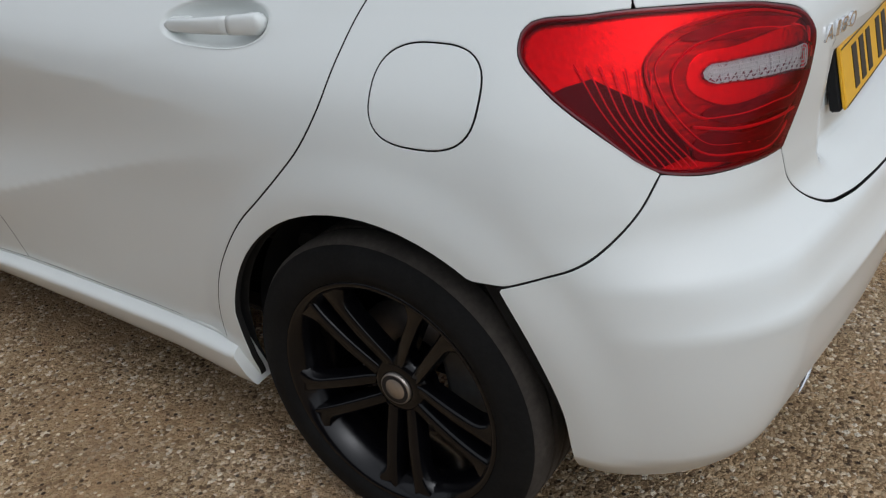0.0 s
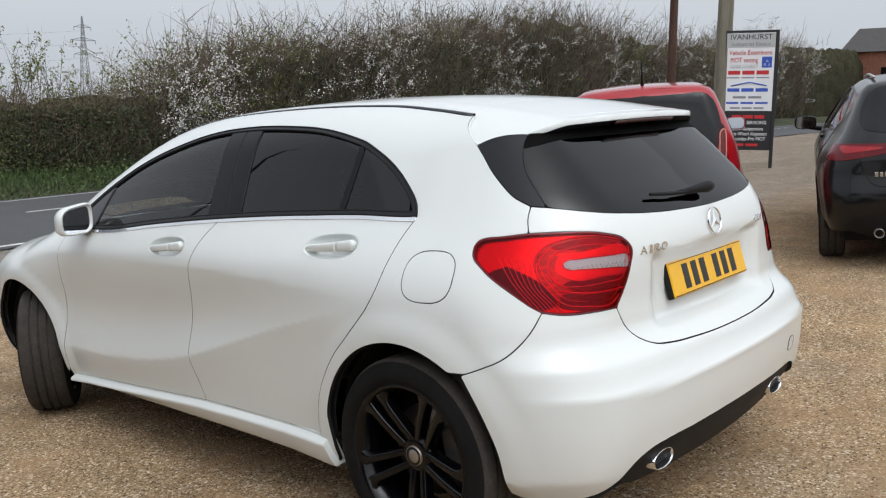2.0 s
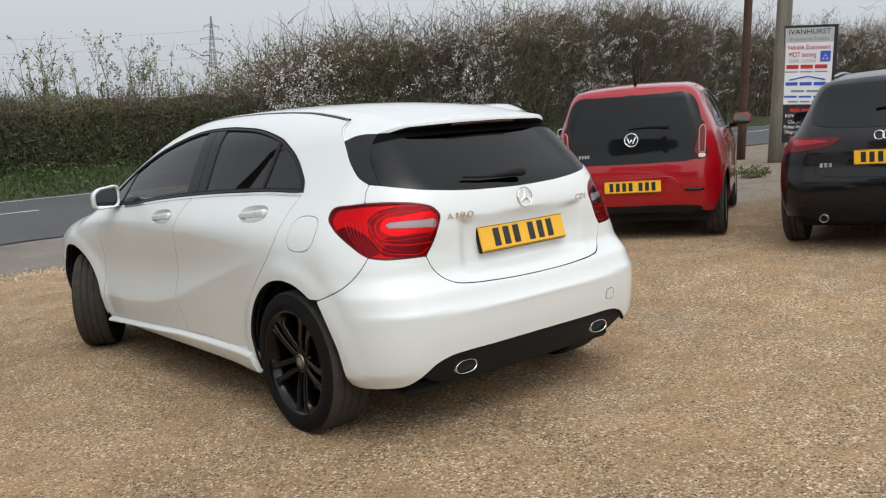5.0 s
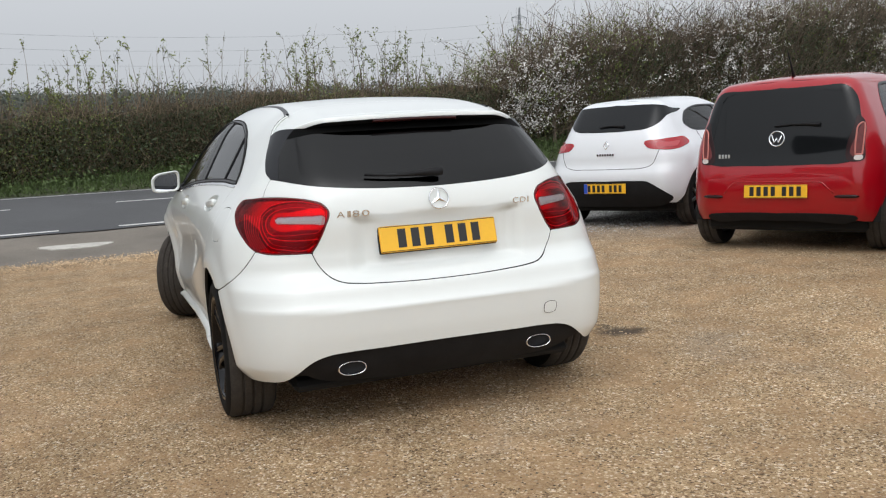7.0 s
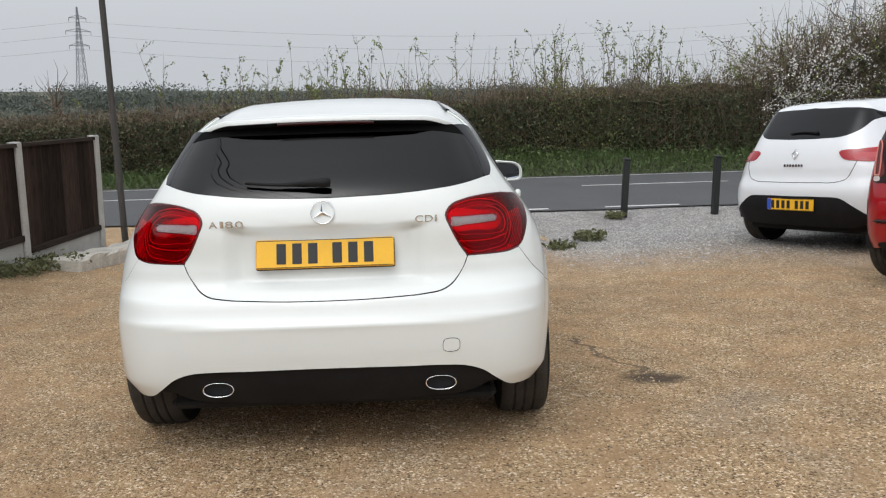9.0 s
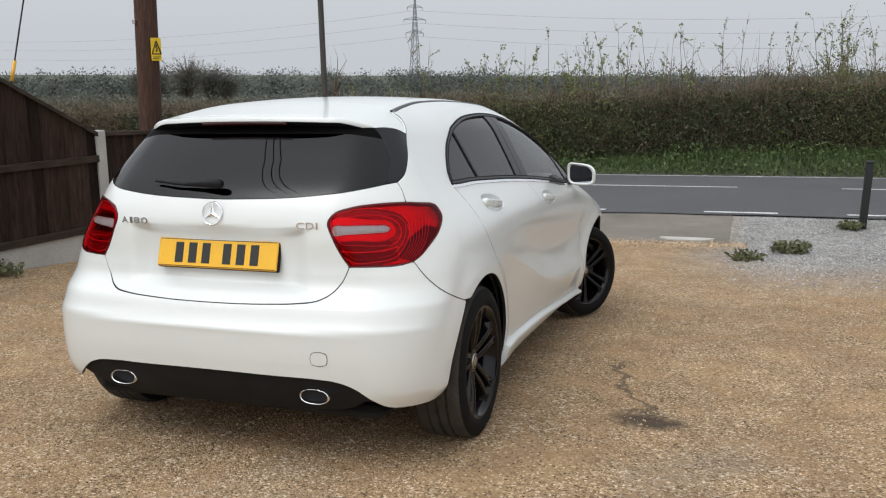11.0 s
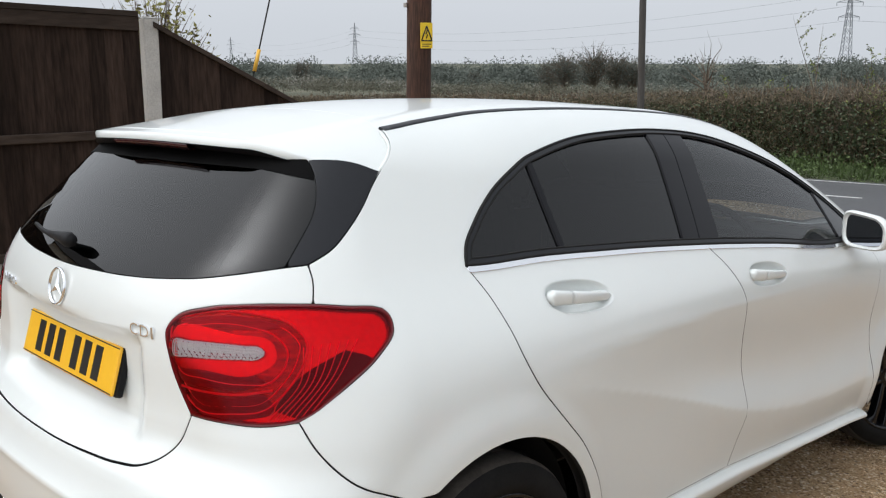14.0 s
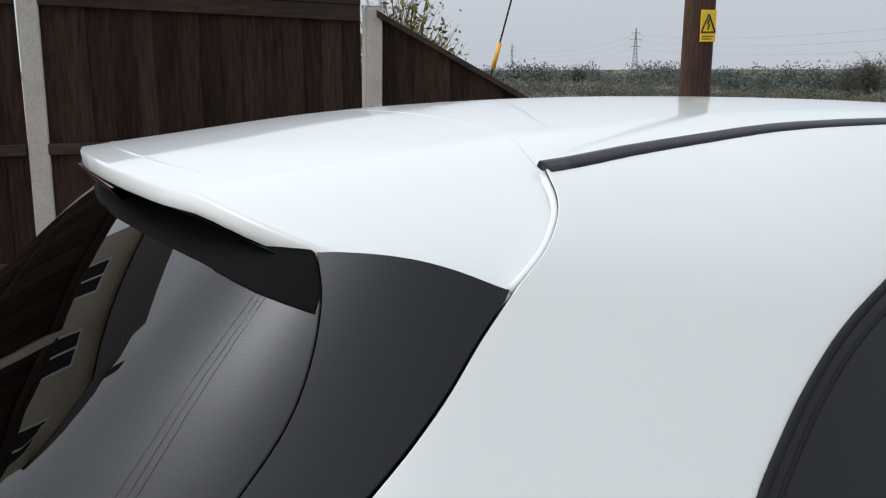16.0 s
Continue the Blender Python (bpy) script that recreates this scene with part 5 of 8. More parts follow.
p_a = pylon(-20.9, 420, 4.75, "grey steel lattice transmission tower in the fields")
p_b = pylon(25.9, 520, 5.0, "grey steel lattice transmission tower beyond the shrubs")
p_c = pylon(-50.8, 800, 2.4, "distant grey steel lattice transmission tower")
p_d = pylon(-58.5, 1200, 1.5, "far grey steel lattice transmission tower")
for (o0, h0), (o1, h1), wires in ((p_a, p_b, True), (p_c, p_a, True), (p_d, p_c, False)):
    for zc, w in ((0.585, 0.10), (0.725, 0.125), (0.855, 0.085)):
        t = np.linspace(0, 1, 40)
        a, b = o0 + [0, 0, h0 * zc], o1 + [0, 0, h1 * zc]
        path = a + (b - a) * t[:, None] - np.array([0, 0, 1.0]) * (9.0 * 4 * t * (1 - t))[:, None]
        tagged(part("power_line", tube(path, 0.045, 4, mat=STEEL)), "thin grey power line strung between the towers", "power line", "power lines")

# low brick building far along the road
BRICK = mat("red_brick_wall", (0.24, 0.10, 0.065), 0.9, grain=0.25, grain_scale=5, stain=0.2, stain_scale=0.5)
ROOF = mat("dark_roof_tiles", (0.055, 0.05, 0.048), 0.8, grain=0.2, stain=0.2)
bd = thing("brick_building", "red brick building with a dark pitched roof beyond the hedge", "building", pose(83, 18.4, -0.3, 0, 0, 0))
part("wall", box("wall", (-5, -6, -1), (5, 6, 6.0), 0.02, BRICK), bd)
bm = bmesh.new()
vs = [bm.verts.new(v) for v in ((-5.4, -6.4, 5.9), (5.4, -6.4, 5.9), (5.4, 6.4, 5.9), (-5.4, 6.4, 5.9), (-0.4, -6.4, 8.2), (-0.4, 6.4, 8.2))]
for f in ((0, 1, 4), (2, 3, 5), (1, 2, 5, 4), (3, 0, 4, 5), (3, 2, 1, 0)):
    bm.faces.new([vs[i] for i in f])
part("roof", bm, bd, "dark tiled roof", ROOF)
part("window", box("window", (-5.04, 1.0, 3.2), (-4.97, 3.0, 4.6), 0.01, BLACK_GLOSS), bd)

# the house behind the yard, which the car's glass mirrors
RENDER_ = mat("cream_rendered_wall", (0.50, 0.47, 0.40), 0.9, grain=0.1, grain_scale=12, stain=0.15, stain_scale=0.8)
FRAME = mat("white_window_frame", (0.75, 0.75, 0.74), 0.5)
house = thing("house", "cream rendered two-storey house with a tiled pitched roof", "house", pose(-25.0, -10.5, 1.0, 0, 0, -70))
part("wall", box("wall", (-5, -3.5, -1.8), (5, 3.5, 6.0), 0.02, RENDER_), house)
bm = bmesh.new()
vs = [bm.verts.new(v) for v in ((-5.4, -3.9, 5.9), (5.4, -3.9, 5.9), (5.4, 3.9, 5.9), (-5.4, 3.9, 5.9), (-5.4, 0, 8.9), (5.4, 0, 8.9))]
for f in ((0, 1, 5, 4), (2, 3, 4, 5), (1, 2, 5), (3, 0, 4), (3, 2, 1, 0)):
    bm.faces.new([vs[i] for i in f])
part("roof", bm, house, "dark tiled roof", ROOF)
for zc in (1.2, 4.3):
    for xc in (-3, 0, 3):
        wn = part("window", box("window", (xc - 0.75, 3.48, zc - 0.6), (xc + 0.75, 3.54, zc + 0.6), 0.01, FRAME), house)
        for s in (-0.35, 0.35):
            part("pane", box("pane", (xc + s - 0.3, 3.53, zc - 0.52), (xc + s + 0.3, 3.55, zc + 0.52), 0, BLACK_GLOSS), wn)
part("chimney", box("chimney", (3, -0.4, 7.8), (3.8, 0.4, 9.8), 0.02, BRICK), house)
# ---- the white hatchback's skin ----
A_LINES = [
    [(-0.70, 0.745, 0.20), (-0.20, 0.840, 0.20), (0.5, 0.845, 0.20), (1.3, 0.845, 0.20), (2.2, 0.845, 0.20), (2.7, 0.84, 0.20), (3.4, 0.74, 0.20)],
    [(-0.70, 0.778, 0.36), (-0.20, 0.868, 0.36), (0.5, 0.868, 0.36), (1.3, 0.862, 0.36), (2.2, 0.868, 0.36), (2.7, 0.88, 0.36), (3.4, 0.80, 0.36)],
    [(-0.70, 0.785, 0.60), (-0.20, 0.882, 0.60), (0.5, 0.872, 0.60), (1.3, 0.868, 0.60), (2.2, 0.878, 0.60), (2.7, 0.89, 0.60), (3.4, 0.82, 0.60)],
    [(-0.70, 0.760, 0.84), (-0.20, 0.840, 0.86), (0.5, 0.868, 0.88), (1.3, 0.882, 0.88), (2.2, 0.888, 0.87), (2.7, 0.885, 0.84), (3.4, 0.80, 0.76)],
    [(-0.70, 0.640, 1.04), (-0.20, 0.705, 1.06), (0.5, 0.772, 1.04), (1.3, 0.825, 1.01), (2.2, 0.82, 0.97), (2.7, 0.78, 0.93), (3.4, 0.70, 0.86)],
    [(-0.70, 0.440, 1.34), (-0.20, 0.512, 1.36), (0.5, 0.574, 1.38), (1.3, 0.594, 1.38), (2.2, 0.55, 1.34), (2.7, 0.50, 1.30), (3.4, 0.44, 1.26)],
]


def a_relief(y, z):
    # two drawn creases with a hollow between them, and a lip round each wheel arch
    up = spl([(-0.3, 0.80), (0.25, 0.806), (0.73, 0.838), (1.12, 0.853), (1.77, 0.862), (2.3, 0.858), (3.2, 0.80)], y)
    low = spl([(-0.1, 0.79), (0.26, 0.75), (0.5, 0.69), (0.77, 0.615), (1.2, 0.49), (1.6, 0.425), (1.9, 0.408), (2.4, 0.40), (3.2, 0.42)], y)
    t = np.clip((z - low) / np.maximum(up - low, 0.02), 0, 1)
    deep = 0.018 * step01(0.15, 1.1, y) * (1 - step01(2.15, 2.5, y))
    tuck = np.clip(low - z, 0, 0.2) * 0.06 * step01(0.25, 0.7, y) * (1 - step01(2.2, 2.5, y))
    d = -deep * 4 * t * (1 - t) - tuck + 0.012 * step01(0.5, 1.1, y) * (1 - step01(2.0, 2.5, y)) * np.exp(-((z - low) / 0.09) ** 2)
    # arch lips
    r1 = np.hypot(y, z - 0.318)
    r2 = np.hypot(y - 2.70, z - 0.318)
    lip = 0.011 * step01(0.475, 0.385, r1) + 0.015 * step01(0.49, 0.405, r2)
    # the bumper's corner tucks in below a crease
    d = d - 0.50 * np.clip(0.312 - z, 0, 0.1) * step01(-0.24, -0.33, y)
    return d + lip * step01(0.22, 0.30, z)


def a_tail_relief(x, z):
    # hollow round the number plate
    d = step01(0.40, 0.31, x) * step01(0.665, 0.70, z) * step01(0.905, 0.885, z)
    return 0.035 * d


A_BODY = Body(
    A_LINES,
    tail=[(0.22, -0.60), (0.30, -0.65), (0.42, -0.685), (0.535, -0.7020), (0.550, -0.7045), (0.557, -0.6985), (0.60, -0.678), (0.635, -0.664), (0.652, -0.645), (0.69, -0.612), (0.75, -0.602), (0.89, -0.605), (0.94, -0.60), (1.01, -0.575), (1.15, -0.455), (1.28, -0.325), (1.38, -0.22)],
    tail_bow=[(0.2, 0.12), (0.6, 0.14), (0.95, 0.17), (1.3, 0.2)],
    top=[(-0.6, 1.272), (-0.38, 1.318), (-0.2, 1.352), (0.0, 1.388), (0.3, 1.423), (0.6, 1.441), (1.0, 1.449), (1.4, 1.436), (1.8, 1.365), (2.1, 1.24), (2.5, 1.03), (2.65, 0.965), (2.8, 0.94), (3.2, 0.86), (3.5, 0.73), (3.6, 0.6)],
    crown=0.10,
    nose=[(0.2, 3.45), (0.4, 3.54), (0.6, 3.56), (0.75, 3.50)], nose_bow=-0.25,
    tail_round=[(0.25, 0.15), (0.5, 0.19), (0.7, 0.22), (0.95, 0.29), (1.1, 0.2), (1.3, 0.12)],
    top_round=0.14, nose_round=0.35, spine=(0.35, 2.5, 0.62), relief=a_relief, tail_relief=a_tail_relief)

# the same skin with the roof drawn on past the tail, for the spoiler
A_ROOF = Body(A_LINES, [(k[0], k[1] - 0.6) for k in A_BODY.tail], A_BODY.tail_bow, A_BODY.top, A_BODY.crown, A_BODY.nose, A_BODY.nose_bow,
              A_BODY.tail_round, 0.14, 0.35, (0.35, 2.5, 0.62), tail_edge=0.14)
# ---- the white hatchback ----
CAR_UP = Matrix(((0.9997, 0.0, -0.0256, 0), (0.0018, 0.9976, 0.0692, 0), (0.0255, -0.0693, 0.9973, 0), (0, 0, 0, 1)))
car = thing("hatchback", "pearl white five-door hatchback with black alloy wheels, parked on gravel", "car", CAR_UP)


def W(pts):
    return A_BODY.wrap(np.array(pts, float))


def WS(pts):
    return A_BODY.wrap(A_BODY.side(pts))


U_MID = A_BODY.y0 - 0.9 * math.pi / 2


def both(half):
    """A flat outline across the tail from its right half, bottom middle to top middle."""
    h = np.array(half)
    m = h[::-1].copy()
    m[:, 0] = 2 * U_MID - m[:, 0]
    return np.vstack([h, m])


LAMP = [(.458, -.565, .935), (.475, -.553, .962), (.53, -.52, .985), (.64, -.427, .999), (.72, -.32, .996), (.765, -.235, .977), (.784, -.238, .948), (.792, -.28, .905), (.782, -.355, .85), (.742, -.44, .787), (.70, -.477, .776), (.62, -.53, .773), (.54, -.558, .772), (.507, -.565, .82), (.475, -.567, .88)]
lamp_o = smooth_path(W(LAMP), 5, sharp=(12,))
LAMP_IN = [LAMP[i] for i in (12, 13, 14, 0, 1, 2)] + [(.60, -.465, .996), (.687, -.369, 1.0)]
GATE_LOW = [(0, -.66, .633), (.14, -.656, .634), (.262, -.646, .638), (.37, -.622, .644), (.43, -.60, .653), (.475, -.575, .677), (.51, -.56, .715), (.54, -.558, .772)]
GATE_WIN = [(.647, -.353, 1.073), (.618, -.393, 1.066), (.56, -.46, 1.052), (.488, -.509, 1.038), (.40, -.535, 1.027), (.273, -.558, 1.017), (.13, -.57, 1.011), (0, -.575, 1.009)]
GATE_EDGE = [(.647, -.353, 1.073), (.655, -.30, 1.10), (.648, -.25, 1.14), (.628, -.193, 1.187), (.609, -.156, 1.221), (.591, -.117, 1.254)]
SEAM = [(.742, -.44, .787), (.775, -.42, .735), (.826, -.373, .676), (.86, -.31, .642), (.878, -.245, .618)]


def arc(yc, zc, r, a0, a1, n=14):
    return [(yc + r * math.cos(radians(a)), zc + r * math.sin(radians(a))) for a in np.linspace(a0, a1, n)]


gate_low = smooth_path(W(GATE_LOW), 5, closed=False)
lamp_in = smooth_path(W(LAMP_IN), 5, closed=False, sharp=(0,))
gate_win = smooth_path(W(GATE_WIN), 5, closed=False)
gate_edge = smooth_path(W(GATE_EDGE), 5, closed=False)
gate_side = smooth_path(W([(.687, -.369, 1.0), (.667, -.356, 1.045), (.647, -.353, 1.073)]), 4, closed=False)
seam = smooth_path(W(SEAM), 5, closed=False)

# tailgate skin, glass, side fillets
gate_half = np.vstack([gate_low, lamp_in[1:], gate_side[1:], gate_win[1:]])
tailgate = part("tailgate", panel(A_BODY, both(gate_half), step=0.016, mat=PAINT_WHITE, deep=BLACK_VOID), car)
GLASS_IN = [(.505, -.253, 1.277), (.538, -.259, 1.247), (.568, -.275, 1.208), (.590, -.297, 1.175), (.608, -.345, 1.118), (.618, -.385, 1.072)]
glass_in = smooth_path(W(GLASS_IN), 5, closed=False)
win_c = gate_win[::-1]
top_c = smooth_path(W([(.505, -.253, 1.277), (.40, -.29, 1.285), (.2, -.32, 1.287), (0, -.33, 1.288)]), 5, closed=False)
k0 = int(np.argmin(np.linalg.norm(win_c - glass_in[-1], axis=1)))
pane_half = np.vstack([win_c[:k0], glass_in[::-1], top_c[1:]])
part("rear_window", panel(A_BODY, both(pane_half), step=0.03, gap=0.001, rim=0.004, mat=GLASS_DARK), tailgate, "dark tinted rear window")
# black band painted over the glass as the spoiler's shadowed reflection
band_low = smooth_path(W([(0, -.36, 1.262), (.2, -.352, 1.260), (.40, -.322, 1.252), (.50, -.292, 1.238), (.545, -.262, 1.230)]), 5, closed=False)
band_half = np.vstack([band_low, W([(.535, -.259, 1.25), (.505, -.253, 1.275)]), top_c[1:]])
part("window_band", panel(A_BODY, both(band_half), step=0.02, gap=0.0, rim=0.002, lift=0.0015, mat=BAND_SHADE), tailgate, "black band standing in for the spoiler's dark reflection in the window")
for mir in (False, True):
    fil = np.vstack([gate_edge, smooth_path(W([(.591, -.117, 1.254), (.55, -.18, 1.268), (.505, -.253, 1.277)]), 4, closed=False)[1:], glass_in[1:], win_c[k0:-1]])
    part("window_fillet", panel(A_BODY, fil, step=0.02, rim=0.006, mat=BLACK_SATIN, mirror=mir), tailgate, "satin black fillet beside the rear window")

# bumper and lower apron
BUM_ARCH = [(.871, -.305, .511), (.860, -.345, .41), (.845, -.362, .30), (.836, -.372, .262)]
BUM_LOW = [(.825, -.40, .247), (.76, -.50, .25), (.69, -.56, .262), (.635, -.60, .30), (.579, -.625, .342), (.52, -.64, .362), (.44, -.65, .370), (.30, -.66, .374), (.15, -.676, .376), (0, -.68, .377)]
bum_arch = smooth_path(W([SEAM[-1]] + BUM_ARCH), 4, closed=False)
bum_low = smooth_path(W(BUM_LOW), 4, closed=False)
lamp_bot = smooth_path(W([LAMP[12], LAMP[11], LAMP[10], LAMP[9]]), 4, closed=False)
bum_half = np.vstack([bum_low[::-1], bum_arch[::-1], seam[::-1][1:], lamp_bot[::-1][1:], gate_low[::-1][1:]])
bumper = part("rear_bumper", panel(A_BODY, both(bum_half), step=0.015, rim=0.018, mat=PAINT_WHITE, deep=BLACK_VOID), car)
DIFF = [(.625, -.605, .295), (.57, -.61, .245), (.40, -.61, .225), (.2, -.62, .222), (0, -.625, .222)]
diff_low = smooth_path(W(DIFF), 4, closed=False)
k1 = int(np.argmin(np.linalg.norm(bum_low - W([(.628, -.60, .304)])[0], axis=1)))
diff_half = np.vstack([diff_low[::-1], bum_low[k1:]])
part("lower_apron", panel(A_BODY, both(diff_half), step=0.025, lift=-0.016, gap=-0.006, rim=0.012, mat=BLACK_TRIM), car, "rough black plastic lower apron")
tow = smooth_path(W([(.442, -.68, .43), (.442, -.68, .468), (.497, -.67, .468), (.497, -.67, .43)]), 6)
part("towing_eye_cover", panel(A_BODY, tow, step=0.008, gap=0.0, lift=0.0018, rim=0.004, mat=PAINT_WHITE), bumper)
part("cover_seam", tube(np.vstack([A_BODY.unwrap(tow), A_BODY.unwrap(tow[:1])]) + [0, -0.0012, 0], 0.0013, 5, mat=BLACK_TRIM), bumper)

# side: holes and pieces
WIN = [(.018, 1.047), (.036, 1.082), (.090, 1.133), (.180, 1.199), (.297, 1.259), (.428, 1.301), (.576, 1.331), (.794, 1.352), (1.023, 1.360), (1.253, 1.350), (1.501, 1.308), (1.764, 1.232), (1.95, 1.145), (2.10, 1.05), (2.13, .972), (1.815, .972), (1.4, 1.005), (.983, 1.031), (.517, 1.047), (.254, 1.051)]
win_o = smooth_path(WS(WIN), 5, sharp=(0, 13, 14))
RDOOR = [(.018, 1.047), (.046, .985), (.063, .92), (.083, .85), (.119, .786), (.173, .725), (.231, .668), (.288, .615), (.336, .555), (.383, .478), (.410, .395), (.416, .312)]
BSHUT = [(.983, 1.025), (1.045, .965), (1.095, .89), (1.118, .83), (1.135, .756), (1.165, .65), (1.182, .581), (1.19, .50), (1.165, .40), (1.141, .309)]
FSHUT = [(2.13, .972), (2.185, .94), (2.21, .87), (2.225, .75), (2.245, .60), (2.262, .50), (2.275, .40), (2.285, .262)]
rdoor = smooth_path(WS(RDOOR), 4, closed=False)
bshut = smooth_path(WS(BSHUT), 4, closed=False)
fshut = smooth_path(WS(FSHUT), 4, closed=False)
low_r = WS([(.416, .312), (.6, .312), (.9, .311), (1.141, .309)])
low_f = WS([(1.141, .309), (1.6, .289), (2.0, .274), (2.285, .262)])
belt = smooth_path(WS([WIN[i] for i in (14, 15, 16, 17, 18, 19, 0)]), 5, closed=False)
kb = int(np.argmin(np.linalg.norm(belt - bshut[0], axis=1)))
rear_door_o = np.vstack([rdoor, low_r[1:-1], bshut[::-1], belt[kb + 1:-1]])
front_door_o = np.vstack([bshut, low_f[1:-1], fshut[::-1], belt[1:kb]])
flap_o = WS([(-.104 + .092 * np.sign(math.cos(w)) * abs(math.cos(w)) ** 0.72, .883 + .072 * np.sign(math.sin(w)) * abs(math.sin(w)) ** 0.72) for w in np.linspace(0, 2 * math.pi, 40, endpoint=False)])

REAR_ARC = arc(0.0, .318, .366, 124, 12, 22)
FRONT_ARC = arc(2.70, .318, .385, 188, -10, 26)
ditch = smooth_path(A_BODY.wrap(np.array([(.497, -.032, 1.348), (.480, .08, 1.364), (.462, .25, 1.383), (.458, .5, 1.398), (.462, .9, 1.405), (.462, 1.3, 1.398), (.452, 1.6, 1.37), (.47, 1.8, 1.32), (.54, 2.0, 1.235), (.60, 2.2, 1.13), (.655, 2.42, 1.0)])), 4, closed=False)
spo_side = smooth_path(W([(.591, -.117, 1.254), (.570, -.072, 1.290), (.541, -.045, 1.319), (.497, -.032, 1.348)]), 4, closed=False)
SILL_LOW = [(.362, .200), (.8, .212), (1.3, .218), (1.8, .224), (2.26, .232)]
rear_arc = WS(REAR_ARC)
front_arc = WS(FRONT_ARC)
lamp_top = smooth_path(W([(.687, -.369, 1.0), (.72, -.32, .996), (.765, -.235, .977), (.784, -.238, .948), (.792, -.28, .905), (.782, -.355, .85), (.742, -.44, .787)]), 5, closed=False)
bonnet_cut = smooth_path(W([(.655, 2.42, 1.0), (.70, 2.55, .965), (.745, 2.8, .93), (.74, 3.1, .875), (.68, 3.35, .80)]), 4, closed=False)
side_o = np.vstack([lamp_top[::-1], gate_side[1:], gate_edge[1:], spo_side[1:], ditch[1:],
                    fshut[0:1] * 0 + W([(.72, 2.30, .985)]), fshut[1:-1], WS([(2.29, .25), SILL_LOW[-1]]), WS(SILL_LOW[::-1])[1:], WS([(.352, .235), (.348, .30)]), rear_arc[::-1], seam[::-1][1:-1]])
wing_o = np.vstack([bonnet_cut, W([(.60, 3.42, .70), (.62, 3.42, .50), (.70, 3.30, .30)]), front_arc[::-1], fshut[::-1][1:-2], W([(.72, 2.30, .985)])])
HANDLES = ((0.338, 0.958), (1.278, 0.925))


def bowl_line(yc, zc, k=1.0):
    """Outline of the hollow behind a door handle (y, z)."""
    out = []
    for w in np.linspace(0, 2 * math.pi, 44, endpoint=False):
        c, q = math.cos(w), math.sin(w)
        out.append((yc + k * 0.122 * math.copysign(abs(c) ** 0.8, c), zc - 0.004 - 0.05 * k * 0.122 * c + k * (0.036 - 0.004 * c) * math.copysign(abs(q) ** 0.9, q)))
    return out


def handle_bowl(yc, zc, mir):
    rings = []
    for k, deep_ in ((1.05, 0.0009), (1.0, 0.0005), (0.955, -0.004), (0.87, -0.013), (0.72, -0.021), (0.45, -0.025), (0.05, -0.026)):
        p = A_BODY.side(bowl_line(yc, zc, k))
        rings.append(p + A_BODY.normal(p) * deep_)
    rings = np.array(rings) * ([-1, 1, 1] if mir else [1, 1, 1])
    return loft(rings[:, ::-1] if mir else rings, "handle_bowl", PAINT_WHITE, caps=False)


def sill_cover(mir):
    """The moulded cover below the doors, its rear end cut at a slant before the wheel."""
    rings = []
    for y in (0.352, 0.40, 0.6, 0.9, 1.2, 1.5, 1.8, 2.1, 2.272):
        zt = float(np.interp(y, (.398, 1.141, 1.6, 2.0, 2.285), (.310, .307, .287, .272, .260)))
        zl = float(np.interp(y, (.362, .8, 1.3, 1.8, 2.26), (.212, .222, .227, .232, .238)))
        x0 = float(A_BODY.side([(max(y, 0.42), zt)])[0][0])
        ring = []
        for dx, z in ((-0.03, zt - 0.003), (0.002, zt - 0.004), (0.018, zt - 0.012), (0.024, zt - 0.017), (0.026, zt - 0.022), (0.025, zt - 0.028), (0.014, zl + 0.3 * (zt - zl)), (0.004, zl + 0.008), (-0.002, zl), (-0.05, zl + 0.004)):
            yy = y + 0.030 * (z - zl) / (zt - zl) if y < 0.36 else y
            ring.append((x0 + dx, yy, z))
        rings.append(ring)
    me = loft(np.array(rings) * ([-1, 1, 1] if mir else [1, 1, 1]), "sill_cover", PAINT_WHITE)
    me.set_sharp_from_angle(angle=radians(32))
    return me


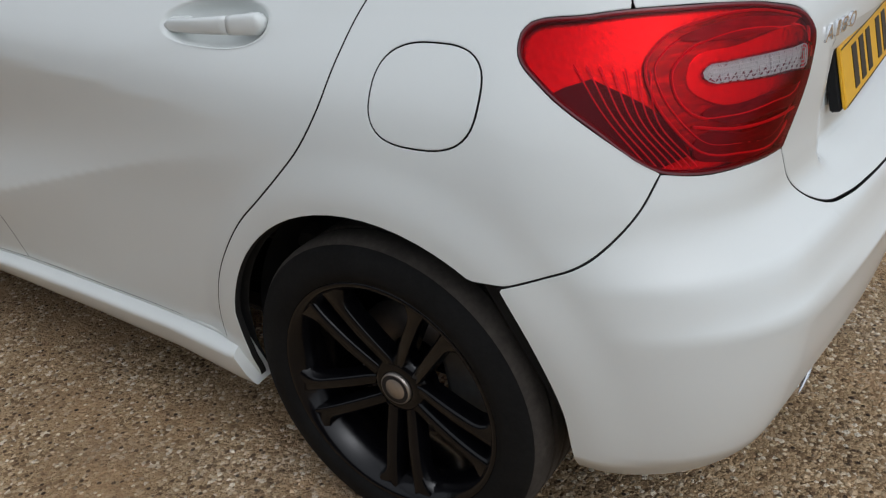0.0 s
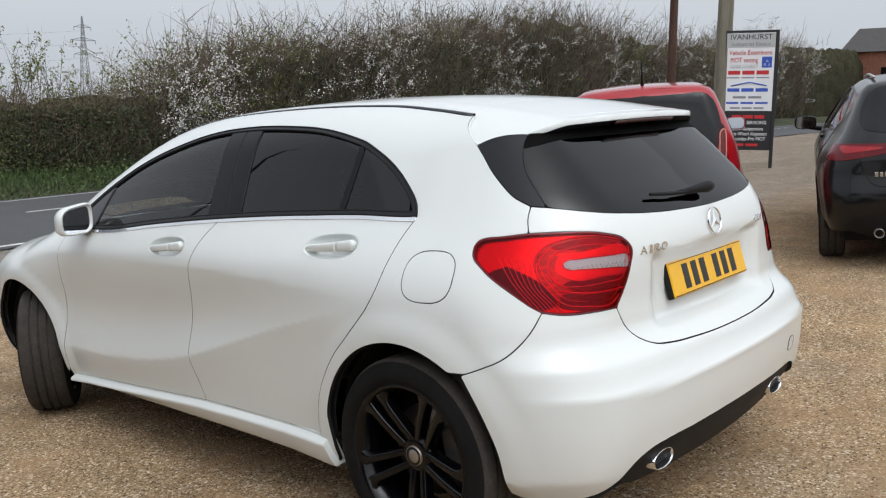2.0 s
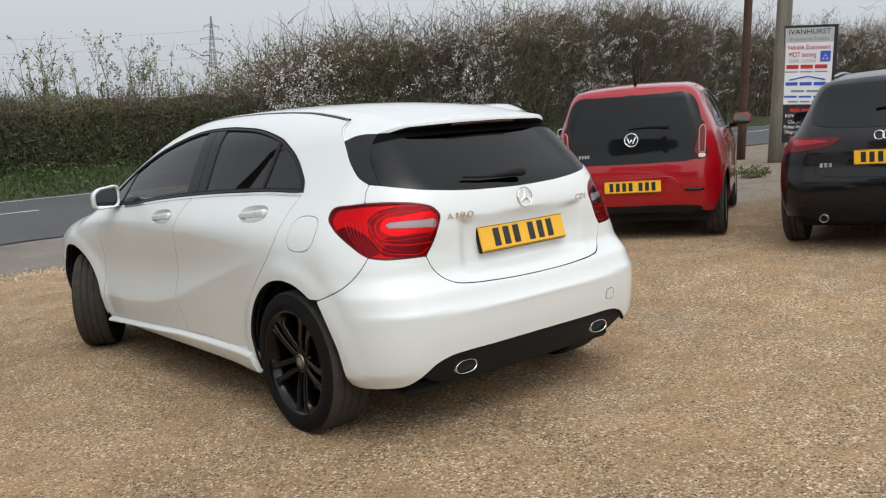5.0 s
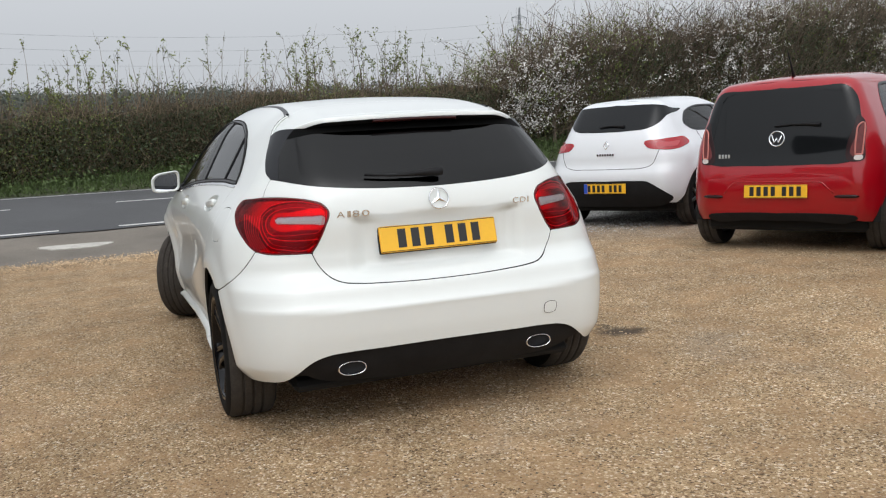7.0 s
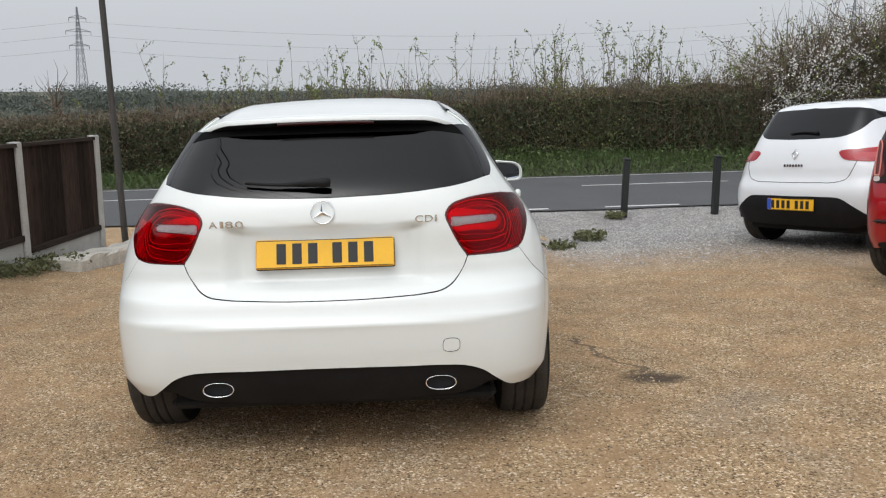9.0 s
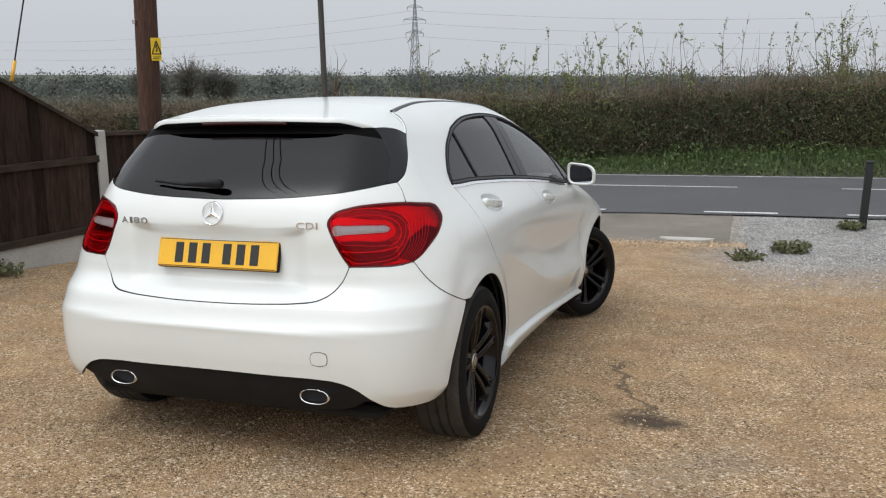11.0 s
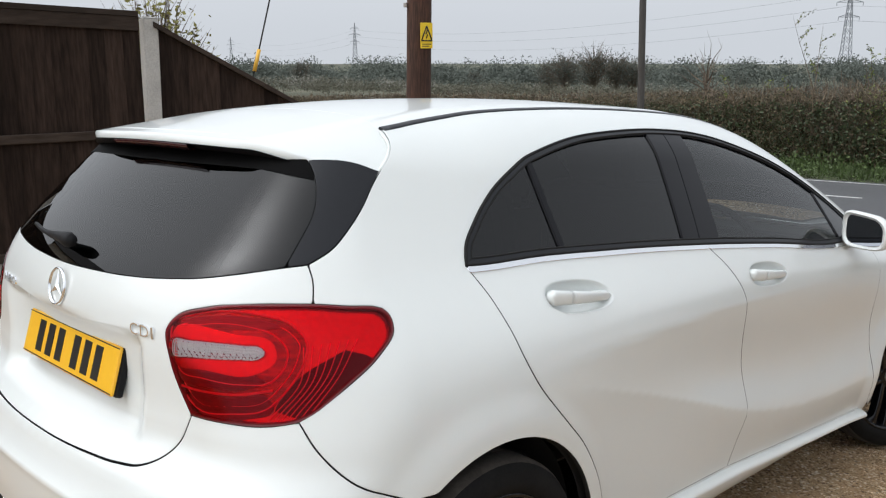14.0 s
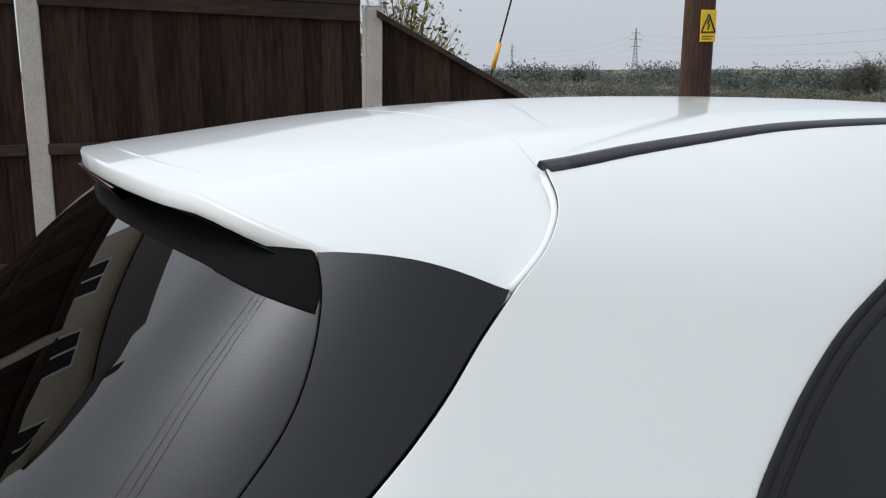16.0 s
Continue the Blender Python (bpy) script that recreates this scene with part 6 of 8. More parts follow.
for mir in (False, True):
    nm = [win_o, rear_door_o, front_door_o] + ([flap_o] if mir else [])
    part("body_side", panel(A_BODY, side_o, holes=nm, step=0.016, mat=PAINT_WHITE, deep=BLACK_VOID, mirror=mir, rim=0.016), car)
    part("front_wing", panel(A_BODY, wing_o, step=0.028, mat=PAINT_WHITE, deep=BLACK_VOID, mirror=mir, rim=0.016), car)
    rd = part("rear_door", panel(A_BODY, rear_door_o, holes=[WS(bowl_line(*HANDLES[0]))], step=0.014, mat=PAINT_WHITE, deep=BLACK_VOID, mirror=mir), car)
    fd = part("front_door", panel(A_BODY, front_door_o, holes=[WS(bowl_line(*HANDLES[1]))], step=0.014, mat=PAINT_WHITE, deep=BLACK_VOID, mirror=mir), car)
    for own, at in ((rd, HANDLES[0]), (fd, HANDLES[1])):
        part("handle_bowl", handle_bowl(*at, mir), own)
    part("sill_cover", sill_cover(mir), car, "white sill cover under the doors")
    if mir:
        part("fuel_flap", panel(A_BODY, flap_o, step=0.012, mat=PAINT_WHITE, deep=BLACK_VOID, mirror=True), car)
    # dark tubes sunk in the shut gaps stand in for their shade
    for line, own in ((rdoor, rd), (bshut, fd), (fshut, fd), (seam, car)):
        p = A_BODY.unwrap(line)
        p = p - A_BODY.normal(p) * 0.0036
        if mir:
            p = p * [-1, 1, 1]
        part("rubber_seal", tube(p, 0.0022 if line is seam else 0.0034, 6, mat=BLACK_VOID), own)
    p = A_BODY.unwrap(spo_side)
    p = (p - A_BODY.normal(p) * 0.0085) * ([-1, 1, 1] if mir else [1, 1, 1])
    part("joint_filler", tube(p, 0.0045, 8, mat=PAINT_WHITE), car)
    p = A_BODY.unwrap(np.vstack([low_r, low_f[1:]]))
    p = (p - A_BODY.normal(p) * 0.0075) * ([-1, 1, 1] if mir else [1, 1, 1])
    part("sill_joint", tube(p, 0.0042, 8, mat=PAINT_WHITE), car)
    # window trim, panes, chrome
    inner = shrink(resample(win_o, 0.02), 0.016)
    part("window_trim", panel(A_BODY, shrink(resample(win_o, 0.02), -0.001), holes=[inner], step=0.016, gap=0, lift=0.003, rim=0.02, mat=BLACK_SATIN, mirror=mir), car, "black window surround")
    for loop, rad_ in ((resample(win_o, 0.02), 0.0045), (inner, 0.003)):
        p = A_BODY.unwrap(loop)
        p = (p + A_BODY.normal(p) * 0.002) * ([-1, 1, 1] if mir else [1, 1, 1])
        part("window_seal", tube(p, rad_, 6, mat=BLACK_VOID, closed=True), car)
    yz = A_BODY.unwrap(inner)[:, 1:]

    def slot(a0, a1, b0, b1):
        """A piece of window between two slanted lines (low and high y of each)."""
        p = yz.copy()
        for c0, c1, s in ((a0, a1, 1.0), (b0, b1, -1.0)):
            f = s * (p[:, 0] - c0 - (p[:, 1] - 1.04) / 0.30 * (c1 - c0))
            out = []
            for i in range(len(p)):
                j = (i + 1) % len(p)
                if f[i] >= 0:
                    out.append(p[i])
                if f[i] * f[j] < 0:
                    out.append(p[i] + (p[j] - p[i]) * f[i] / (f[i] - f[j]))
            p = np.array(out)
        keep = [i for i in range(len(p)) if np.linalg.norm(p[i] - p[i - 1]) > 1e-4]
        return WS(p[keep])
    part("quarter_pane", panel(A_BODY, slot(-9, -9, .346, .348), step=0.03, gap=0.0005, rim=0.004, lift=-0.004, mat=GLASS_DARK, mirror=mir), rd)
    part("pane_divider", panel(A_BODY, slot(.344, .346, .362, .364), step=0.02, gap=0, rim=0.012, lift=0.002, mat=PILLAR_BLACK, mirror=mir), rd)
    part("rear_door_pane", panel(A_BODY, slot(.364, .366, .872, .950), step=0.03, gap=0.0005, rim=0.004, lift=-0.004, mat=GLASS_DARK, mirror=mir), rd)
    part("rear_pillar_trim", panel(A_BODY, slot(.870, .948, .950, 1.040), step=0.02, gap=0, rim=0.012, lift=0.0015, mat=PILLAR_BLACK, mirror=mir), rd)
    part("front_pillar_trim", panel(A_BODY, slot(.956, 1.046, 1.060, 1.140), step=0.02, gap=0, rim=0.012, lift=0.0015, mat=PILLAR_BLACK, mirror=mir), fd)
    part("front_door_pane", panel(A_BODY, slot(1.064, 1.144, 1.92, 1.88), step=0.03, gap=0.0005, rim=0.004, lift=-0.004, mat=GLASS_TINT, mirror=mir), fd)
    part("mirror_base_trim", panel(A_BODY, slot(1.925, 1.885, 9, 9), step=0.03, gap=0, rim=0.01, lift=0.001, mat=BLACK_GLOSS, mirror=mir), fd)
    bz = A_BODY.unwrap(belt)[:, 1:]
    for nm_, sel, par in (("belt_strip", bz[:, 0] <= .985, rd), ("belt_strip", (bz[:, 0] >= .98) & (bz[:, 0] < 2.02), fd)):
        q = bz[sel]
        strip = np.vstack([q + [0, -0.001], (q + [0, -0.014])[::-1]])
        part(nm_, panel(A_BODY, WS(strip), step=0.02, gap=0, rim=0.004, lift=0.0035, mat=CHROME, mirror=mir), par, "polished metal belt strip")

# black shell added behind the panels to darken their gaps, open at the windows
shell_half = np.vstack([W([(0, -.6, .26)]), W([(.5, -.6, .26), (.72, -.5, .27), (.85, -.37, .30)]), rear_arc[::-1][::-1], WS([(.37, .22), (1.3, .23), (2.27, .25)]), front_arc, W([(.6, 3.4, .4), (.6, 3.4, .72)]), bonnet_cut[::-1], ditch[::-1][1:], W([(.5, -.1, 1.33), (.3, -.26, 1.335), (0, -.27, 1.34)])])
for mir in (False, True):
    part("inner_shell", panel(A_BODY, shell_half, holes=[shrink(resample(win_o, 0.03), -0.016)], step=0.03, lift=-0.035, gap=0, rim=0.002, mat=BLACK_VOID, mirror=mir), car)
# ---- hatchback: roof, spoiler, bonnet ----
TRAIL = [(.588, -.114), (.565, -.165), (.525, -.235), (.46, -.298), (.36, -.338), (.25, -.358), (.12, -.370), (0, -.374)]
SEAM_TOP = [(0, .012), (.2, .006), (.36, -.008), (.46, -.024), (.502, -.028), (.551, -.038), (.579, -.068), (.593, -.112)]


def both_xy(half):
    h = np.array(half, float)
    m = h[::-1].copy()
    m[:, 0] *= -1
    return np.vstack([h, m[1:-1]]) if abs(h[0, 0]) < 1e-9 and abs(h[-1, 0]) < 1e-9 else np.vstack([h, m])


spo_half = np.vstack([smooth_path(SEAM_TOP, 4, closed=False), smooth_path(TRAIL, 4, closed=False)[1:]])
spoiler = part("roof_spoiler", panel(A_ROOF, both_xy(spo_half), step=0.014, flat="top", mat=PAINT_WHITE, rim=0.02, roll=0.004, gap=0.001), tailgate)
# its underside runs from the trailing edge in to the glass
tr = smooth_path(TRAIL, 6, closed=False)
tr = np.vstack([tr, (tr * [-1, 1])[::-1][1:]])
edge = A_ROOF.untop(tr) - np.array([0, 0, 0.019])
inn = tr.copy()
inn[:, 1] += 0.085 * np.cos(np.clip(tr[:, 0] / 0.6, -1, 1) * math.pi / 2) + 0.004
inn[:, 0] *= 0.985
gx = np.clip(inn[:, 0], -.52, .52)
on_glass = A_BODY.back(np.stack([np.abs(gx), 1.283 - .012 * (gx / .5) ** 2], 1))
on_glass[:, 0] = gx
blend = np.clip((.58 - np.abs(tr[:, 0])) / .08, 0, 1)[:, None]
deep = (edge + [0, .004, -.004]) * (1 - blend) + (on_glass + [0, .004, 0]) * blend
n_ = len(tr)
# black put on the underside in place of its shade
part("spoiler_underside", mesh_from("spoiler_underside", np.vstack([edge, deep]), [(i, i + 1, n_ + i + 1, n_ + i) for i in range(n_ - 1)], mat=BLACK_TRIM), spoiler, "underside of the spoiler, blackened for its shade")
bl = [(x, A_ROOF.untop(np.array([(x, -.374 + 0.12 * x * x)]))[0]) for x in np.linspace(-.19, .19, 13)]
vs, fs = [], []
for i, (x, p) in enumerate(bl):
    vs += [(x, p[1] + 0.006, p[2] - 0.0205), (x, p[1] - 0.001, p[2] - 0.021), (x, p[1] + 0.012, p[2] - 0.034), (x, p[1] + 0.03, p[2] - 0.030)]
    if i:
        a, b = 4 * (i - 1), 4 * i
        fs += [(a + j, a + (j + 1) % 4, b + (j + 1) % 4, b + j) for j in range(4)]
part("high_brake_light", mesh_from("high_brake_light", vs, fs, mat=mat("dark_red_plastic", (0.035, 0.004, 0.005), 0.25, coat=0.2)), spoiler, "dark red third brake light")
# a raised fold along the spoiler
fold = A_ROOF.untop(np.array([(x, -.335 + 0.30 * x * x) for x in np.linspace(-.40, .40, 40)]))
part("spoiler_fold", tube(fold + [0, 0, -0.0006], 0.0002 + 0.0020 * np.sin(np.linspace(0, math.pi, 40)) ** 0.5, 6, mat=PAINT_WHITE), spoiler)

ditch_xy = A_BODY.unwrap(ditch)[:, :2]
roof_half = np.vstack([smooth_path(SEAM_TOP[:5], 4, closed=False)[::1], ditch_xy[1:][ditch_xy[1:, 1] < 1.66] - [0.0, 0], [(.33, 1.70), (.2, 1.745), (0, 1.765)]])
part("roof", panel(A_ROOF, both_xy(roof_half), step=0.035, flat="top", mat=PAINT_WHITE, deep=BLACK_VOID), car)
screen_half = np.vstack([[(0, 1.775), (.2, 1.755), (.33, 1.71)], ditch_xy[(ditch_xy[:, 1] > 1.66) & (ditch_xy[:, 1] < 2.40)] * [0.985, 1], [(.62, 2.44), (.4, 2.60), (0, 2.68)]])
part("windscreen", panel(A_ROOF, both_xy(screen_half), step=0.05, flat="top", gap=0.001, rim=0.005, lift=-0.003, mat=GLASS_TINT), car)
bon_xy = A_BODY.unwrap(bonnet_cut)[:, :2]
bonnet_half = np.vstack([[(0, 2.72), (.4, 2.64), (.62, 2.49)], bon_xy[2:], [(.5, 3.46), (0, 3.53)]])
part("bonnet", panel(A_BODY, both_xy(bonnet_half), step=0.05, flat="top", mat=PAINT_WHITE, deep=BLACK_VOID), car)
front_half = W([(0, 3.5, .25), (.5, 3.4, .25), (.75, 3.25, .27), (.70, 3.30, .33), (.62, 3.42, .52), (.60, 3.42, .70), (.3, 3.48, .71), (0, 3.5, .72)])
front_far = front_half[::-1].copy()
front_far[:, 0] = 2 * (A_BODY.y1 + 0.9 * math.pi / 2) - front_far[:, 0]
part("front_bumper", panel(A_BODY, np.vstack([front_half[1:-1], front_far[1:-1]]), step=0.05, mat=PAINT_WHITE, deep=BLACK_VOID), car)


def roof_strip(mir):
    p = A_BODY.unwrap(ditch)
    p = p[(p[:, 1] > -0.04) & (p[:, 1] < 1.72)]
    nrm = A_BODY.normal(p)
    across = np.cross(np.gradient(p, axis=0), nrm)
    across /= np.linalg.norm(across, axis=1)[:, None]
    prof = [(-.011, -.006), (-.0095, .0008), (-.004, .0022), (.004, .0022), (.0095, .0008), (.011, -.006)]
    vs = np.concatenate([[q + across[i] * a + nrm[i] * h for a, h in prof] for i, q in enumerate(p)])
    k = len(prof)
    fs = [(i * k + j, i * k + j + 1, (i + 1) * k + j + 1, (i + 1) * k + j) for i in range(len(p) - 1) for j in range(k - 1)] + [tuple(range(k)), tuple((len(p) - 1) * k + j for j in range(k))[::-1]]
    if mir:
        vs = vs * [-1, 1, 1]
    return mesh_from("roof_strip", vs, fs, mat=BLACK_SATIN)


for mir in (False, True):
    part("roof_strip", roof_strip(mir), car, "black roof channel strip")


# ---- tail lamps ----
def lamp_parts(mir):
    lamp = part("tail_lamp", panel(A_BODY, shrink(resample(lamp_o, 0.012), 0.004), holes=[W_REV], step=0.014, gap=0, rim=0.010, lift=0.003, mat=LENS_RED, mirror=mir), car, "red tail lamp with clear reversing window")
    part("reversing_window", panel(A_BODY, W_REV, step=0.012, gap=0.0, rim=0.006, lift=0.003, mat=GLASS_CLEAR, mirror=mir), lamp)
    part("lamp_rim", panel(A_BODY, lamp_o, holes=[shrink(resample(lamp_o, 0.012), 0.006)], step=0.012, gap=0.001, rim=0.012, lift=0.001, mat=mat_rim, mirror=mir), lamp)
    part("reflector_base", panel(A_BODY, lamp_o, step=0.03, gap=0.004, rim=0.002, lift=-0.012, mat=LAMP_BASE, mirror=mir), lamp)
    ring_o = smooth_path(W([(.468, -.558, .947), (.517, -.532, .972), (.63, -.451, .979), (.680, -.413, .962), (.709, -.40, .931), (.718, -.416, .887), (.711, -.447, .843), (.688, -.48, .806), (.635, -.521, .792), (.55, -.556, .79), (.50, -.564, .83), (.475, -.566, .90)]), 5)
    ring_i = smooth_path(W([(.478, -.56, .935), (.53, -.53, .952), (.62, -.47, .955), (.665, -.44, .94), (.688, -.43, .915), (.694, -.44, .885), (.685, -.465, .858), (.64, -.50, .848), (.56, -.54, .85), (.505, -.562, .857), (.485, -.565, .90)]), 5)
    part("lamp_bowl", panel(A_BODY, ring_o, step=0.012, gap=0, rim=0.012, lift=-0.008, mat=LAMP_MID, mirror=mir), lamp)

    def on_lamp(pts, deep_, n=8):
        p = A_BODY.unwrap(smooth_path(W(pts), n, closed=False))
        return (p - A_BODY.normal(p) * deep_) * ([-1, 1, 1] if mir else [1, 1, 1])
    # bright edges of the bowl, one inside the other
    for edge_, rad_ in ((ring_o, 0.0022), (shrink(ring_o, 0.012), 0.0012), (ring_i, 0.0020)):
        p = A_BODY.unwrap(edge_)
        p = (p - A_BODY.normal(p) * 0.006) * ([-1, 1, 1] if mir else [1, 1, 1])
        part("bowl_edge", tube(p, rad_, 6, mat=LAMP_RIB, closed=True), lamp)
    mid_o = smooth_path(W([(.476, -.563, .932), (.60, -.49, .938), (.672, -.455, .928), (.684, -.456, .900), (.660, -.478, .872), (.56, -.54, .868), (.49, -.565, .870)]), 5)
    part("reversing_frame", panel(A_BODY, mid_o, holes=[W_REV], step=0.012, gap=0, rim=0.010, lift=-0.004, mat=LAMP_BASE, mirror=mir), lamp)
    low_band = smooth_path(W([(.495, -.565, .864), (.56, -.54, .862), (.65, -.485, .866), (.672, -.47, .856), (.64, -.50, .838), (.56, -.545, .836), (.51, -.562, .838)]), 5)
    part("dark_band", panel(A_BODY, low_band, step=0.012, gap=0, rim=0.004, lift=-0.0045, mat=LAMP_DARK, mirror=mir), lamp)
    top_band = smooth_path(W([(.49, -.553, .958), (.53, -.53, .968), (.62, -.463, .972), (.665, -.43, .958), (.64, -.45, .952), (.56, -.51, .950)]), 5)
    part("dark_band", panel(A_BODY, top_band, step=0.012, gap=0, rim=0.004, lift=-0.0045, mat=LAMP_DUSK, mirror=mir), lamp)
    foot = smooth_path(W([(.53, -.556, .813), (.62, -.525, .818), (.69, -.47, .822), (.70, -.474, .806), (.66, -.505, .786), (.56, -.553, .782)]), 4)
    part("dark_band", panel(A_BODY, foot, step=0.012, gap=0, rim=0.004, lift=-0.005, mat=LAMP_DARK, mirror=mir), lamp)
    part("light_line", tube(on_lamp([(.505, -.562, .827), (.56, -.545, .825), (.64, -.50, .829), (.69, -.465, .842)], 0.004), 0.0024, 6, mat=LAMP_RIB), lamp)
    part("reversing_reflector", panel(A_BODY, W_REV, step=0.006, gap=-0.002, rim=0.002, lift=-0.008, mat=REV_MAT, mirror=mir), lamp)
    for k in range(3):
        p = A_BODY.unwrap(shrink(W_REV, 0.003 + 0.0045 * k))
        p = (p - A_BODY.normal(p) * 0.004) * ([-1, 1, 1] if mir else [1, 1, 1])
        part("lens_flute", tube(p, 0.0010, 5, mat=REV_MAT, closed=True), lamp)
    for k, x in enumerate((.498, .512, .526, .540, .556, .580, .606, .630)):
        ys = float(np.interp(x, (.476, .57, .648), (-.563, -.522, -.468)))
        part("lens_flute", tube(on_lamp([(x, ys, .891), (x, ys, .904), (x, ys, .917)], 0.005, 2), 0.0022 if x == .556 else 0.0011, 5, mat=REV_MAT), lamp)
    # dark wedge: the ground this reflector would mirror, put in as colour
    wedge = smooth_path(W([(.752, -.335, .915), (.722, -.43, .865), (.702, -.473, .806), (.745, -.435, .792), (.782, -.355, .853), (.786, -.29, .897)]), 4, sharp=(0, 2, 3))
    part("lower_reflector", panel(A_BODY, wedge, step=0.02, gap=0, rim=0.004, lift=-0.008, mat=LAMP_MIRROR_DARK, mirror=mir), lamp)
    for k in range(7):
        f = k / 6
        a, b, c = np.array((.757 - .055 * f, -.31 - .09 * f, .935 - .015 * f)), np.array((.768 - .045 * f, -.36 - .06 * f, .875 - .01 * f)), np.array((.755 - .06 * f, -.43 - .045 * f, .797 - .01 * f))
        uv = smooth_path(W([a, b, c]), 10, closed=False)
        p = A_BODY.unwrap(uv)
        p = p - A_BODY.normal(p) * 0.005
        if mir:
            p = p * [-1, 1, 1]
        part("lamp_rib", tube(p, 0.0013, 5, mat=LAMP_RIB), lamp)


W_REV = smooth_path(W([(.477, -.563, .917), (.52, -.54, .9195), (.57, -.515, .921), (.62, -.485, .921), (.652, -.463, .918), (.661, -.460, .908), (.655, -.468, .897), (.62, -.492, .891), (.57, -.525, .888), (.52, -.55, .886), (.48, -.566, .885)]), 4)
mat_rim = mat("lamp_dark_edge", (0.11, 0.006, 0.012), 0.25, coat=0.6)
REV_MAT = mat("fluted_reflector", (0.92, 0.90, 0.90), 0.25, metal=0.25, grain=0.18, grain_scale=160, bump=0.002, bump_scale=200, stretch=(3, 1, 1))
for mir in (False, True):
    lamp_parts(mir)


# ---- wheels ----
def tyre_mesh(w=0.215, r=0.316, rim_r=0.233, ribs=4):
    h = w / 2
    prof = [(-h * 0.86, rim_r - 0.005), (-h * 0.975, rim_r + 0.005), (-h * 1.02, rim_r + 0.022), (-h * 1.015, r - 0.050), (-h * 0.965, r - 0.027), (-h * 0.885, r - 0.012), (-h * 0.76, r - 0.004)]
    xs = np.linspace(-h * 0.76, h * 0.76, ribs * 4 + 1)
    for i, x in enumerate(xs[1:-1], 1):
        groove = i % 4 == 0
        if groove:
            prof += [(x - 0.005, r - 0.002), (x - 0.0045, r - 0.010), (x + 0.0045, r - 0.010), (x + 0.005, r - 0.002)]
        else:
            prof.append((x, r - 0.002 * abs(x / h) - 0.001))
    prof += [(-a, b) for a, b in prof[:7]][::-1]
    me = lathe(prof, 72, "x", "tyre", RUBBER)
    me.materials.append(TREAD)
    for p in me.polygons:
        c = p.center
        if math.hypot(c[1], c[2]) > r - 0.022 and abs(c[0]) < h * 0.90:
            p.material_index = 1
    return me


def rim_meshes(r=0.233):
    """Outer side towards +x."""
    barrel = lathe([(-0.09, r - 0.01), (-0.085, r - 0.02), (0.02, r - 0.035), (0.080, r - 0.024), (0.094, r - 0.012), (0.102, r - 0.007), (0.104, r - 0.001), (0.101, r + 0.004), (0.085, r + 0.004)], 72, "x", "rim_barrel", RIM_BLACK)
    hub = lathe([(0.02, 0.066), (0.050, 0.064), (0.061, 0.052), (0.066, 0.036), (0.062, 0.032)], 40, "x", "wheel_hub", RIM_BLACK)
    cap = lathe([(0.062, 0.0325), (0.0695, 0.032), (0.0705, 0.0295), (0.070, 0.021), (0.0712, 0.020), (0.0715, 0.0)], 40, "x", "hub_cap", CAP_MAT)
    cap.materials.append(BLACK_SATIN)
    for p in cap.polygons:
        if 0.0212 < math.hypot(p.center[1], p.center[2]) < 0.0290:
            p.material_index = 1
    bm = bmesh.new()
    # a twin-spoke pair: two bars that leave the hub together and spread to the rim
    secs = []
    for s in (-1, 1):
        rows = []
        for t in np.linspace(0, 1, 16):
            rad = 0.050 + t * (r - 0.008 - 0.050)
            off = 0.0205 + 0.0135 * t
            ang = s * math.asin(off / rad) if rad > off else 0
            top = 0.064 + 0.030 * t + 0.005 * math.sin(t * math.pi)
            foot = max(0, (t - 0.72) / 0.28) ** 2
            c = np.array([0, math.sin(ang) * rad, math.cos(ang) * rad])
            side = np.array([0, math.cos(ang), -math.sin(ang)])
            row = []
            for a, h in ((-1.2, -0.038), (-1, -0.007), (-0.62, 0.0), (0.1, -0.003), (0.62, 0.0), (1, -0.007), (1.2, -0.038)):
                wid = 0.0125 + (0.034 * foot if a * s > 0 else 0.004 * foot)
                p = c + side * a * wid
                p *= min(1.0, rad / max(1e-6, np.linalg.norm(p)) * 1.0)
                row.append(bm.verts.new(p + np.array([top + h, 0, 0])))
            rows.append(row)
        for a, b in zip(rows, rows[1:]):
            for j in range(6):
                bm.faces.new((a[j], a[j + 1], b[j + 1], b[j]))
    bmesh.ops.recalc_face_normals(bm, faces=bm.faces)
    for f in bm.faces:
        f.smooth = True
    sp = bpy.data.meshes.new("twin_spoke")
    bm.to_mesh(sp)
    bm.free()
    sp.materials.append(RIM_BLACK)
    return barrel, hub, cap, sp


CAP_MAT = mat("silver_hub_cap", (0.42, 0.38, 0.34), 0.35, metal=0.8, stain=0.2, stain_scale=40)
TYRE, (BARREL, HUB, CAP, SPOKE) = tyre_mesh(), rim_meshes()
BRAKE = lathe([(0.0, 0.07), (0.0, 0.145), (-0.022, 0.145), (-0.022, 0.07)], 48, "x", "brake_disc", DISC)
CALIPER = box("brake_caliper", (-0.05, 0.075, -0.075), (0.02, 0.155, 0.075), 0.012, mat("grey_caliper", (0.10, 0.10, 0.10), 0.5, metal=0.4, stain=0.3, stain_scale=20), seg=2)
BOLT = lathe([(0.045, 0.009), (0.058, 0.009), (0.060, 0.006), (0.060, 0.0)], 6, "x", "wheel_bolt", RIM_BLACK)


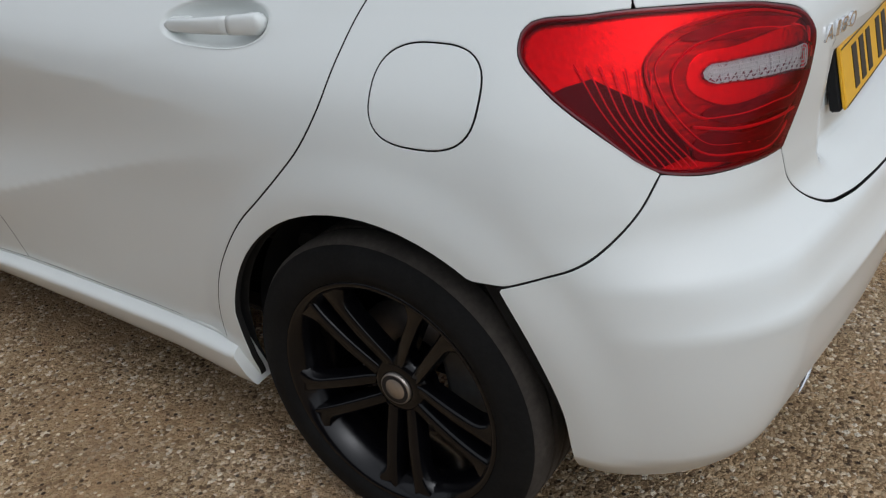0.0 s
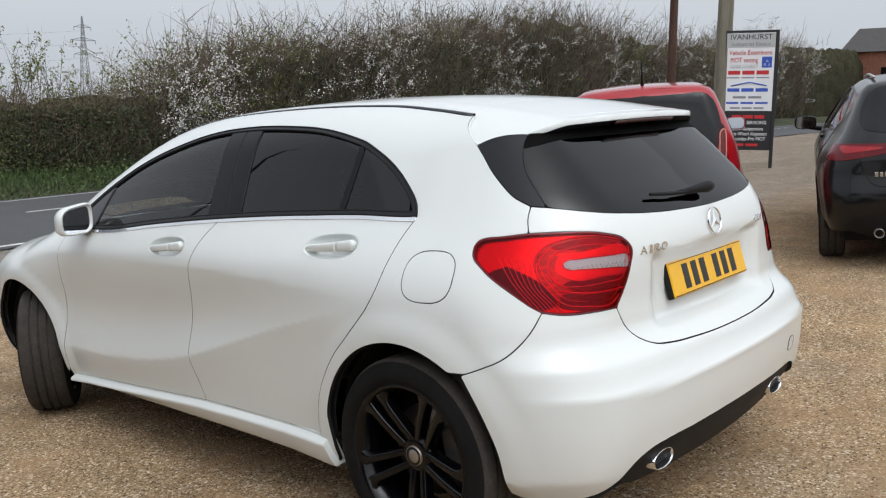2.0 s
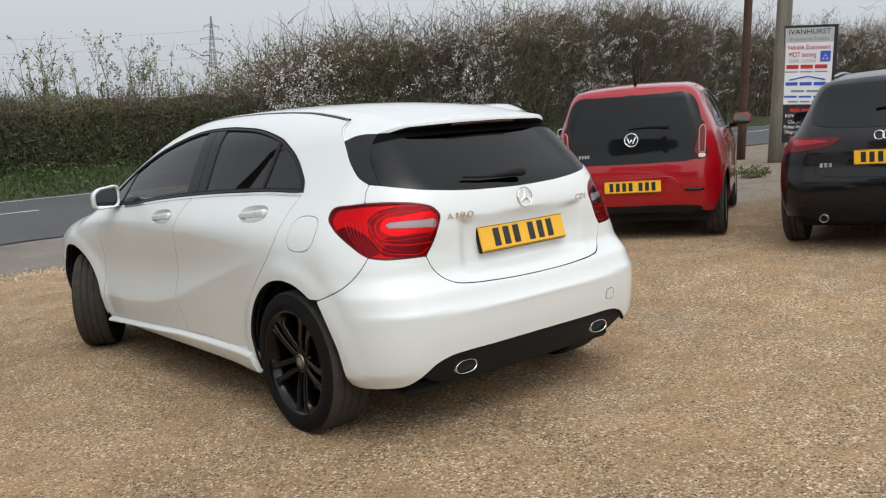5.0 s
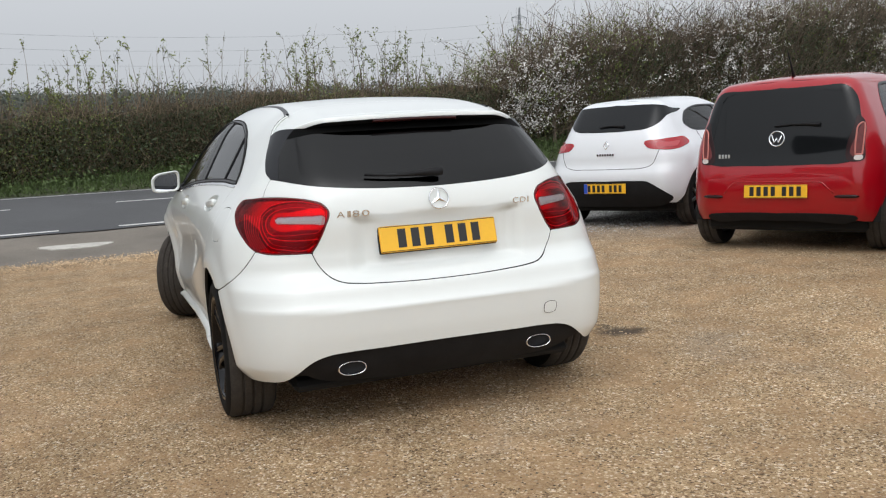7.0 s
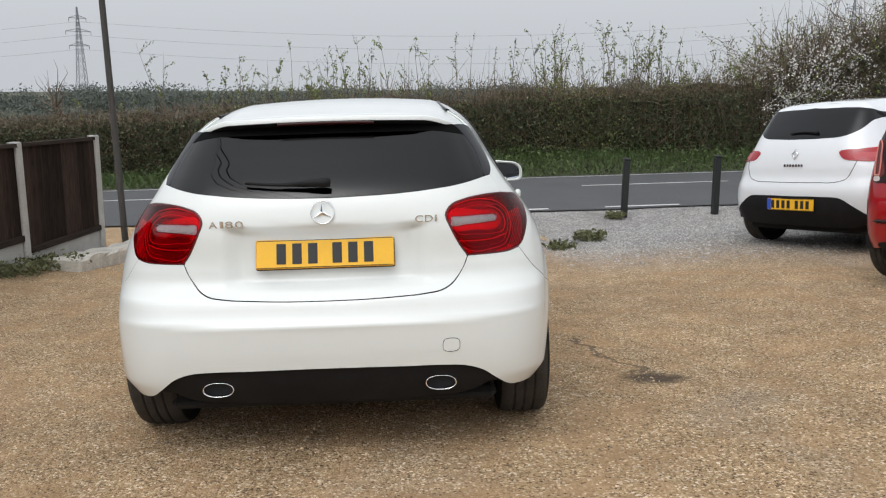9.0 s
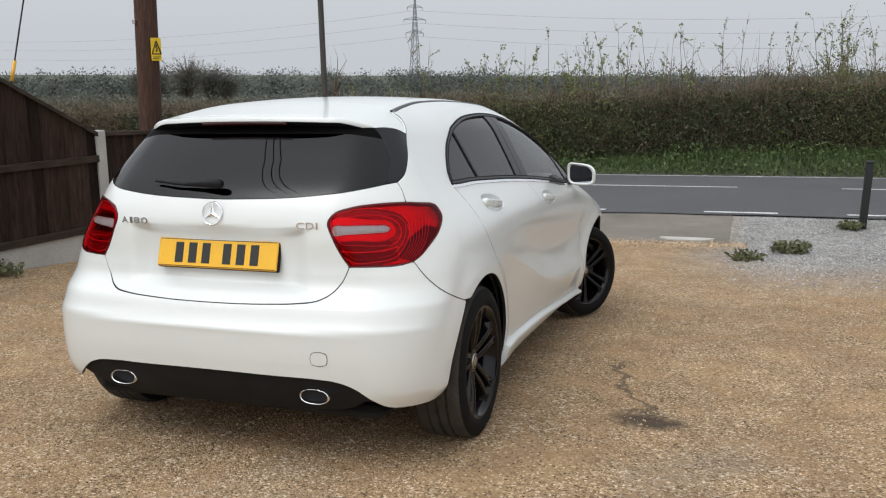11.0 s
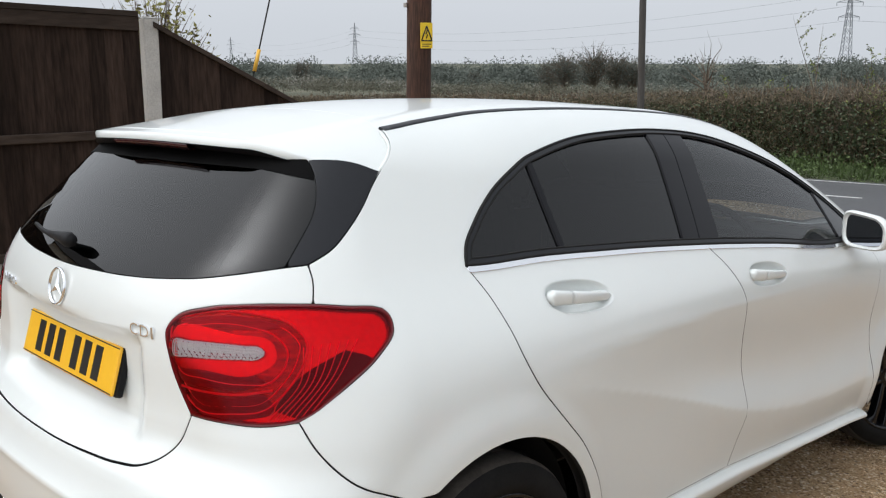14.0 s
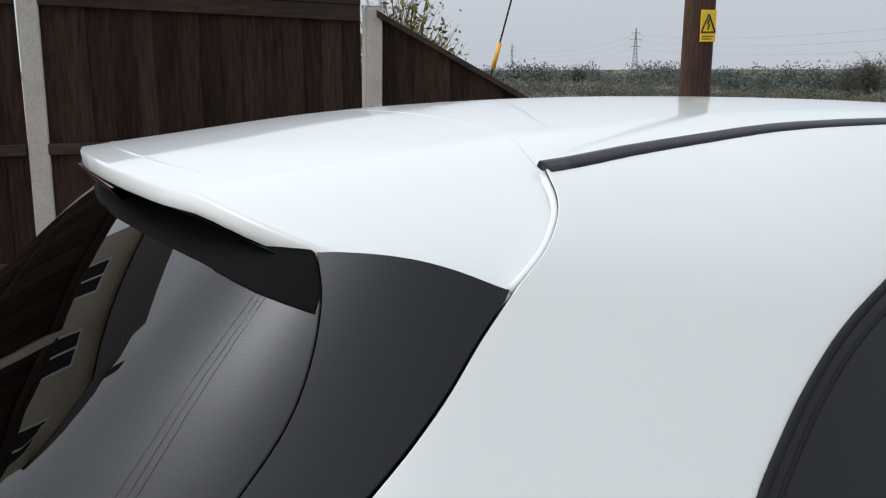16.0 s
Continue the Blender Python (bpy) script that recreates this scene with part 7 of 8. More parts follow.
def wheel(parent, x, y, z, out, steer=0.0, turn=0.0):
    """One wheel; out is 1 on the right side and -1 on the left."""
    w = new("wheel")
    w.parent = parent
    w.matrix_local = pose(x, y, z, 0, 0, steer) @ (pose(0, 0, 0, 0, 0, 180) if out < 0 else Matrix()) @ pose(0, 0, 0, turn, 0, 0)
    part("tyre", TYRE, w)
    rim = part("rim", BARREL, w, "gloss black twin-spoke alloy rim")
    part("wheel_hub", HUB, rim)
    part("hub_cap", CAP, rim, "silver hub cap")
    for k in range(5):
        part("twin_spoke", SPOKE, rim).matrix_local = pose(0, 0, 0, 72 * k, 0, 0)
        part("wheel_bolt", BOLT, rim).matrix_local = pose(0, math.sin(radians(72 * k + 36)) * 0.05, math.cos(radians(72 * k + 36)) * 0.05)
    part("brake_disc", BRAKE, w).matrix_local = pose(-0.005, 0, 0)
    part("brake_caliper", CALIPER, w).matrix_local = pose(-0.005, 0, 0, -turn + 10)
    return w


wheel(car, -0.776, 0.0, 0.316, -1, turn=41)
wheel(car, 0.776, 0.0, 0.316, 1, turn=5)
wheel(car, -0.776, 2.699, 0.316, -1, steer=-32)
wheel(car, 0.776, 2.699, 0.316, 1, steer=-28, turn=20)
# wheel housings
for yc, r in ((0.0, 0.375), (2.70, 0.392)):
    for s in (-1, 1):
        prof = [(s * 0.50, 0.05), (s * 0.50, r), (s * 0.80, r)]
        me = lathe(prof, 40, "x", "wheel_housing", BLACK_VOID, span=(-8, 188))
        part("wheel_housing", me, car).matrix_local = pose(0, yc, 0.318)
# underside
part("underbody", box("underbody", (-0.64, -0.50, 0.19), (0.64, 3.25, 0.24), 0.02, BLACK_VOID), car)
# ---- hatchback: handles, mirrors, plate, badges, wiper, exhausts, cabin ----
def handle(parent, yc, zc, mir):
    flip = [-1, 1, 1] if mir else [1, 1, 1]

    def ring(t, grow=1.0):
        """Section of the grip, from its rear end (0) to its tip (1)."""
        y = yc - 0.114 + 0.232 * t
        base = A_BODY.side([(y, zc + 0.062)])[0][0] * 0.5 + A_BODY.side([(y, zc - 0.05)])[0][0] * 0.5
        out = 0.002 + 0.017 * math.sin(math.pi * min(1, max(0, t * 0.92 + 0.04))) ** 0.6
        hh = (0.0185 - 0.0075 * t) * min(1, 0.35 + (max(t, 0) / 0.07) ** 0.6) * min(1, 0.4 + (max(1 - t, 0) / 0.08) ** 0.6)
        th = 0.0115 - 0.004 * t
        c = np.array([base + out, y, zc - 0.006 - 0.018 * (t - 0.5)])
        return [c + grow * np.array([th * math.copysign(abs(math.cos(w)) ** 0.65, math.cos(w)), 0, hh * math.copysign(abs(math.sin(w)) ** 0.65, math.sin(w))]) for w in np.linspace(0, 2 * math.pi, 16, endpoint=False)]
    h = part("handle", loft(np.array([ring(t) for t in np.linspace(0.30, 1, 13)]) * flip, "handle", PAINT_WHITE), parent)
    part("handle_cap", loft(np.array([ring(t, 1.03) for t in np.linspace(0, 0.29, 8)]) * flip, "handle_cap", PAINT_WHITE), h)
    s0 = A_BODY.side([(yc, zc)])[0][0]
    for y, dz in ((yc - 0.082, 0.004), (yc + 0.092, -0.012)):
        b = box("handle_foot", (s0 - 0.03, y - 0.020, zc + dz - 0.012), (s0 + 0.010, y + 0.020, zc + dz + 0.010), 0.006, PAINT_WHITE)
        if mir:
            b.transform(Matrix.Diagonal((-1, 1, 1, 1)))
            b.flip_normals()
        part("handle_foot", b, h)


def mirror(parent, mir):
    s = -1 if mir else 1
    rings = []
    # rings from the rear rim forward
    for y, kx, kz, dx in ((1.888, 0.94, 0.92, 0.0), (1.892, 1.0, 1.0, 0.0), (1.93, 1.02, 1.02, 0), (1.975, 0.95, 0.93, -0.006), (2.01, 0.78, 0.75, -0.014), (2.03, 0.5, 0.48, -0.02), (2.037, 0.12, 0.1, -0.024)):
        ring = []
        for w in np.linspace(0, 2 * math.pi, 28, endpoint=False):
            c, q = math.cos(w), math.sin(w)
            x = 0.090 * math.copysign(abs(c) ** 0.5, c) * kx
            z = 0.064 * math.copysign(abs(q) ** 0.55, q) * kz * (1.0 - 0.16 * c)
            ring.append((s * (0.928 + dx + x), y - 0.035 * (x / 0.09) + 0.0, 1.020 + z + 0.012 * (-c)))
        rings.append(ring)
    m = part("door_mirror", loft(rings, "door_mirror", PAINT_WHITE, caps=False), parent, "white door mirror housing")
    r0 = np.array(rings[0])
    cen = r0.mean(0)
    g = cen + (r0 - cen) * 0.985 + [0, 0.004, 0]
    gi = cen + (r0 - cen) * 0.87 + [0, 0.010, 0]
    k = len(g)
    part("mirror_rim", mesh_from("mirror_rim", np.vstack([r0, g, gi]), [(i, (i + 1) % k, k + (i + 1) % k, k + i) for i in range(k)] + [(k + i, k + (i + 1) % k, 2 * k + (i + 1) % k, 2 * k + i) for i in range(k)], mat=PAINT_WHITE), m)
    part("mirror_glass", mesh_from("mirror_glass", gi + [0, 0.001, 0], [tuple(range(k)) if not mir else tuple(range(k))[::-1]], mat=mat_mirror, smooth=False), m, "mirror glass")
    arm = [(s * 0.80, 2.03, 0.975), (s * 0.84, 2.02, 0.975), (s * 0.875, 2.0, 0.985)]
    part("mirror_arm", tube(arm, [0.03, 0.026, 0.028], 10, mat=BLACK_TRIM), m)


mat_mirror = mat("mirror_silver", (0.45, 0.47, 0.50), 0.03, metal=1.0)
for ob in list(car.children):
    kind_, left = ob.name.split(".")[0], ob.data and np.mean([v.co.x for v in list(ob.data.vertices)[:50]]) < 0
    if kind_ == "rear_door":
        handle(ob, *HANDLES[0], left)
    elif kind_ == "front_door":
        handle(ob, *HANDLES[1], left)
        mirror(ob, left)


def number_plate(parent, m, w=0.52, h=0.111, groups=(3, 3), band=False, name="number_plate"):
    """A yellow rear plate; its characters are plain bars."""
    p = new(name)
    p.parent = parent
    p.matrix_local = m
    p["label"] = "yellow reflective number plate with black characters"
    part("plate_board", box("plate_board", (-w / 2, -0.003, -h / 2), (w / 2, 0.006, h / 2), 0.006, PLATE_YELLOW, seg=2), p)
    for a in (-1, 1):
        part("plate_border", box("plate_border", (-w / 2 + 0.004, -0.0036, a * (h / 2 - 0.0045) - 0.0012), (w / 2 - 0.004, -0.003, a * (h / 2 - 0.0045) + 0.0012), 0, PLATE_BLACK), p)
    step, gap = w * 0.114, w * 0.062
    total = sum(groups) * step + gap
    x = -total / 2 + step / 2
    for gi, g in enumerate(groups):
        for k in range(g):
            part("character_bar", box("character_bar", (x - 0.30 * step, -0.0042, -0.0385 * h / 0.111), (x + 0.30 * step, -0.003, 0.0395 * h / 0.111), 0, PLATE_BLACK), p)
            x += step
        x += gap
    if band:
        part("side_band", box("side_band", (-w / 2 + 0.001, -0.0038, -h / 2 + 0.002), (-w / 2 + 0.045, -0.003, h / 2 - 0.002), 0, mat("plate_blue", (0.02, 0.08, 0.45), 0.4)), p)
    return p


lean = math.degrees(math.atan2(0.026, 0.105))
number_plate(tailgate, pose(0, -0.579, 0.801, -lean))
part("plate_backing", box("plate_backing", (-0.262, 0.006, -0.057), (0.262, 0.026, 0.057), 0.004, BLACK_TRIM), tailgate).matrix_local = pose(0, -0.579, 0.801, -lean)


def on_tail(x, z, lift=0.0):
    p = A_BODY.back([(x, z)])
    n = A_BODY.normal(p)[0]
    return p[0] + n * lift, n


# ring emblem
p0, n0 = on_tail(0, 0.955, 0.004)
em = part("ring_emblem", lathe([(0.0, 0.0395), (-0.004, 0.0405), (-0.0055, 0.0425), (-0.004, 0.0445), (0.0, 0.0455)], 48, "y", mat=CHROME), tailgate, "chrome ring emblem")
em.matrix_local = Matrix.Translation(p0) @ pose(0, 0, 0, -8)
for k in range(3):
    a = radians(90 + 120 * k)
    bm = bmesh.new()
    tipv = bm.verts.new((math.cos(a) * 0.041, -0.002, math.sin(a) * 0.041))
    l_, r_ = [bm.verts.new((math.cos(a + s * 1.047) * 0.009, -0.0015, math.sin(a + s * 1.047) * 0.009)) for s in (1, -1)]
    c_ = bm.verts.new((0, -0.006, 0))
    bm.faces.new((tipv, l_, c_))
    bm.faces.new((c_, r_, tipv))
    part("emblem_arm", bm, em, mat=CHROME)
for body_, x0, x1 in (("A", -.430, -.398), ("1", -.388, -.374), ("8", -.368, -.338), ("0", -.330, -.298), ("C", .343, .372), ("D", .379, .409), ("I", .417, .424)):
    p1, n1 = on_tail((x0 + x1) / 2, 0.918, 0.002)
    q = part("badge_letter", text_mesh(body_, 0.036, 0.0022, mat=CHROME, width=x1 - x0), tailgate, "chrome badge letter")
    q.matrix_local = Matrix.Translation(p1) @ pose(0, 0, 0, 2, 0, -math.degrees(math.atan2(n1[0], -n1[1])) * -1)
# wiper
wp = [on_tail(x, z, l)[0] for x, z, l in ((-.292, 1.060, .016), (-.2, 1.052, .018), (-.10, 1.047, .02), (0.0, 1.043, .022))]
wiper = part("rear_wiper", tube(wp, [.005, .006, .007, .008], 8, mat=BLACK_TRIM), tailgate, "black rear wiper")
rings = []
for t in np.linspace(0, 1, 9):
    x = -.155 + .185 * t
    c, n = on_tail(x, 1.052 - 0.006 * t, 0.018 + 0.014 * t)
    r = .007 + .018 * t ** 1.2
    if t > 0.93:
        r *= 0.7
    rings.append([c + np.array([0, r * 0.8 * math.cos(w), r * 0.85 * math.sin(w)]) for w in np.linspace(0, 2 * math.pi, 12, endpoint=False)])
part("wiper_arm", loft(rings, "wiper_arm", BLACK_TRIM), wiper)
# exhaust tips
for s in (-1, 1):
    prof = []
    for (dy, k) in ((0.10, 0.92), (0.0, 0.96), (-0.006, 1.0), (-0.004, 1.06), (0.01, 1.08), (0.11, 1.08)):
        prof.append([(s * 0.421 + 0.056 * k * math.copysign(abs(math.cos(w)) ** 0.85, math.cos(w)) + 0.0, -0.618 + dy + s * 0.0, 0.298 + 0.0265 * k * math.copysign(abs(math.sin(w)) ** 0.9, math.sin(w))) for w in np.linspace(0, 2 * math.pi, 36, endpoint=False)])
    ex = part("exhaust_tip", loft(prof, "exhaust_tip", CHROME, caps=False), car, "oval chrome exhaust tip")
    part("exhaust_inside", loft([prof[0], prof[0]], "exhaust_inside", BLACK_VOID), ex)
part("rear_silencer", box("rear_silencer", (-0.30, -0.50, 0.185), (0.30, -0.12, 0.30), 0.05, BRUSHED, seg=3), car)

# cabin
cab = mat("dark_cabin_plastic", (0.02, 0.02, 0.021), 0.7, grain=0.1, stain=0.2)
part("cabin_floor", box("cabin_floor", (-0.70, -0.15, 0.45), (0.70, 2.5, 0.52), 0.02, cab), car)
part("dashboard", box("dashboard", (-0.70, 2.05, 0.62), (0.70, 2.45, 0.96), 0.06, cab, seg=3), car)


def seat(x, y, wid):
    st = new("seat")
    st.parent = car
    st.matrix_local = pose(x, y, 0)
    part("cushion", box("cushion", (-wid / 2, -0.05, 0.50), (wid / 2, 0.50, 0.66), 0.05, SEAT, seg=3), st)
    b = part("backrest", box("backrest", (-wid / 2, -0.08, 0.0), (wid / 2, 0.06, 0.60), 0.05, SEAT, seg=3), st)
    b.matrix_local = pose(0, 0.0, 0.60, 14)
    for dx in ((0,) if wid < 0.7 else (-0.36, 0.36)):
        h = part("head_rest", box("head_rest", (-0.13, -0.05, 0.0), (0.13, 0.05, 0.17), 0.045, SEAT, seg=3), st)
        h.matrix_local = pose(dx, -0.17, 1.17, 10)


seat(-0.36, 1.25, 0.5)
seat(0.36, 1.25, 0.5)
seat(0, 0.42, 1.25)
sw = [(0.37 + 0.18 * math.cos(w), 1.86 - 0.06 * math.sin(w), 0.90 + 0.17 * math.sin(w)) for w in np.linspace(0, 2 * math.pi, 32, endpoint=False)]
wheel_ = part("steering_wheel", tube(sw, 0.014, 8, mat=cab, closed=True), car)
part("steering_hub", box("steering_hub", (0.30, 1.84, 0.84), (0.44, 1.90, 0.95), 0.02, cab), wheel_)
# ---- the other parked cars ----
def simple_car(name, label, m, body, paint, spec):
    """A parked car from its skin and the outlines in spec."""
    c = thing(name, label, "car", m, "parked cars")

    def w3(p):
        return body.wrap(np.array(p, float))

    def ws(p):
        return body.wrap(body.side(p))

    def wb(p):
        return body.wrap(body.back(p))
    mid = body.y0 - 0.9 * math.pi / 2

    def dbl(h):
        q = h[::-1].copy()
        q[:, 0] = 2 * mid - q[:, 0]
        return np.vstack([h, q])
    wbase, wr, tr, ar = spec["wheelbase"], spec["tyre_r"], spec["track"], spec["arch_r"]
    top_line = smooth_path(ws(spec["rail"]), 3, closed=False)
    rear_arc = ws(arc(0, wr, ar, 172, 8, 18))
    front_arc = ws(arc(wbase, wr, ar, 172, 8, 18))
    low = spec["low"]
    gate = smooth_path(wb(spec["window"]), 4, closed=False)      # right half, bottom middle to top middle
    cut = spec["black_top"]
    # side skin
    tail_low = wb([(0.0, cut), (0.3, cut), (0.55, cut)])
    tail_low[:, 0] = np.clip(tail_low[:, 0], mid, None)
    nose_u = body.y1 + 0.9 * math.pi / 2 * 0.96
    side = np.vstack([tail_low, w3([spec["corner"]]), rear_arc, ws([(ar + 0.02, low + 0.02), (wbase - ar - 0.02, low + 0.02)]), front_arc, np.array([[nose_u, -0.2], [nose_u, 0.08]]), w3(spec["bonnet"][::-1]), top_line[::-1], wb(spec["tail_top"][::-1])])
    side[:, 0] = np.maximum(side[:, 0], mid)
    win_s = smooth_path(ws(spec["side_window"]), 4, sharp=spec.get("win_sharp", ()))
    lamp = smooth_path(w3(spec["lamp"]), 4)
    for mir in (False, True):
        holes = [win_s]
        # the rear window is cut from both halves together: each half ends on the middle line
        o = side.copy()
        cell = panel(body, o, holes=holes, step=0.045, gap=0, rim=0.01, mat=paint, mirror=mir)
        part("body_side", cell, c)
        part("side_window", panel(body, win_s, step=0.06, gap=0.002, rim=0.006, lift=-0.006, mat=GLASS_DARK if spec.get("privacy") else GLASS_TINT, mirror=mir), c)
        part("window_trim", panel(body, shrink(resample(win_s, 0.03), -0.004), holes=[shrink(resample(win_s, 0.03), 0.014)], step=0.03, gap=0, rim=0.006, lift=0.003, mat=BLACK_SATIN, mirror=mir), c)
        for yd in spec["pillars"]:
            zz = np.linspace(spec["belt"] + 0.02, spec["belt"] + 0.33, 8)
            q = ws(np.vstack([np.stack([yd + (zz - zz[0]) * 0.25 - 0.03, zz], 1), np.stack([yd + (zz - zz[0]) * 0.25 + 0.03, zz], 1)[::-1]]))
            part("pillar_trim", panel(body, q, step=0.05, gap=0, rim=0.004, lift=0.004, mat=BLACK_SATIN, mirror=mir), c)
        for dl in spec["door_lines"]:
            p = body.side(smooth_path(dl, 6, closed=False))
            p = p + body.normal(p) * 0.0004
            if mir:
                p = p * [-1, 1, 1]
            part("door_seam", tube(p, 0.0028, 5, mat=BLACK_VOID), c)
        lp_ = part("tail_lamp", panel(body, lamp, step=0.02, gap=0.001, rim=0.014, lift=0.007, mat=spec["lamp_mat"], mirror=mir), c, "red tail lamp")
        if spec.get("lamp_mid"):
            part("lamp_inset", panel(body, smooth_path(w3(spec["lamp_mid"]), 4), step=0.02, gap=0, rim=0.006, lift=0.009, mat=spec["inset_mat"], mirror=mir), lp_)
        hy, hz = spec["handle"]
        hp = body.side([(hy, hz)])[0]
        hb_ = box("handle", (hp[0] - 0.01, hy - 0.09, hz - 0.013), (hp[0] + 0.026, hy + 0.09, hz + 0.013), 0.008, spec.get("handle_mat", paint), seg=2)
        if mir:
            hb_.transform(Matrix.Diagonal((-1, 1, 1, 1)))
            hb_.flip_normals()
        part("handle", hb_, c)
        s = -1 if mir else 1
        mx, my, mz = spec["mirror"]
        rings = []
        for yy, kk in ((-0.045, 0.9), (-0.04, 1.0), (0.0, 1.0), (0.04, 0.8), (0.06, 0.4)):
            rings.append([(s * (mx + 0.10 * kk * math.copysign(abs(math.cos(w)) ** 0.6, math.cos(w))), my + yy, mz + 0.065 * kk * math.copysign(abs(math.sin(w)) ** 0.6, math.sin(w))) for w in np.linspace(0, 2 * math.pi, 18, endpoint=False)])
        mr = part("door_mirror", loft(rings, "door_mirror", spec.get("mirror_mat", paint)), c)
        part("mirror_glass", mesh_from("mirror_glass", [(x, my - 0.050 + (z - mz) * 0.04, z) for x, _, z in rings[0]], [tuple(range(18))], mat=mat_mirror, smooth=False), mr)
        part("mirror_arm", tube([(s * (mx - 0.15), my + 0.05, mz - 0.07), (s * (mx - 0.04), my + 0.02, mz - 0.05)], 0.022, 8, mat=BLACK_TRIM), mr)
        for yc in (0.0, wbase):
            part("wheel_housing", lathe([(s * 0.45, 0.05), (s * 0.45, ar + 0.012), (s * (tr + 0.055), ar + 0.012)], 32, "x", "wheel_housing", BLACK_VOID, span=(-6, 186)), c).matrix_local = pose(0, yc, wr)
            small_wheel(c, s * tr, yc, wr, s, spec["rim_mat"])
    # glass or black hatch over the tail
    hatch = part("rear_window", panel(body, dbl(gate), step=0.035, gap=0, rim=0.012, lift=0.004, mat=spec.get("hatch_mat", GLASS_BLACK)), c, "dark rear window")
    blk = smooth_path(wb(spec["apron"]), 3, closed=False)
    part("lower_apron", panel(body, dbl(blk), step=0.04, gap=0, rim=0.05, lift=spec.get("apron_lift", 0.005), mat=BLACK_TRIM), c, "black lower bumper apron")
    roof_half = np.vstack([body.unwrap(top_line)[:, :2], [(0.30, spec["screen_y"]), (0, spec["screen_y"] + 0.03)]])
    tt = body.back(spec["tail_top"])[:, :2]
    rr_ = np.vstack([tt, roof_half])
    part("roof", panel(body, both_xy(rr_), step=0.07, gap=-0.003, rim=0.004, flat="top", mat=paint), c)
    scr = body.unwrap(top_line)[-1, :2]
    part("windscreen", panel(body, both_xy([(0, spec["screen_y"] + 0.03), (0.30, spec["screen_y"]), (scr[0], scr[1] - 0.02), (scr[0] + 0.1, spec["screen_end"] - 0.12), (0, spec["screen_end"])]), step=0.08, gap=0, rim=0.004, flat="top", mat=GLASS_TINT), c)
    part("underbody", box("underbody", (-tr + 0.05, -0.35, 0.17), (tr - 0.05, wbase + 0.4, 0.30), 0.03, BLACK_VOID), c)
    part("inner_cabin", box("inner_cabin", (-tr + 0.12, -0.25, 0.35), (tr - 0.12, wbase - 0.5, spec["belt"] - 0.05), 0.05, BLACK_VOID), c)
    for s in (-0.35, 0.35):
        for y in (0.35, 1.15):
            part("seat_back", box("seat_back", (s - 0.22, y - 0.06, 0.5), (s + 0.22, y + 0.06, spec["belt"] + 0.17), 0.05, SEAT, seg=2), c)
    px, pz, plean = spec["plate"]
    pp = body.back([(0, pz)])[0]
    number_plate(c, pose(0, pp[1] - 0.012, pz, -plean), groups=(4, 3), band=spec.get("band", False))
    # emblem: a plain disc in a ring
    ez, er = spec["emblem"]
    ep = body.back([(0, ez)])[0]
    if spec.get("diamond"):
        w_, h_ = er * 0.72, er * 1.1
        loop_ = [(0, 0, h_), (w_, 0, 0), (0, 0, -h_), (-w_, 0, 0)]
        e = part("emblem", tube([(x * 0.8, -0.006, z * 0.8) for x, _, z in loop_], er * 0.2, 6, mat=CHROME, closed=True), c, "plain chrome diamond emblem")
        e.matrix_local = pose(0, ep[1] - 0.004, ez, spec.get("emblem_lean", -10))
    elif not spec.get("rings"):
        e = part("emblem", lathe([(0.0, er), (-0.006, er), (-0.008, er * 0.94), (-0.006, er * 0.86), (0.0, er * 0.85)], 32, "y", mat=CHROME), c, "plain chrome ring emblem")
        e.matrix_local = pose(0, ep[1] - 0.004, ez, spec.get("emblem_lean", -10))
        part("emblem_disc", lathe([(-0.002, er * 0.86), (-0.003, 0.0)], 32, "y", mat=BLACK_SATIN), e)
        for sx_ in (-1, 1):
            part("emblem_bar", tube([(sx_ * er * 0.62, -0.006, er * 0.45), (sx_ * er * 0.25, -0.006, -er * 0.55), (0, -0.006, er * 0.1)], er * 0.09, 6, mat=CHROME), e)
    for bx0, bx1, bz, bh in spec.get("badges", ()):
        q = body.back([((bx0 + bx1) / 2, bz)])[0]
        n_b = max(2, int(round((bx1 - bx0) / 0.03)))
        for k in range(n_b):
            x0 = bx0 + (bx1 - bx0) * k / n_b
            part("badge_bar", box("badge_bar", (x0, q[1] - 0.010, bz - bh / 2), (x0 + (bx1 - bx0) / n_b * 0.7, q[1] - 0.002, bz + bh / 2), 0.001, CHROME), c)
    if spec.get("seam"):
        half = body.back(smooth_path(np.array(spec["seam"], float), 6, closed=False))
        full = np.vstack([half * [-1, 1, 1], half[::-1][1:]])
        part("tailgate_seam", tube(full + [0, 0.0005, 0], 0.0035, 6, mat=BLACK_VOID), c)
    wx0, wx1, wz = spec["wiper"]
    wpth = [body.back([(x, wz + 0.012 * math.sin((x - wx0) / (wx1 - wx0) * 3.1))])[0] + [0, -0.02, 0] for x in np.linspace(wx0, wx1, 7)]
    part("rear_wiper", tube(wpth, [0.006, 0.008, 0.009, 0.011, 0.013, 0.016, 0.018], 8, mat=BLACK_TRIM), c)
    ax_, ay, ah = spec["aerial"]
    az_ = body.untop(np.array([(ax_, ay)]))[0]
    part("aerial", tube([az_ - [0, 0, 0.01], az_ + [0, -0.02, 0.03], az_ + [0, -ah * 0.7, ah]], [0.018, 0.010, 0.003], 8, mat=BLACK_TRIM), c)
    return c


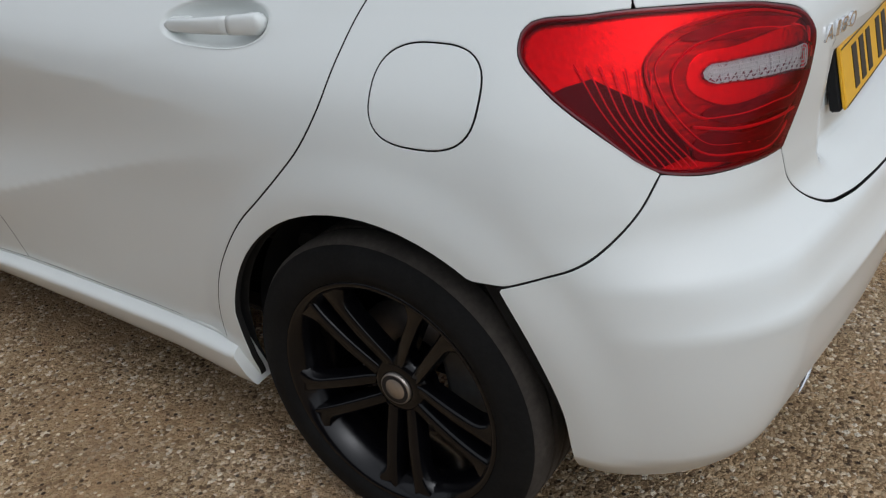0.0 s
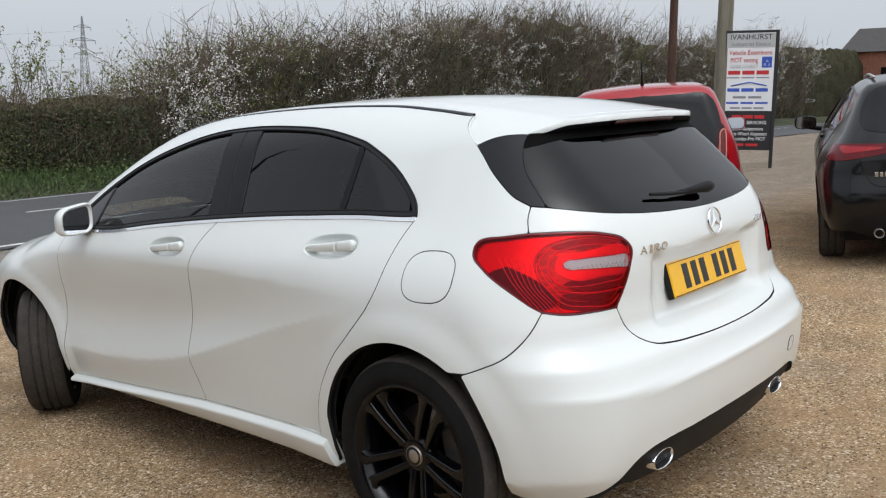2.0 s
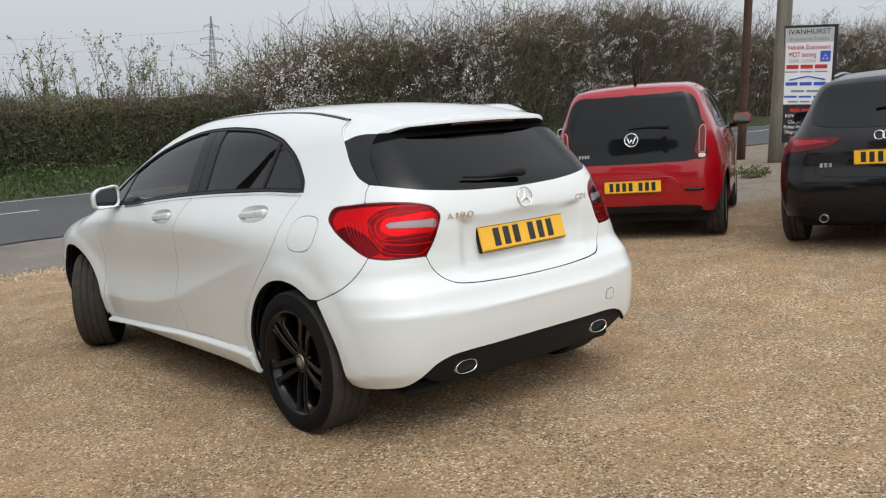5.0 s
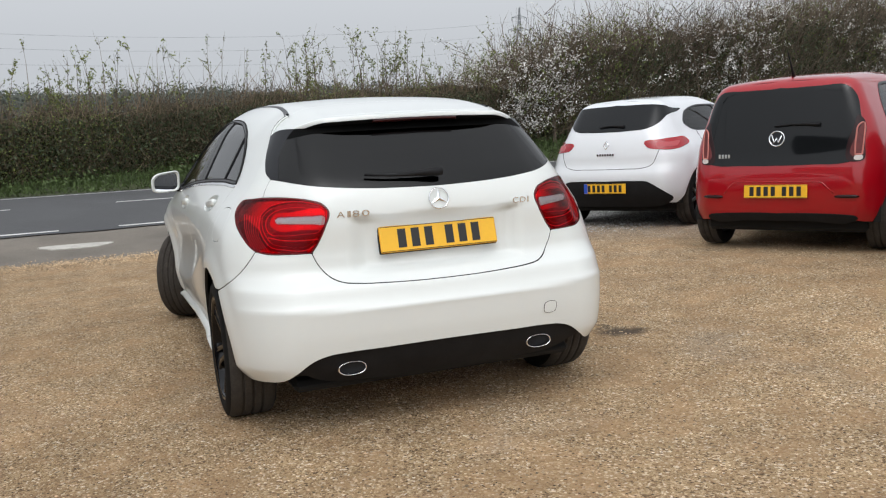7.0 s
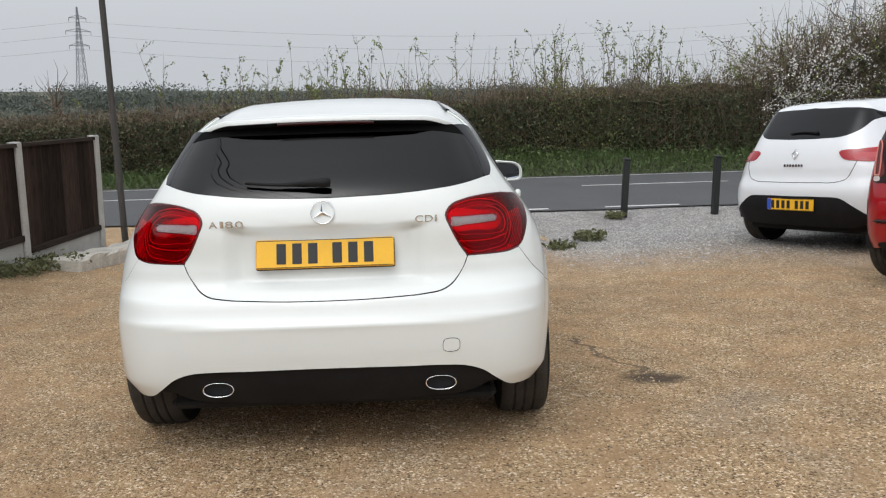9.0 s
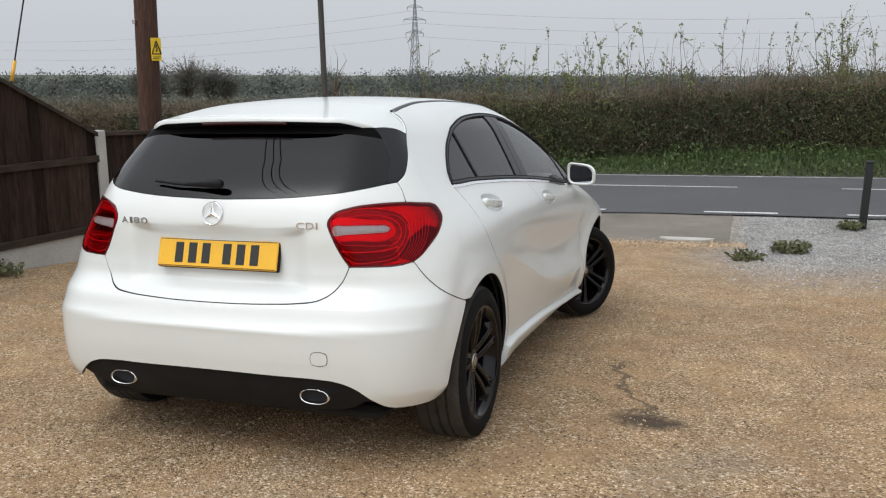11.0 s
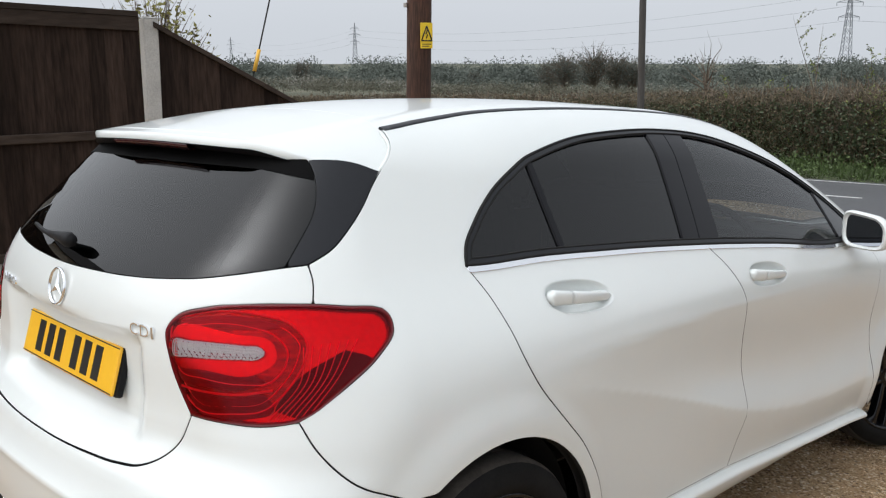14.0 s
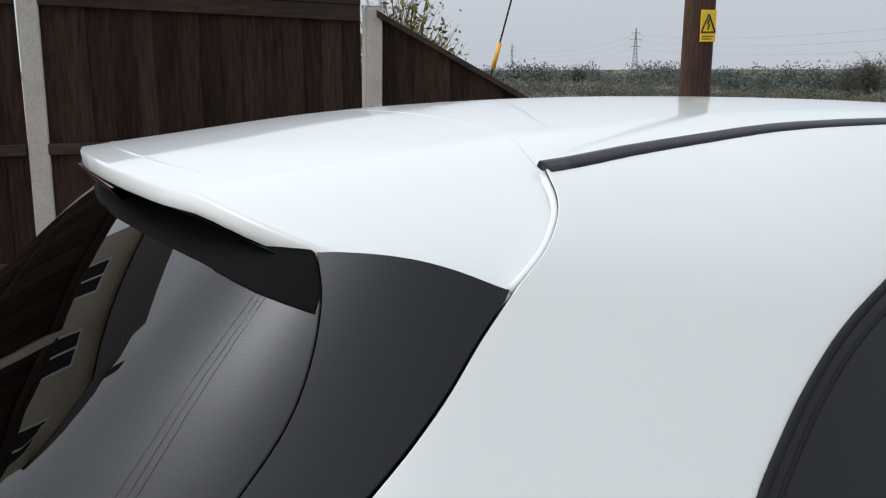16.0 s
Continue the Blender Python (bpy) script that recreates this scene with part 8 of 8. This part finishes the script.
GLASS_BLACK = mat("black_rear_glass", (0.005, 0.006, 0.007), 0.06, spec=0.32, stain=0.1)
SILVER_RIM = mat("silver_alloy", (0.42, 0.43, 0.44), 0.35, metal=0.8, stain=0.1)
LAMP_RED = mat("red_lamp_plastic", (0.34, 0.003, 0.010), 0.25, spec=0.3, coat=0.6, grain=0.2, grain_scale=40)
LAMP_SMOKE = mat("smoked_lamp", (0.02, 0.005, 0.006), 0.2, spec=0.25, coat=0.1)
LAMP_PALE = mat("pale_lamp_insert", (0.46, 0.09, 0.10), 0.35, spec=0.2, coat=0.1)


def small_wheel(parent, x, y, z, out, rim_mat, r=None):
    r = z
    w = new("wheel")
    w.parent = parent
    w.matrix_local = pose(x, y, z) @ (pose(0, 0, 0, 0, 0, 180) if out < 0 else Matrix())
    key = (round(r, 3), rim_mat.name)
    if key not in WHEELS:
        WHEELS[key] = (tyre_mesh(0.185, r, r - 0.105, 3), lathe([(-0.08, r - 0.115), (0.02, r - 0.13), (0.075, r - 0.118), (0.086, r - 0.104), (0.086, r - 0.10), (0.07, r - 0.10)], 40, "x", "rim", rim_mat),
                       lathe([(0.02, r - 0.13), (0.0, 0.10), (0.0, 0.0)], 32, "x", "brake_drum", BLACK_TRIM),
                       box("rim_spoke", (0.045, -0.022, 0.02), (0.072, 0.022, r - 0.115), 0.008, rim_mat))
    ty, ri, dr, sp_ = WHEELS[key]
    part("tyre", ty, w)
    rm = part("rim", ri, w)
    part("brake_drum", dr, rm)
    for k in range(7):
        part("rim_spoke", sp_, rm).matrix_local = pose(0, 0, 0, 360 / 7 * k)


WHEELS = {}


def car_pose(x, y, turn, dz=0.0):
    return Matrix.Translation((x, y, float(gz(x, y)) + dz)) @ CAR_UP @ pose(0, 0, 0, 0, 0, turn)


def lines(rows):
    """Long lines of a skin: each row is (z, then x at seven stations)."""
    return lambda ys: [[(y, x, z) for y, x in zip(ys, xs)] for z, *xs in rows]


# small red city car: upright tail, all-glass hatch
UP = Body(lines([(0.20, .70, .765, .775, .775, .775, .76, .60), (0.40, .745, .81, .815, .81, .815, .81, .68), (0.62, .755, .822, .82, .815, .822, .82, .70), (0.84, .735, .80, .81, .815, .815, .80, .66), (1.00, .70, .755, .775, .785, .775, .74, .58), (1.42, .545, .585, .605, .605, .58, .50, .40)])((-.5, 0, .5, 1.1, 1.8, 2.4, 3.0)),
          tail=[(.22, -.43), (.32, -.485), (.45, -.515), (.60, -.525), (.70, -.515), (.80, -.495), (1.0, -.465), (1.2, -.425), (1.40, -.365), (1.47, -.33), (1.52, -.30)],
          tail_bow=[(.2, .10), (.8, .10), (1.4, .12)], top=[(-.45, 1.41), (-.25, 1.45), (.1, 1.485), (.6, 1.50), (1.0, 1.49), (1.35, 1.42), (1.7, 1.25), (2.05, 1.04), (2.2, .98), (2.6, .90), (2.95, .74)], crown=.09,
          nose=[(.2, 2.90), (.5, 3.03), (.75, 2.98)], nose_bow=-.28, tail_round=[(.25, .14), (.6, .17), (.9, .16), (1.3, .12)], top_round=.11, nose_round=.3, spine=(.25, 2.0, .60), tail_edge=0.07,
          relief=lambda y, z: 0.010 * np.exp(-(np.maximum(np.hypot(y, z - .30) - .36, 0) / .04) ** 2) * step01(.2, .3, z))
simple_car("city_car", "small red city car with a black glass tailgate", car_pose(4.35, 2.10, -60.7), UP, PAINT_RED, dict(
    wheelbase=2.407, tyre_r=.295, track=.715, arch_r=.345, low=.20, belt=.99, black_top=.285, corner=(.72, -.36, .26),
    rail=[(-.24, 1.40), (0, 1.42), (.5, 1.44), (1.0, 1.425), (1.35, 1.36), (1.7, 1.22), (2.05, 1.02)], bonnet=[(.68, 2.2, .96), (.66, 2.6, .88), (.55, 2.9, .74)], tail_top=[(0, 1.43), (.3, 1.423), (.5, 1.40)],
    window=[(0, .735), (.3, .738), (.55, .748), (.640, .78), (.645, .93), (.622, 1.12), (.575, 1.29), (.54, 1.335), (.3, 1.365), (0, 1.37)],
    side_window=[(-.02, 1.04), (.02, 1.20), (.12, 1.33), (.4, 1.385), (.9, 1.385), (1.3, 1.32), (1.6, 1.19), (1.83, 1.04), (1.6, 1.0), (.9, 1.0), (.3, 1.01)], win_sharp=(0, 7), pillars=(.62,), door_lines=([(.55, .99), (.53, .8), (.45, .55), (.44, .27)], [(1.72, .98), (1.80, .7), (1.78, .27)]),
    lamp=[(.545, -.46, .755), (.640, -.42, .755), (.652, -.40, .90), (.640, -.36, 1.07), (.607, -.38, 1.115), (.575, -.41, 1.02), (.545, -.45, .90)], lamp_mat=LAMP_SMOKE, lamp_mid=[(.575, -.45, .79), (.632, -.42, .79), (.642, -.40, .91), (.628, -.37, 1.05), (.60, -.40, .98)], inset_mat=mat("dull_red_lamp", (.13, .03, .03), .3, spec=.2, coat=.1, grain=.3, grain_scale=60),
    handle=(.70, .86), handle_mat=PAINT_RED, mirror=(.92, 1.62, 1.06), mirror_mat=PAINT_RED, hatch_mat=GLASS_BLACK, apron=[(0, .335), (.35, .335), (.50, .328), (.62, .30), (.60, .275), (.3, .27), (0, .27)], apron_lift=.006,
    screen_y=1.30, screen_end=2.15, plate=(0, .522, 4), emblem=(.955, .066), badges=((-.50, -.39, .82, .032),), wiper=(-.02, .34, 1.055), aerial=(0, -.05, .22), rim_mat=SILVER_RIM))

# dark red slots and the pressed line of the red bumper
up_ = bpy.data.objects["city_car"]
for s in (-1, 1):
    pts = UP.back([(x, .475) for x in np.linspace(.46, .64, 8)])
    pts[:, 0] *= s
    part("bumper_reflector", tube(pts + [0, -.002, 0], [.006, .012, .014, .014, .014, .014, .012, .006], 8, mat=LAMP_SMOKE), up_, "dark red bumper reflector")
PINK = mat("pale_red_light_guide", (0.55, 0.20, 0.17), 0.35, spec=0.3)
MILK = mat("milky_reversing_lens", (0.62, 0.56, 0.54), 0.3, spec=0.3)
for s in (-1, 1):
    guide = UP.wrap(np.array([(.588, -.44, .80), (.630, -.42, .80), (.640, -.40, .91), (.626, -.37, 1.045), (.606, -.39, 1.03), (.592, -.42, .93)]))
    p = UP.unwrap(smooth_path(guide, 5, sharp=(0, 1)))
    p = (p + UP.normal(p) * 0.0115) * [s, 1, 1]
    part("light_guide", tube(p, 0.0065, 6, mat=PINK, closed=True), up_, "pale red light guide in the tail lamp")
    part("reversing_lens", panel(UP, smooth_path(UP.wrap(np.array([(.585, -.45, .765), (.632, -.42, .765), (.634, -.42, .79), (.585, -.44, .79)])), 3), step=0.02, gap=0, rim=0.004, lift=0.012, mat=MILK, mirror=s < 0), up_, "milky reversing lens")
pts = UP.back([(x, .60 - .10 * max(0, abs(x) - .36) / .09) for x in np.linspace(-.45, .45, 24)])
part("plate_recess_edge", tube(pts + [0, .003, 0], .006, 8, mat=PAINT_RED), up_)

# white supermini
CLIO = Body(lines([(0.20, .73, .80, .815, .815, .815, .81, .66), (0.40, .79, .852, .842, .838, .845, .85, .76), (0.62, .80, .870, .855, .846, .855, .862, .79), (0.84, .765, .838, .848, .856, .858, .845, .75), (1.03, .63, .72, .765, .79, .785, .745, .66), (1.36, .49, .535, .565, .575, .55, .49, .42)])((-.6, 0, .5, 1.2, 2.0, 2.6, 3.2)),
            tail=[(.22, -.50), (.34, -.59), (.50, -.635), (.62, -.63), (.70, -.60), (.82, -.585), (.95, -.555), (1.06, -.51), (1.23, -.39), (1.38, -.27), (1.47, -.20)],
            tail_bow=[(.2, .14), (.9, .18), (1.3, .2)], top=[(-.4, 1.375), (-.2, 1.42), (.1, 1.45), (.6, 1.472), (1.0, 1.46), (1.4, 1.38), (1.8, 1.23), (2.2, 1.04), (2.4, .98), (2.9, .88), (3.2, .74)], crown=.10,
            nose=[(.2, 3.30), (.5, 3.44), (.75, 3.36)], nose_bow=-.28, tail_round=[(.25, .16), (.6, .22), (.95, .26), (1.1, .2), (1.3, .12)], top_round=.13, nose_round=.34, spine=(.3, 2.2, .60), tail_edge=0.05,
            relief=lambda y, z: 0.016 * np.exp(-(np.maximum(np.hypot(y, z - .31) - .37, 0) / .05) ** 2) * step01(.2, .3, z))
simple_car("supermini", "white small hatchback with red tail lamps beside the road", car_pose(4.46, 4.885, -59.5), CLIO, PAINT_WHITE2, dict(
    wheelbase=2.589, tyre_r=.31, track=.755, arch_r=.36, low=.20, belt=1.02, black_top=.30, corner=(.77, -.42, .27),
    rail=[(-.16, 1.36), (0, 1.375), (.5, 1.40), (1.0, 1.40), (1.4, 1.325), (1.8, 1.18), (2.2, 1.0)], bonnet=[(.70, 2.4, .94), (.69, 2.9, .86), (.58, 3.3, .72)], tail_top=[(0, 1.415), (.3, 1.405), (.47, 1.375)],
    window=[(0, 1.075), (.25, 1.08), (.45, 1.10), (.535, 1.15), (.575, 1.235), (.575, 1.305), (.50, 1.345), (.3, 1.362), (0, 1.37)],
    side_window=[(.02, 1.13), (.12, 1.235), (.35, 1.31), (.8, 1.345), (1.2, 1.325), (1.6, 1.215), (2.0, 1.03), (1.6, .985), (1.0, 1.015), (.4, 1.05), (.08, 1.085)], win_sharp=(6,), pillars=(.95,), door_lines=([(.20, 1.04), (.22, .85), (.33, .6), (.36, .27)], [(1.02, 1.0), (1.08, .7), (1.05, .27)], [(1.98, .98), (2.05, .7), (2.05, .27)]),
    lamp=[(.44, -.53, .945), (.60, -.46, .98), (.72, -.32, 1.0), (.79, -.14, .995), (.805, -.12, .96), (.80, -.26, .895), (.72, -.40, .86), (.60, -.49, .865), (.49, -.54, .89)], lamp_mat=LAMP_RED, lamp_mid=[(.56, -.48, .925), (.68, -.39, .94), (.75, -.28, .945), (.74, -.32, .905), (.66, -.44, .89), (.57, -.50, .895)], inset_mat=LAMP_PALE,
    handle=(.95, .93), mirror=(.93, 1.95, 1.0), apron=[(0, .53), (.35, .53), (.50, .52), (.60, .46), (.70, .385), (.74, .34), (.66, .27), (.4, .24), (0, .24)], apron_lift=.006,
    screen_y=1.42, screen_end=2.36, plate=(0, .45, 0), band=True, seam=((.60, .865), (.575, .78), (.53, .70), (.45, .672), (.25, .664), (0, .662)), emblem=(.93, .05), diamond=True, badges=((-.11, .11, .825, .026),), wiper=(-.12, .18, 1.13), aerial=(0, .0, .03), rim_mat=RIM_BLACK))

# black compact hatchback
AUDI = Body(lines([(0.20, .75, .82, .84, .84, .84, .83, .70), (0.40, .80, .868, .866, .862, .866, .875, .79), (0.62, .81, .882, .872, .868, .876, .885, .81), (0.80, .785, .855, .868, .876, .882, .875, .79), (0.975, .67, .745, .785, .81, .81, .775, .69), (1.36, .50, .545, .575, .59, .57, .50, .43)])((-.7, 0, .5, 1.3, 2.1, 2.7, 3.3)),
            tail=[(.22, -.62), (.32, -.70), (.45, -.755), (.58, -.755), (.66, -.735), (.82, -.725), (.92, -.70), (.99, -.64), (1.14, -.49), (1.29, -.36), (1.38, -.28)],
            tail_bow=[(.2, .12), (.9, .15), (1.3, .18)], top=[(-.5, 1.30), (-.3, 1.345), (0, 1.385), (.5, 1.42), (1.0, 1.425), (1.4, 1.40), (1.8, 1.32), (2.2, 1.12), (2.5, 1.0), (3.0, .90), (3.3, .78)], crown=.09,
            nose=[(.2, 3.35), (.5, 3.49), (.75, 3.42)], nose_bow=-.25, tail_round=[(.25, .15), (.6, .20), (.95, .22), (1.1, .18), (1.3, .12)], top_round=.13, nose_round=.34, spine=(.3, 2.3, .60), tail_edge=0.04,
            relief=lambda y, z: 0.008 * np.exp(-(np.maximum(np.hypot(y, z - .32) - .38, 0) / .04) ** 2) * step01(.2, .3, z))
au = simple_car("compact_car", "black compact hatchback with smoked red tail lamps", car_pose(4.78, -.166, -70.5), AUDI, PAINT_BLACK, dict(
    wheelbase=2.60, tyre_r=.316, track=.775, arch_r=.366, low=.20, belt=1.02, black_top=.30, corner=(.80, -.50, .27),
    rail=[(-.24, 1.315), (0, 1.335), (.5, 1.372), (1.0, 1.378), (1.4, 1.352), (1.8, 1.265), (2.2, 1.07)], bonnet=[(.72, 2.5, .95), (.71, 3.0, .88), (.60, 3.35, .75)], tail_top=[(0, 1.352), (.3, 1.342), (.47, 1.318)],
    window=[(0, .965), (.25, .968), (.45, .98), (.575, 1.015), (.59, 1.07), (.54, 1.23), (.49, 1.285), (.3, 1.305), (0, 1.31)],
    side_window=[(.0, 1.06), (.10, 1.19), (.3, 1.28), (.8, 1.33), (1.2, 1.325), (1.6, 1.24), (2.0, 1.01), (1.7, .95), (1.0, .975), (.3, .995)], win_sharp=(6,), pillars=(.95,), door_lines=([(.10, 1.04), (.2, .8), (.36, .55), (.38, .27)], [(1.02, 1.0), (1.08, .7), (1.05, .27)]),
    lamp=[(.36, -.70, .885), (.58, -.64, .905), (.74, -.50, .915), (.80, -.36, .91), (.815, -.38, .845), (.80, -.48, .80), (.70, -.60, .79), (.56, -.67, .81), (.42, -.71, .85)], lamp_mat=mat("deep_red_lamp", (.12, .005, .009), .25, spec=.25, coat=.2, grain=.2, grain_scale=40), lamp_mid=[(.45, -.69, .875), (.62, -.62, .885), (.72, -.53, .885), (.70, -.56, .85), (.58, -.65, .85)], inset_mat=LAMP_RED,
    handle=(.85, .93), mirror=(.97, 1.85, 1.03), apron=[(0, .40), (.4, .40), (.62, .38), (.70, .33), (.62, .27), (.3, .24), (0, .24)], apron_lift=.006,
    screen_y=1.55, screen_end=2.46, plate=(0, .744, 2), rings=True, seam=((.60, .80), (.565, .70), (.52, .625), (.40, .60), (.2, .594), (0, .592)), emblem=(.905, .036), badges=((-.505, -.41, .69, .032),), wiper=(-.12, .05, 1.10), aerial=(0, .05, .05), rim_mat=SILVER_RIM))
for s in (-1, 1):
    part("roof_rail", tube(AUDI.untop(np.array([(s * .47, y) for y in np.linspace(0.05, 1.35, 12)])) + [0, 0, 0.02], 0.012, 8, mat=BRUSHED), au)
part("exhaust_tip", lathe([(0.06, .026), (0.0, .028), (-.004, .031), (.0, .034), (.06, .034)], 24, "y", mat=BRUSHED), au).matrix_local = pose(-.478, -.735, .275)
for k in (-1.5, -.5, .5, 1.5):
    q = AUDI.back([(k * .058, .905)])[0]
    part("ring_emblem", lathe([(0.0, .030), (-.005, .031), (-.007, .034), (-.005, .037), (0.0, .038)], 28, "y", mat=CHROME), au).matrix_local = pose(k * .058, q[1] - .003, .905, -14)
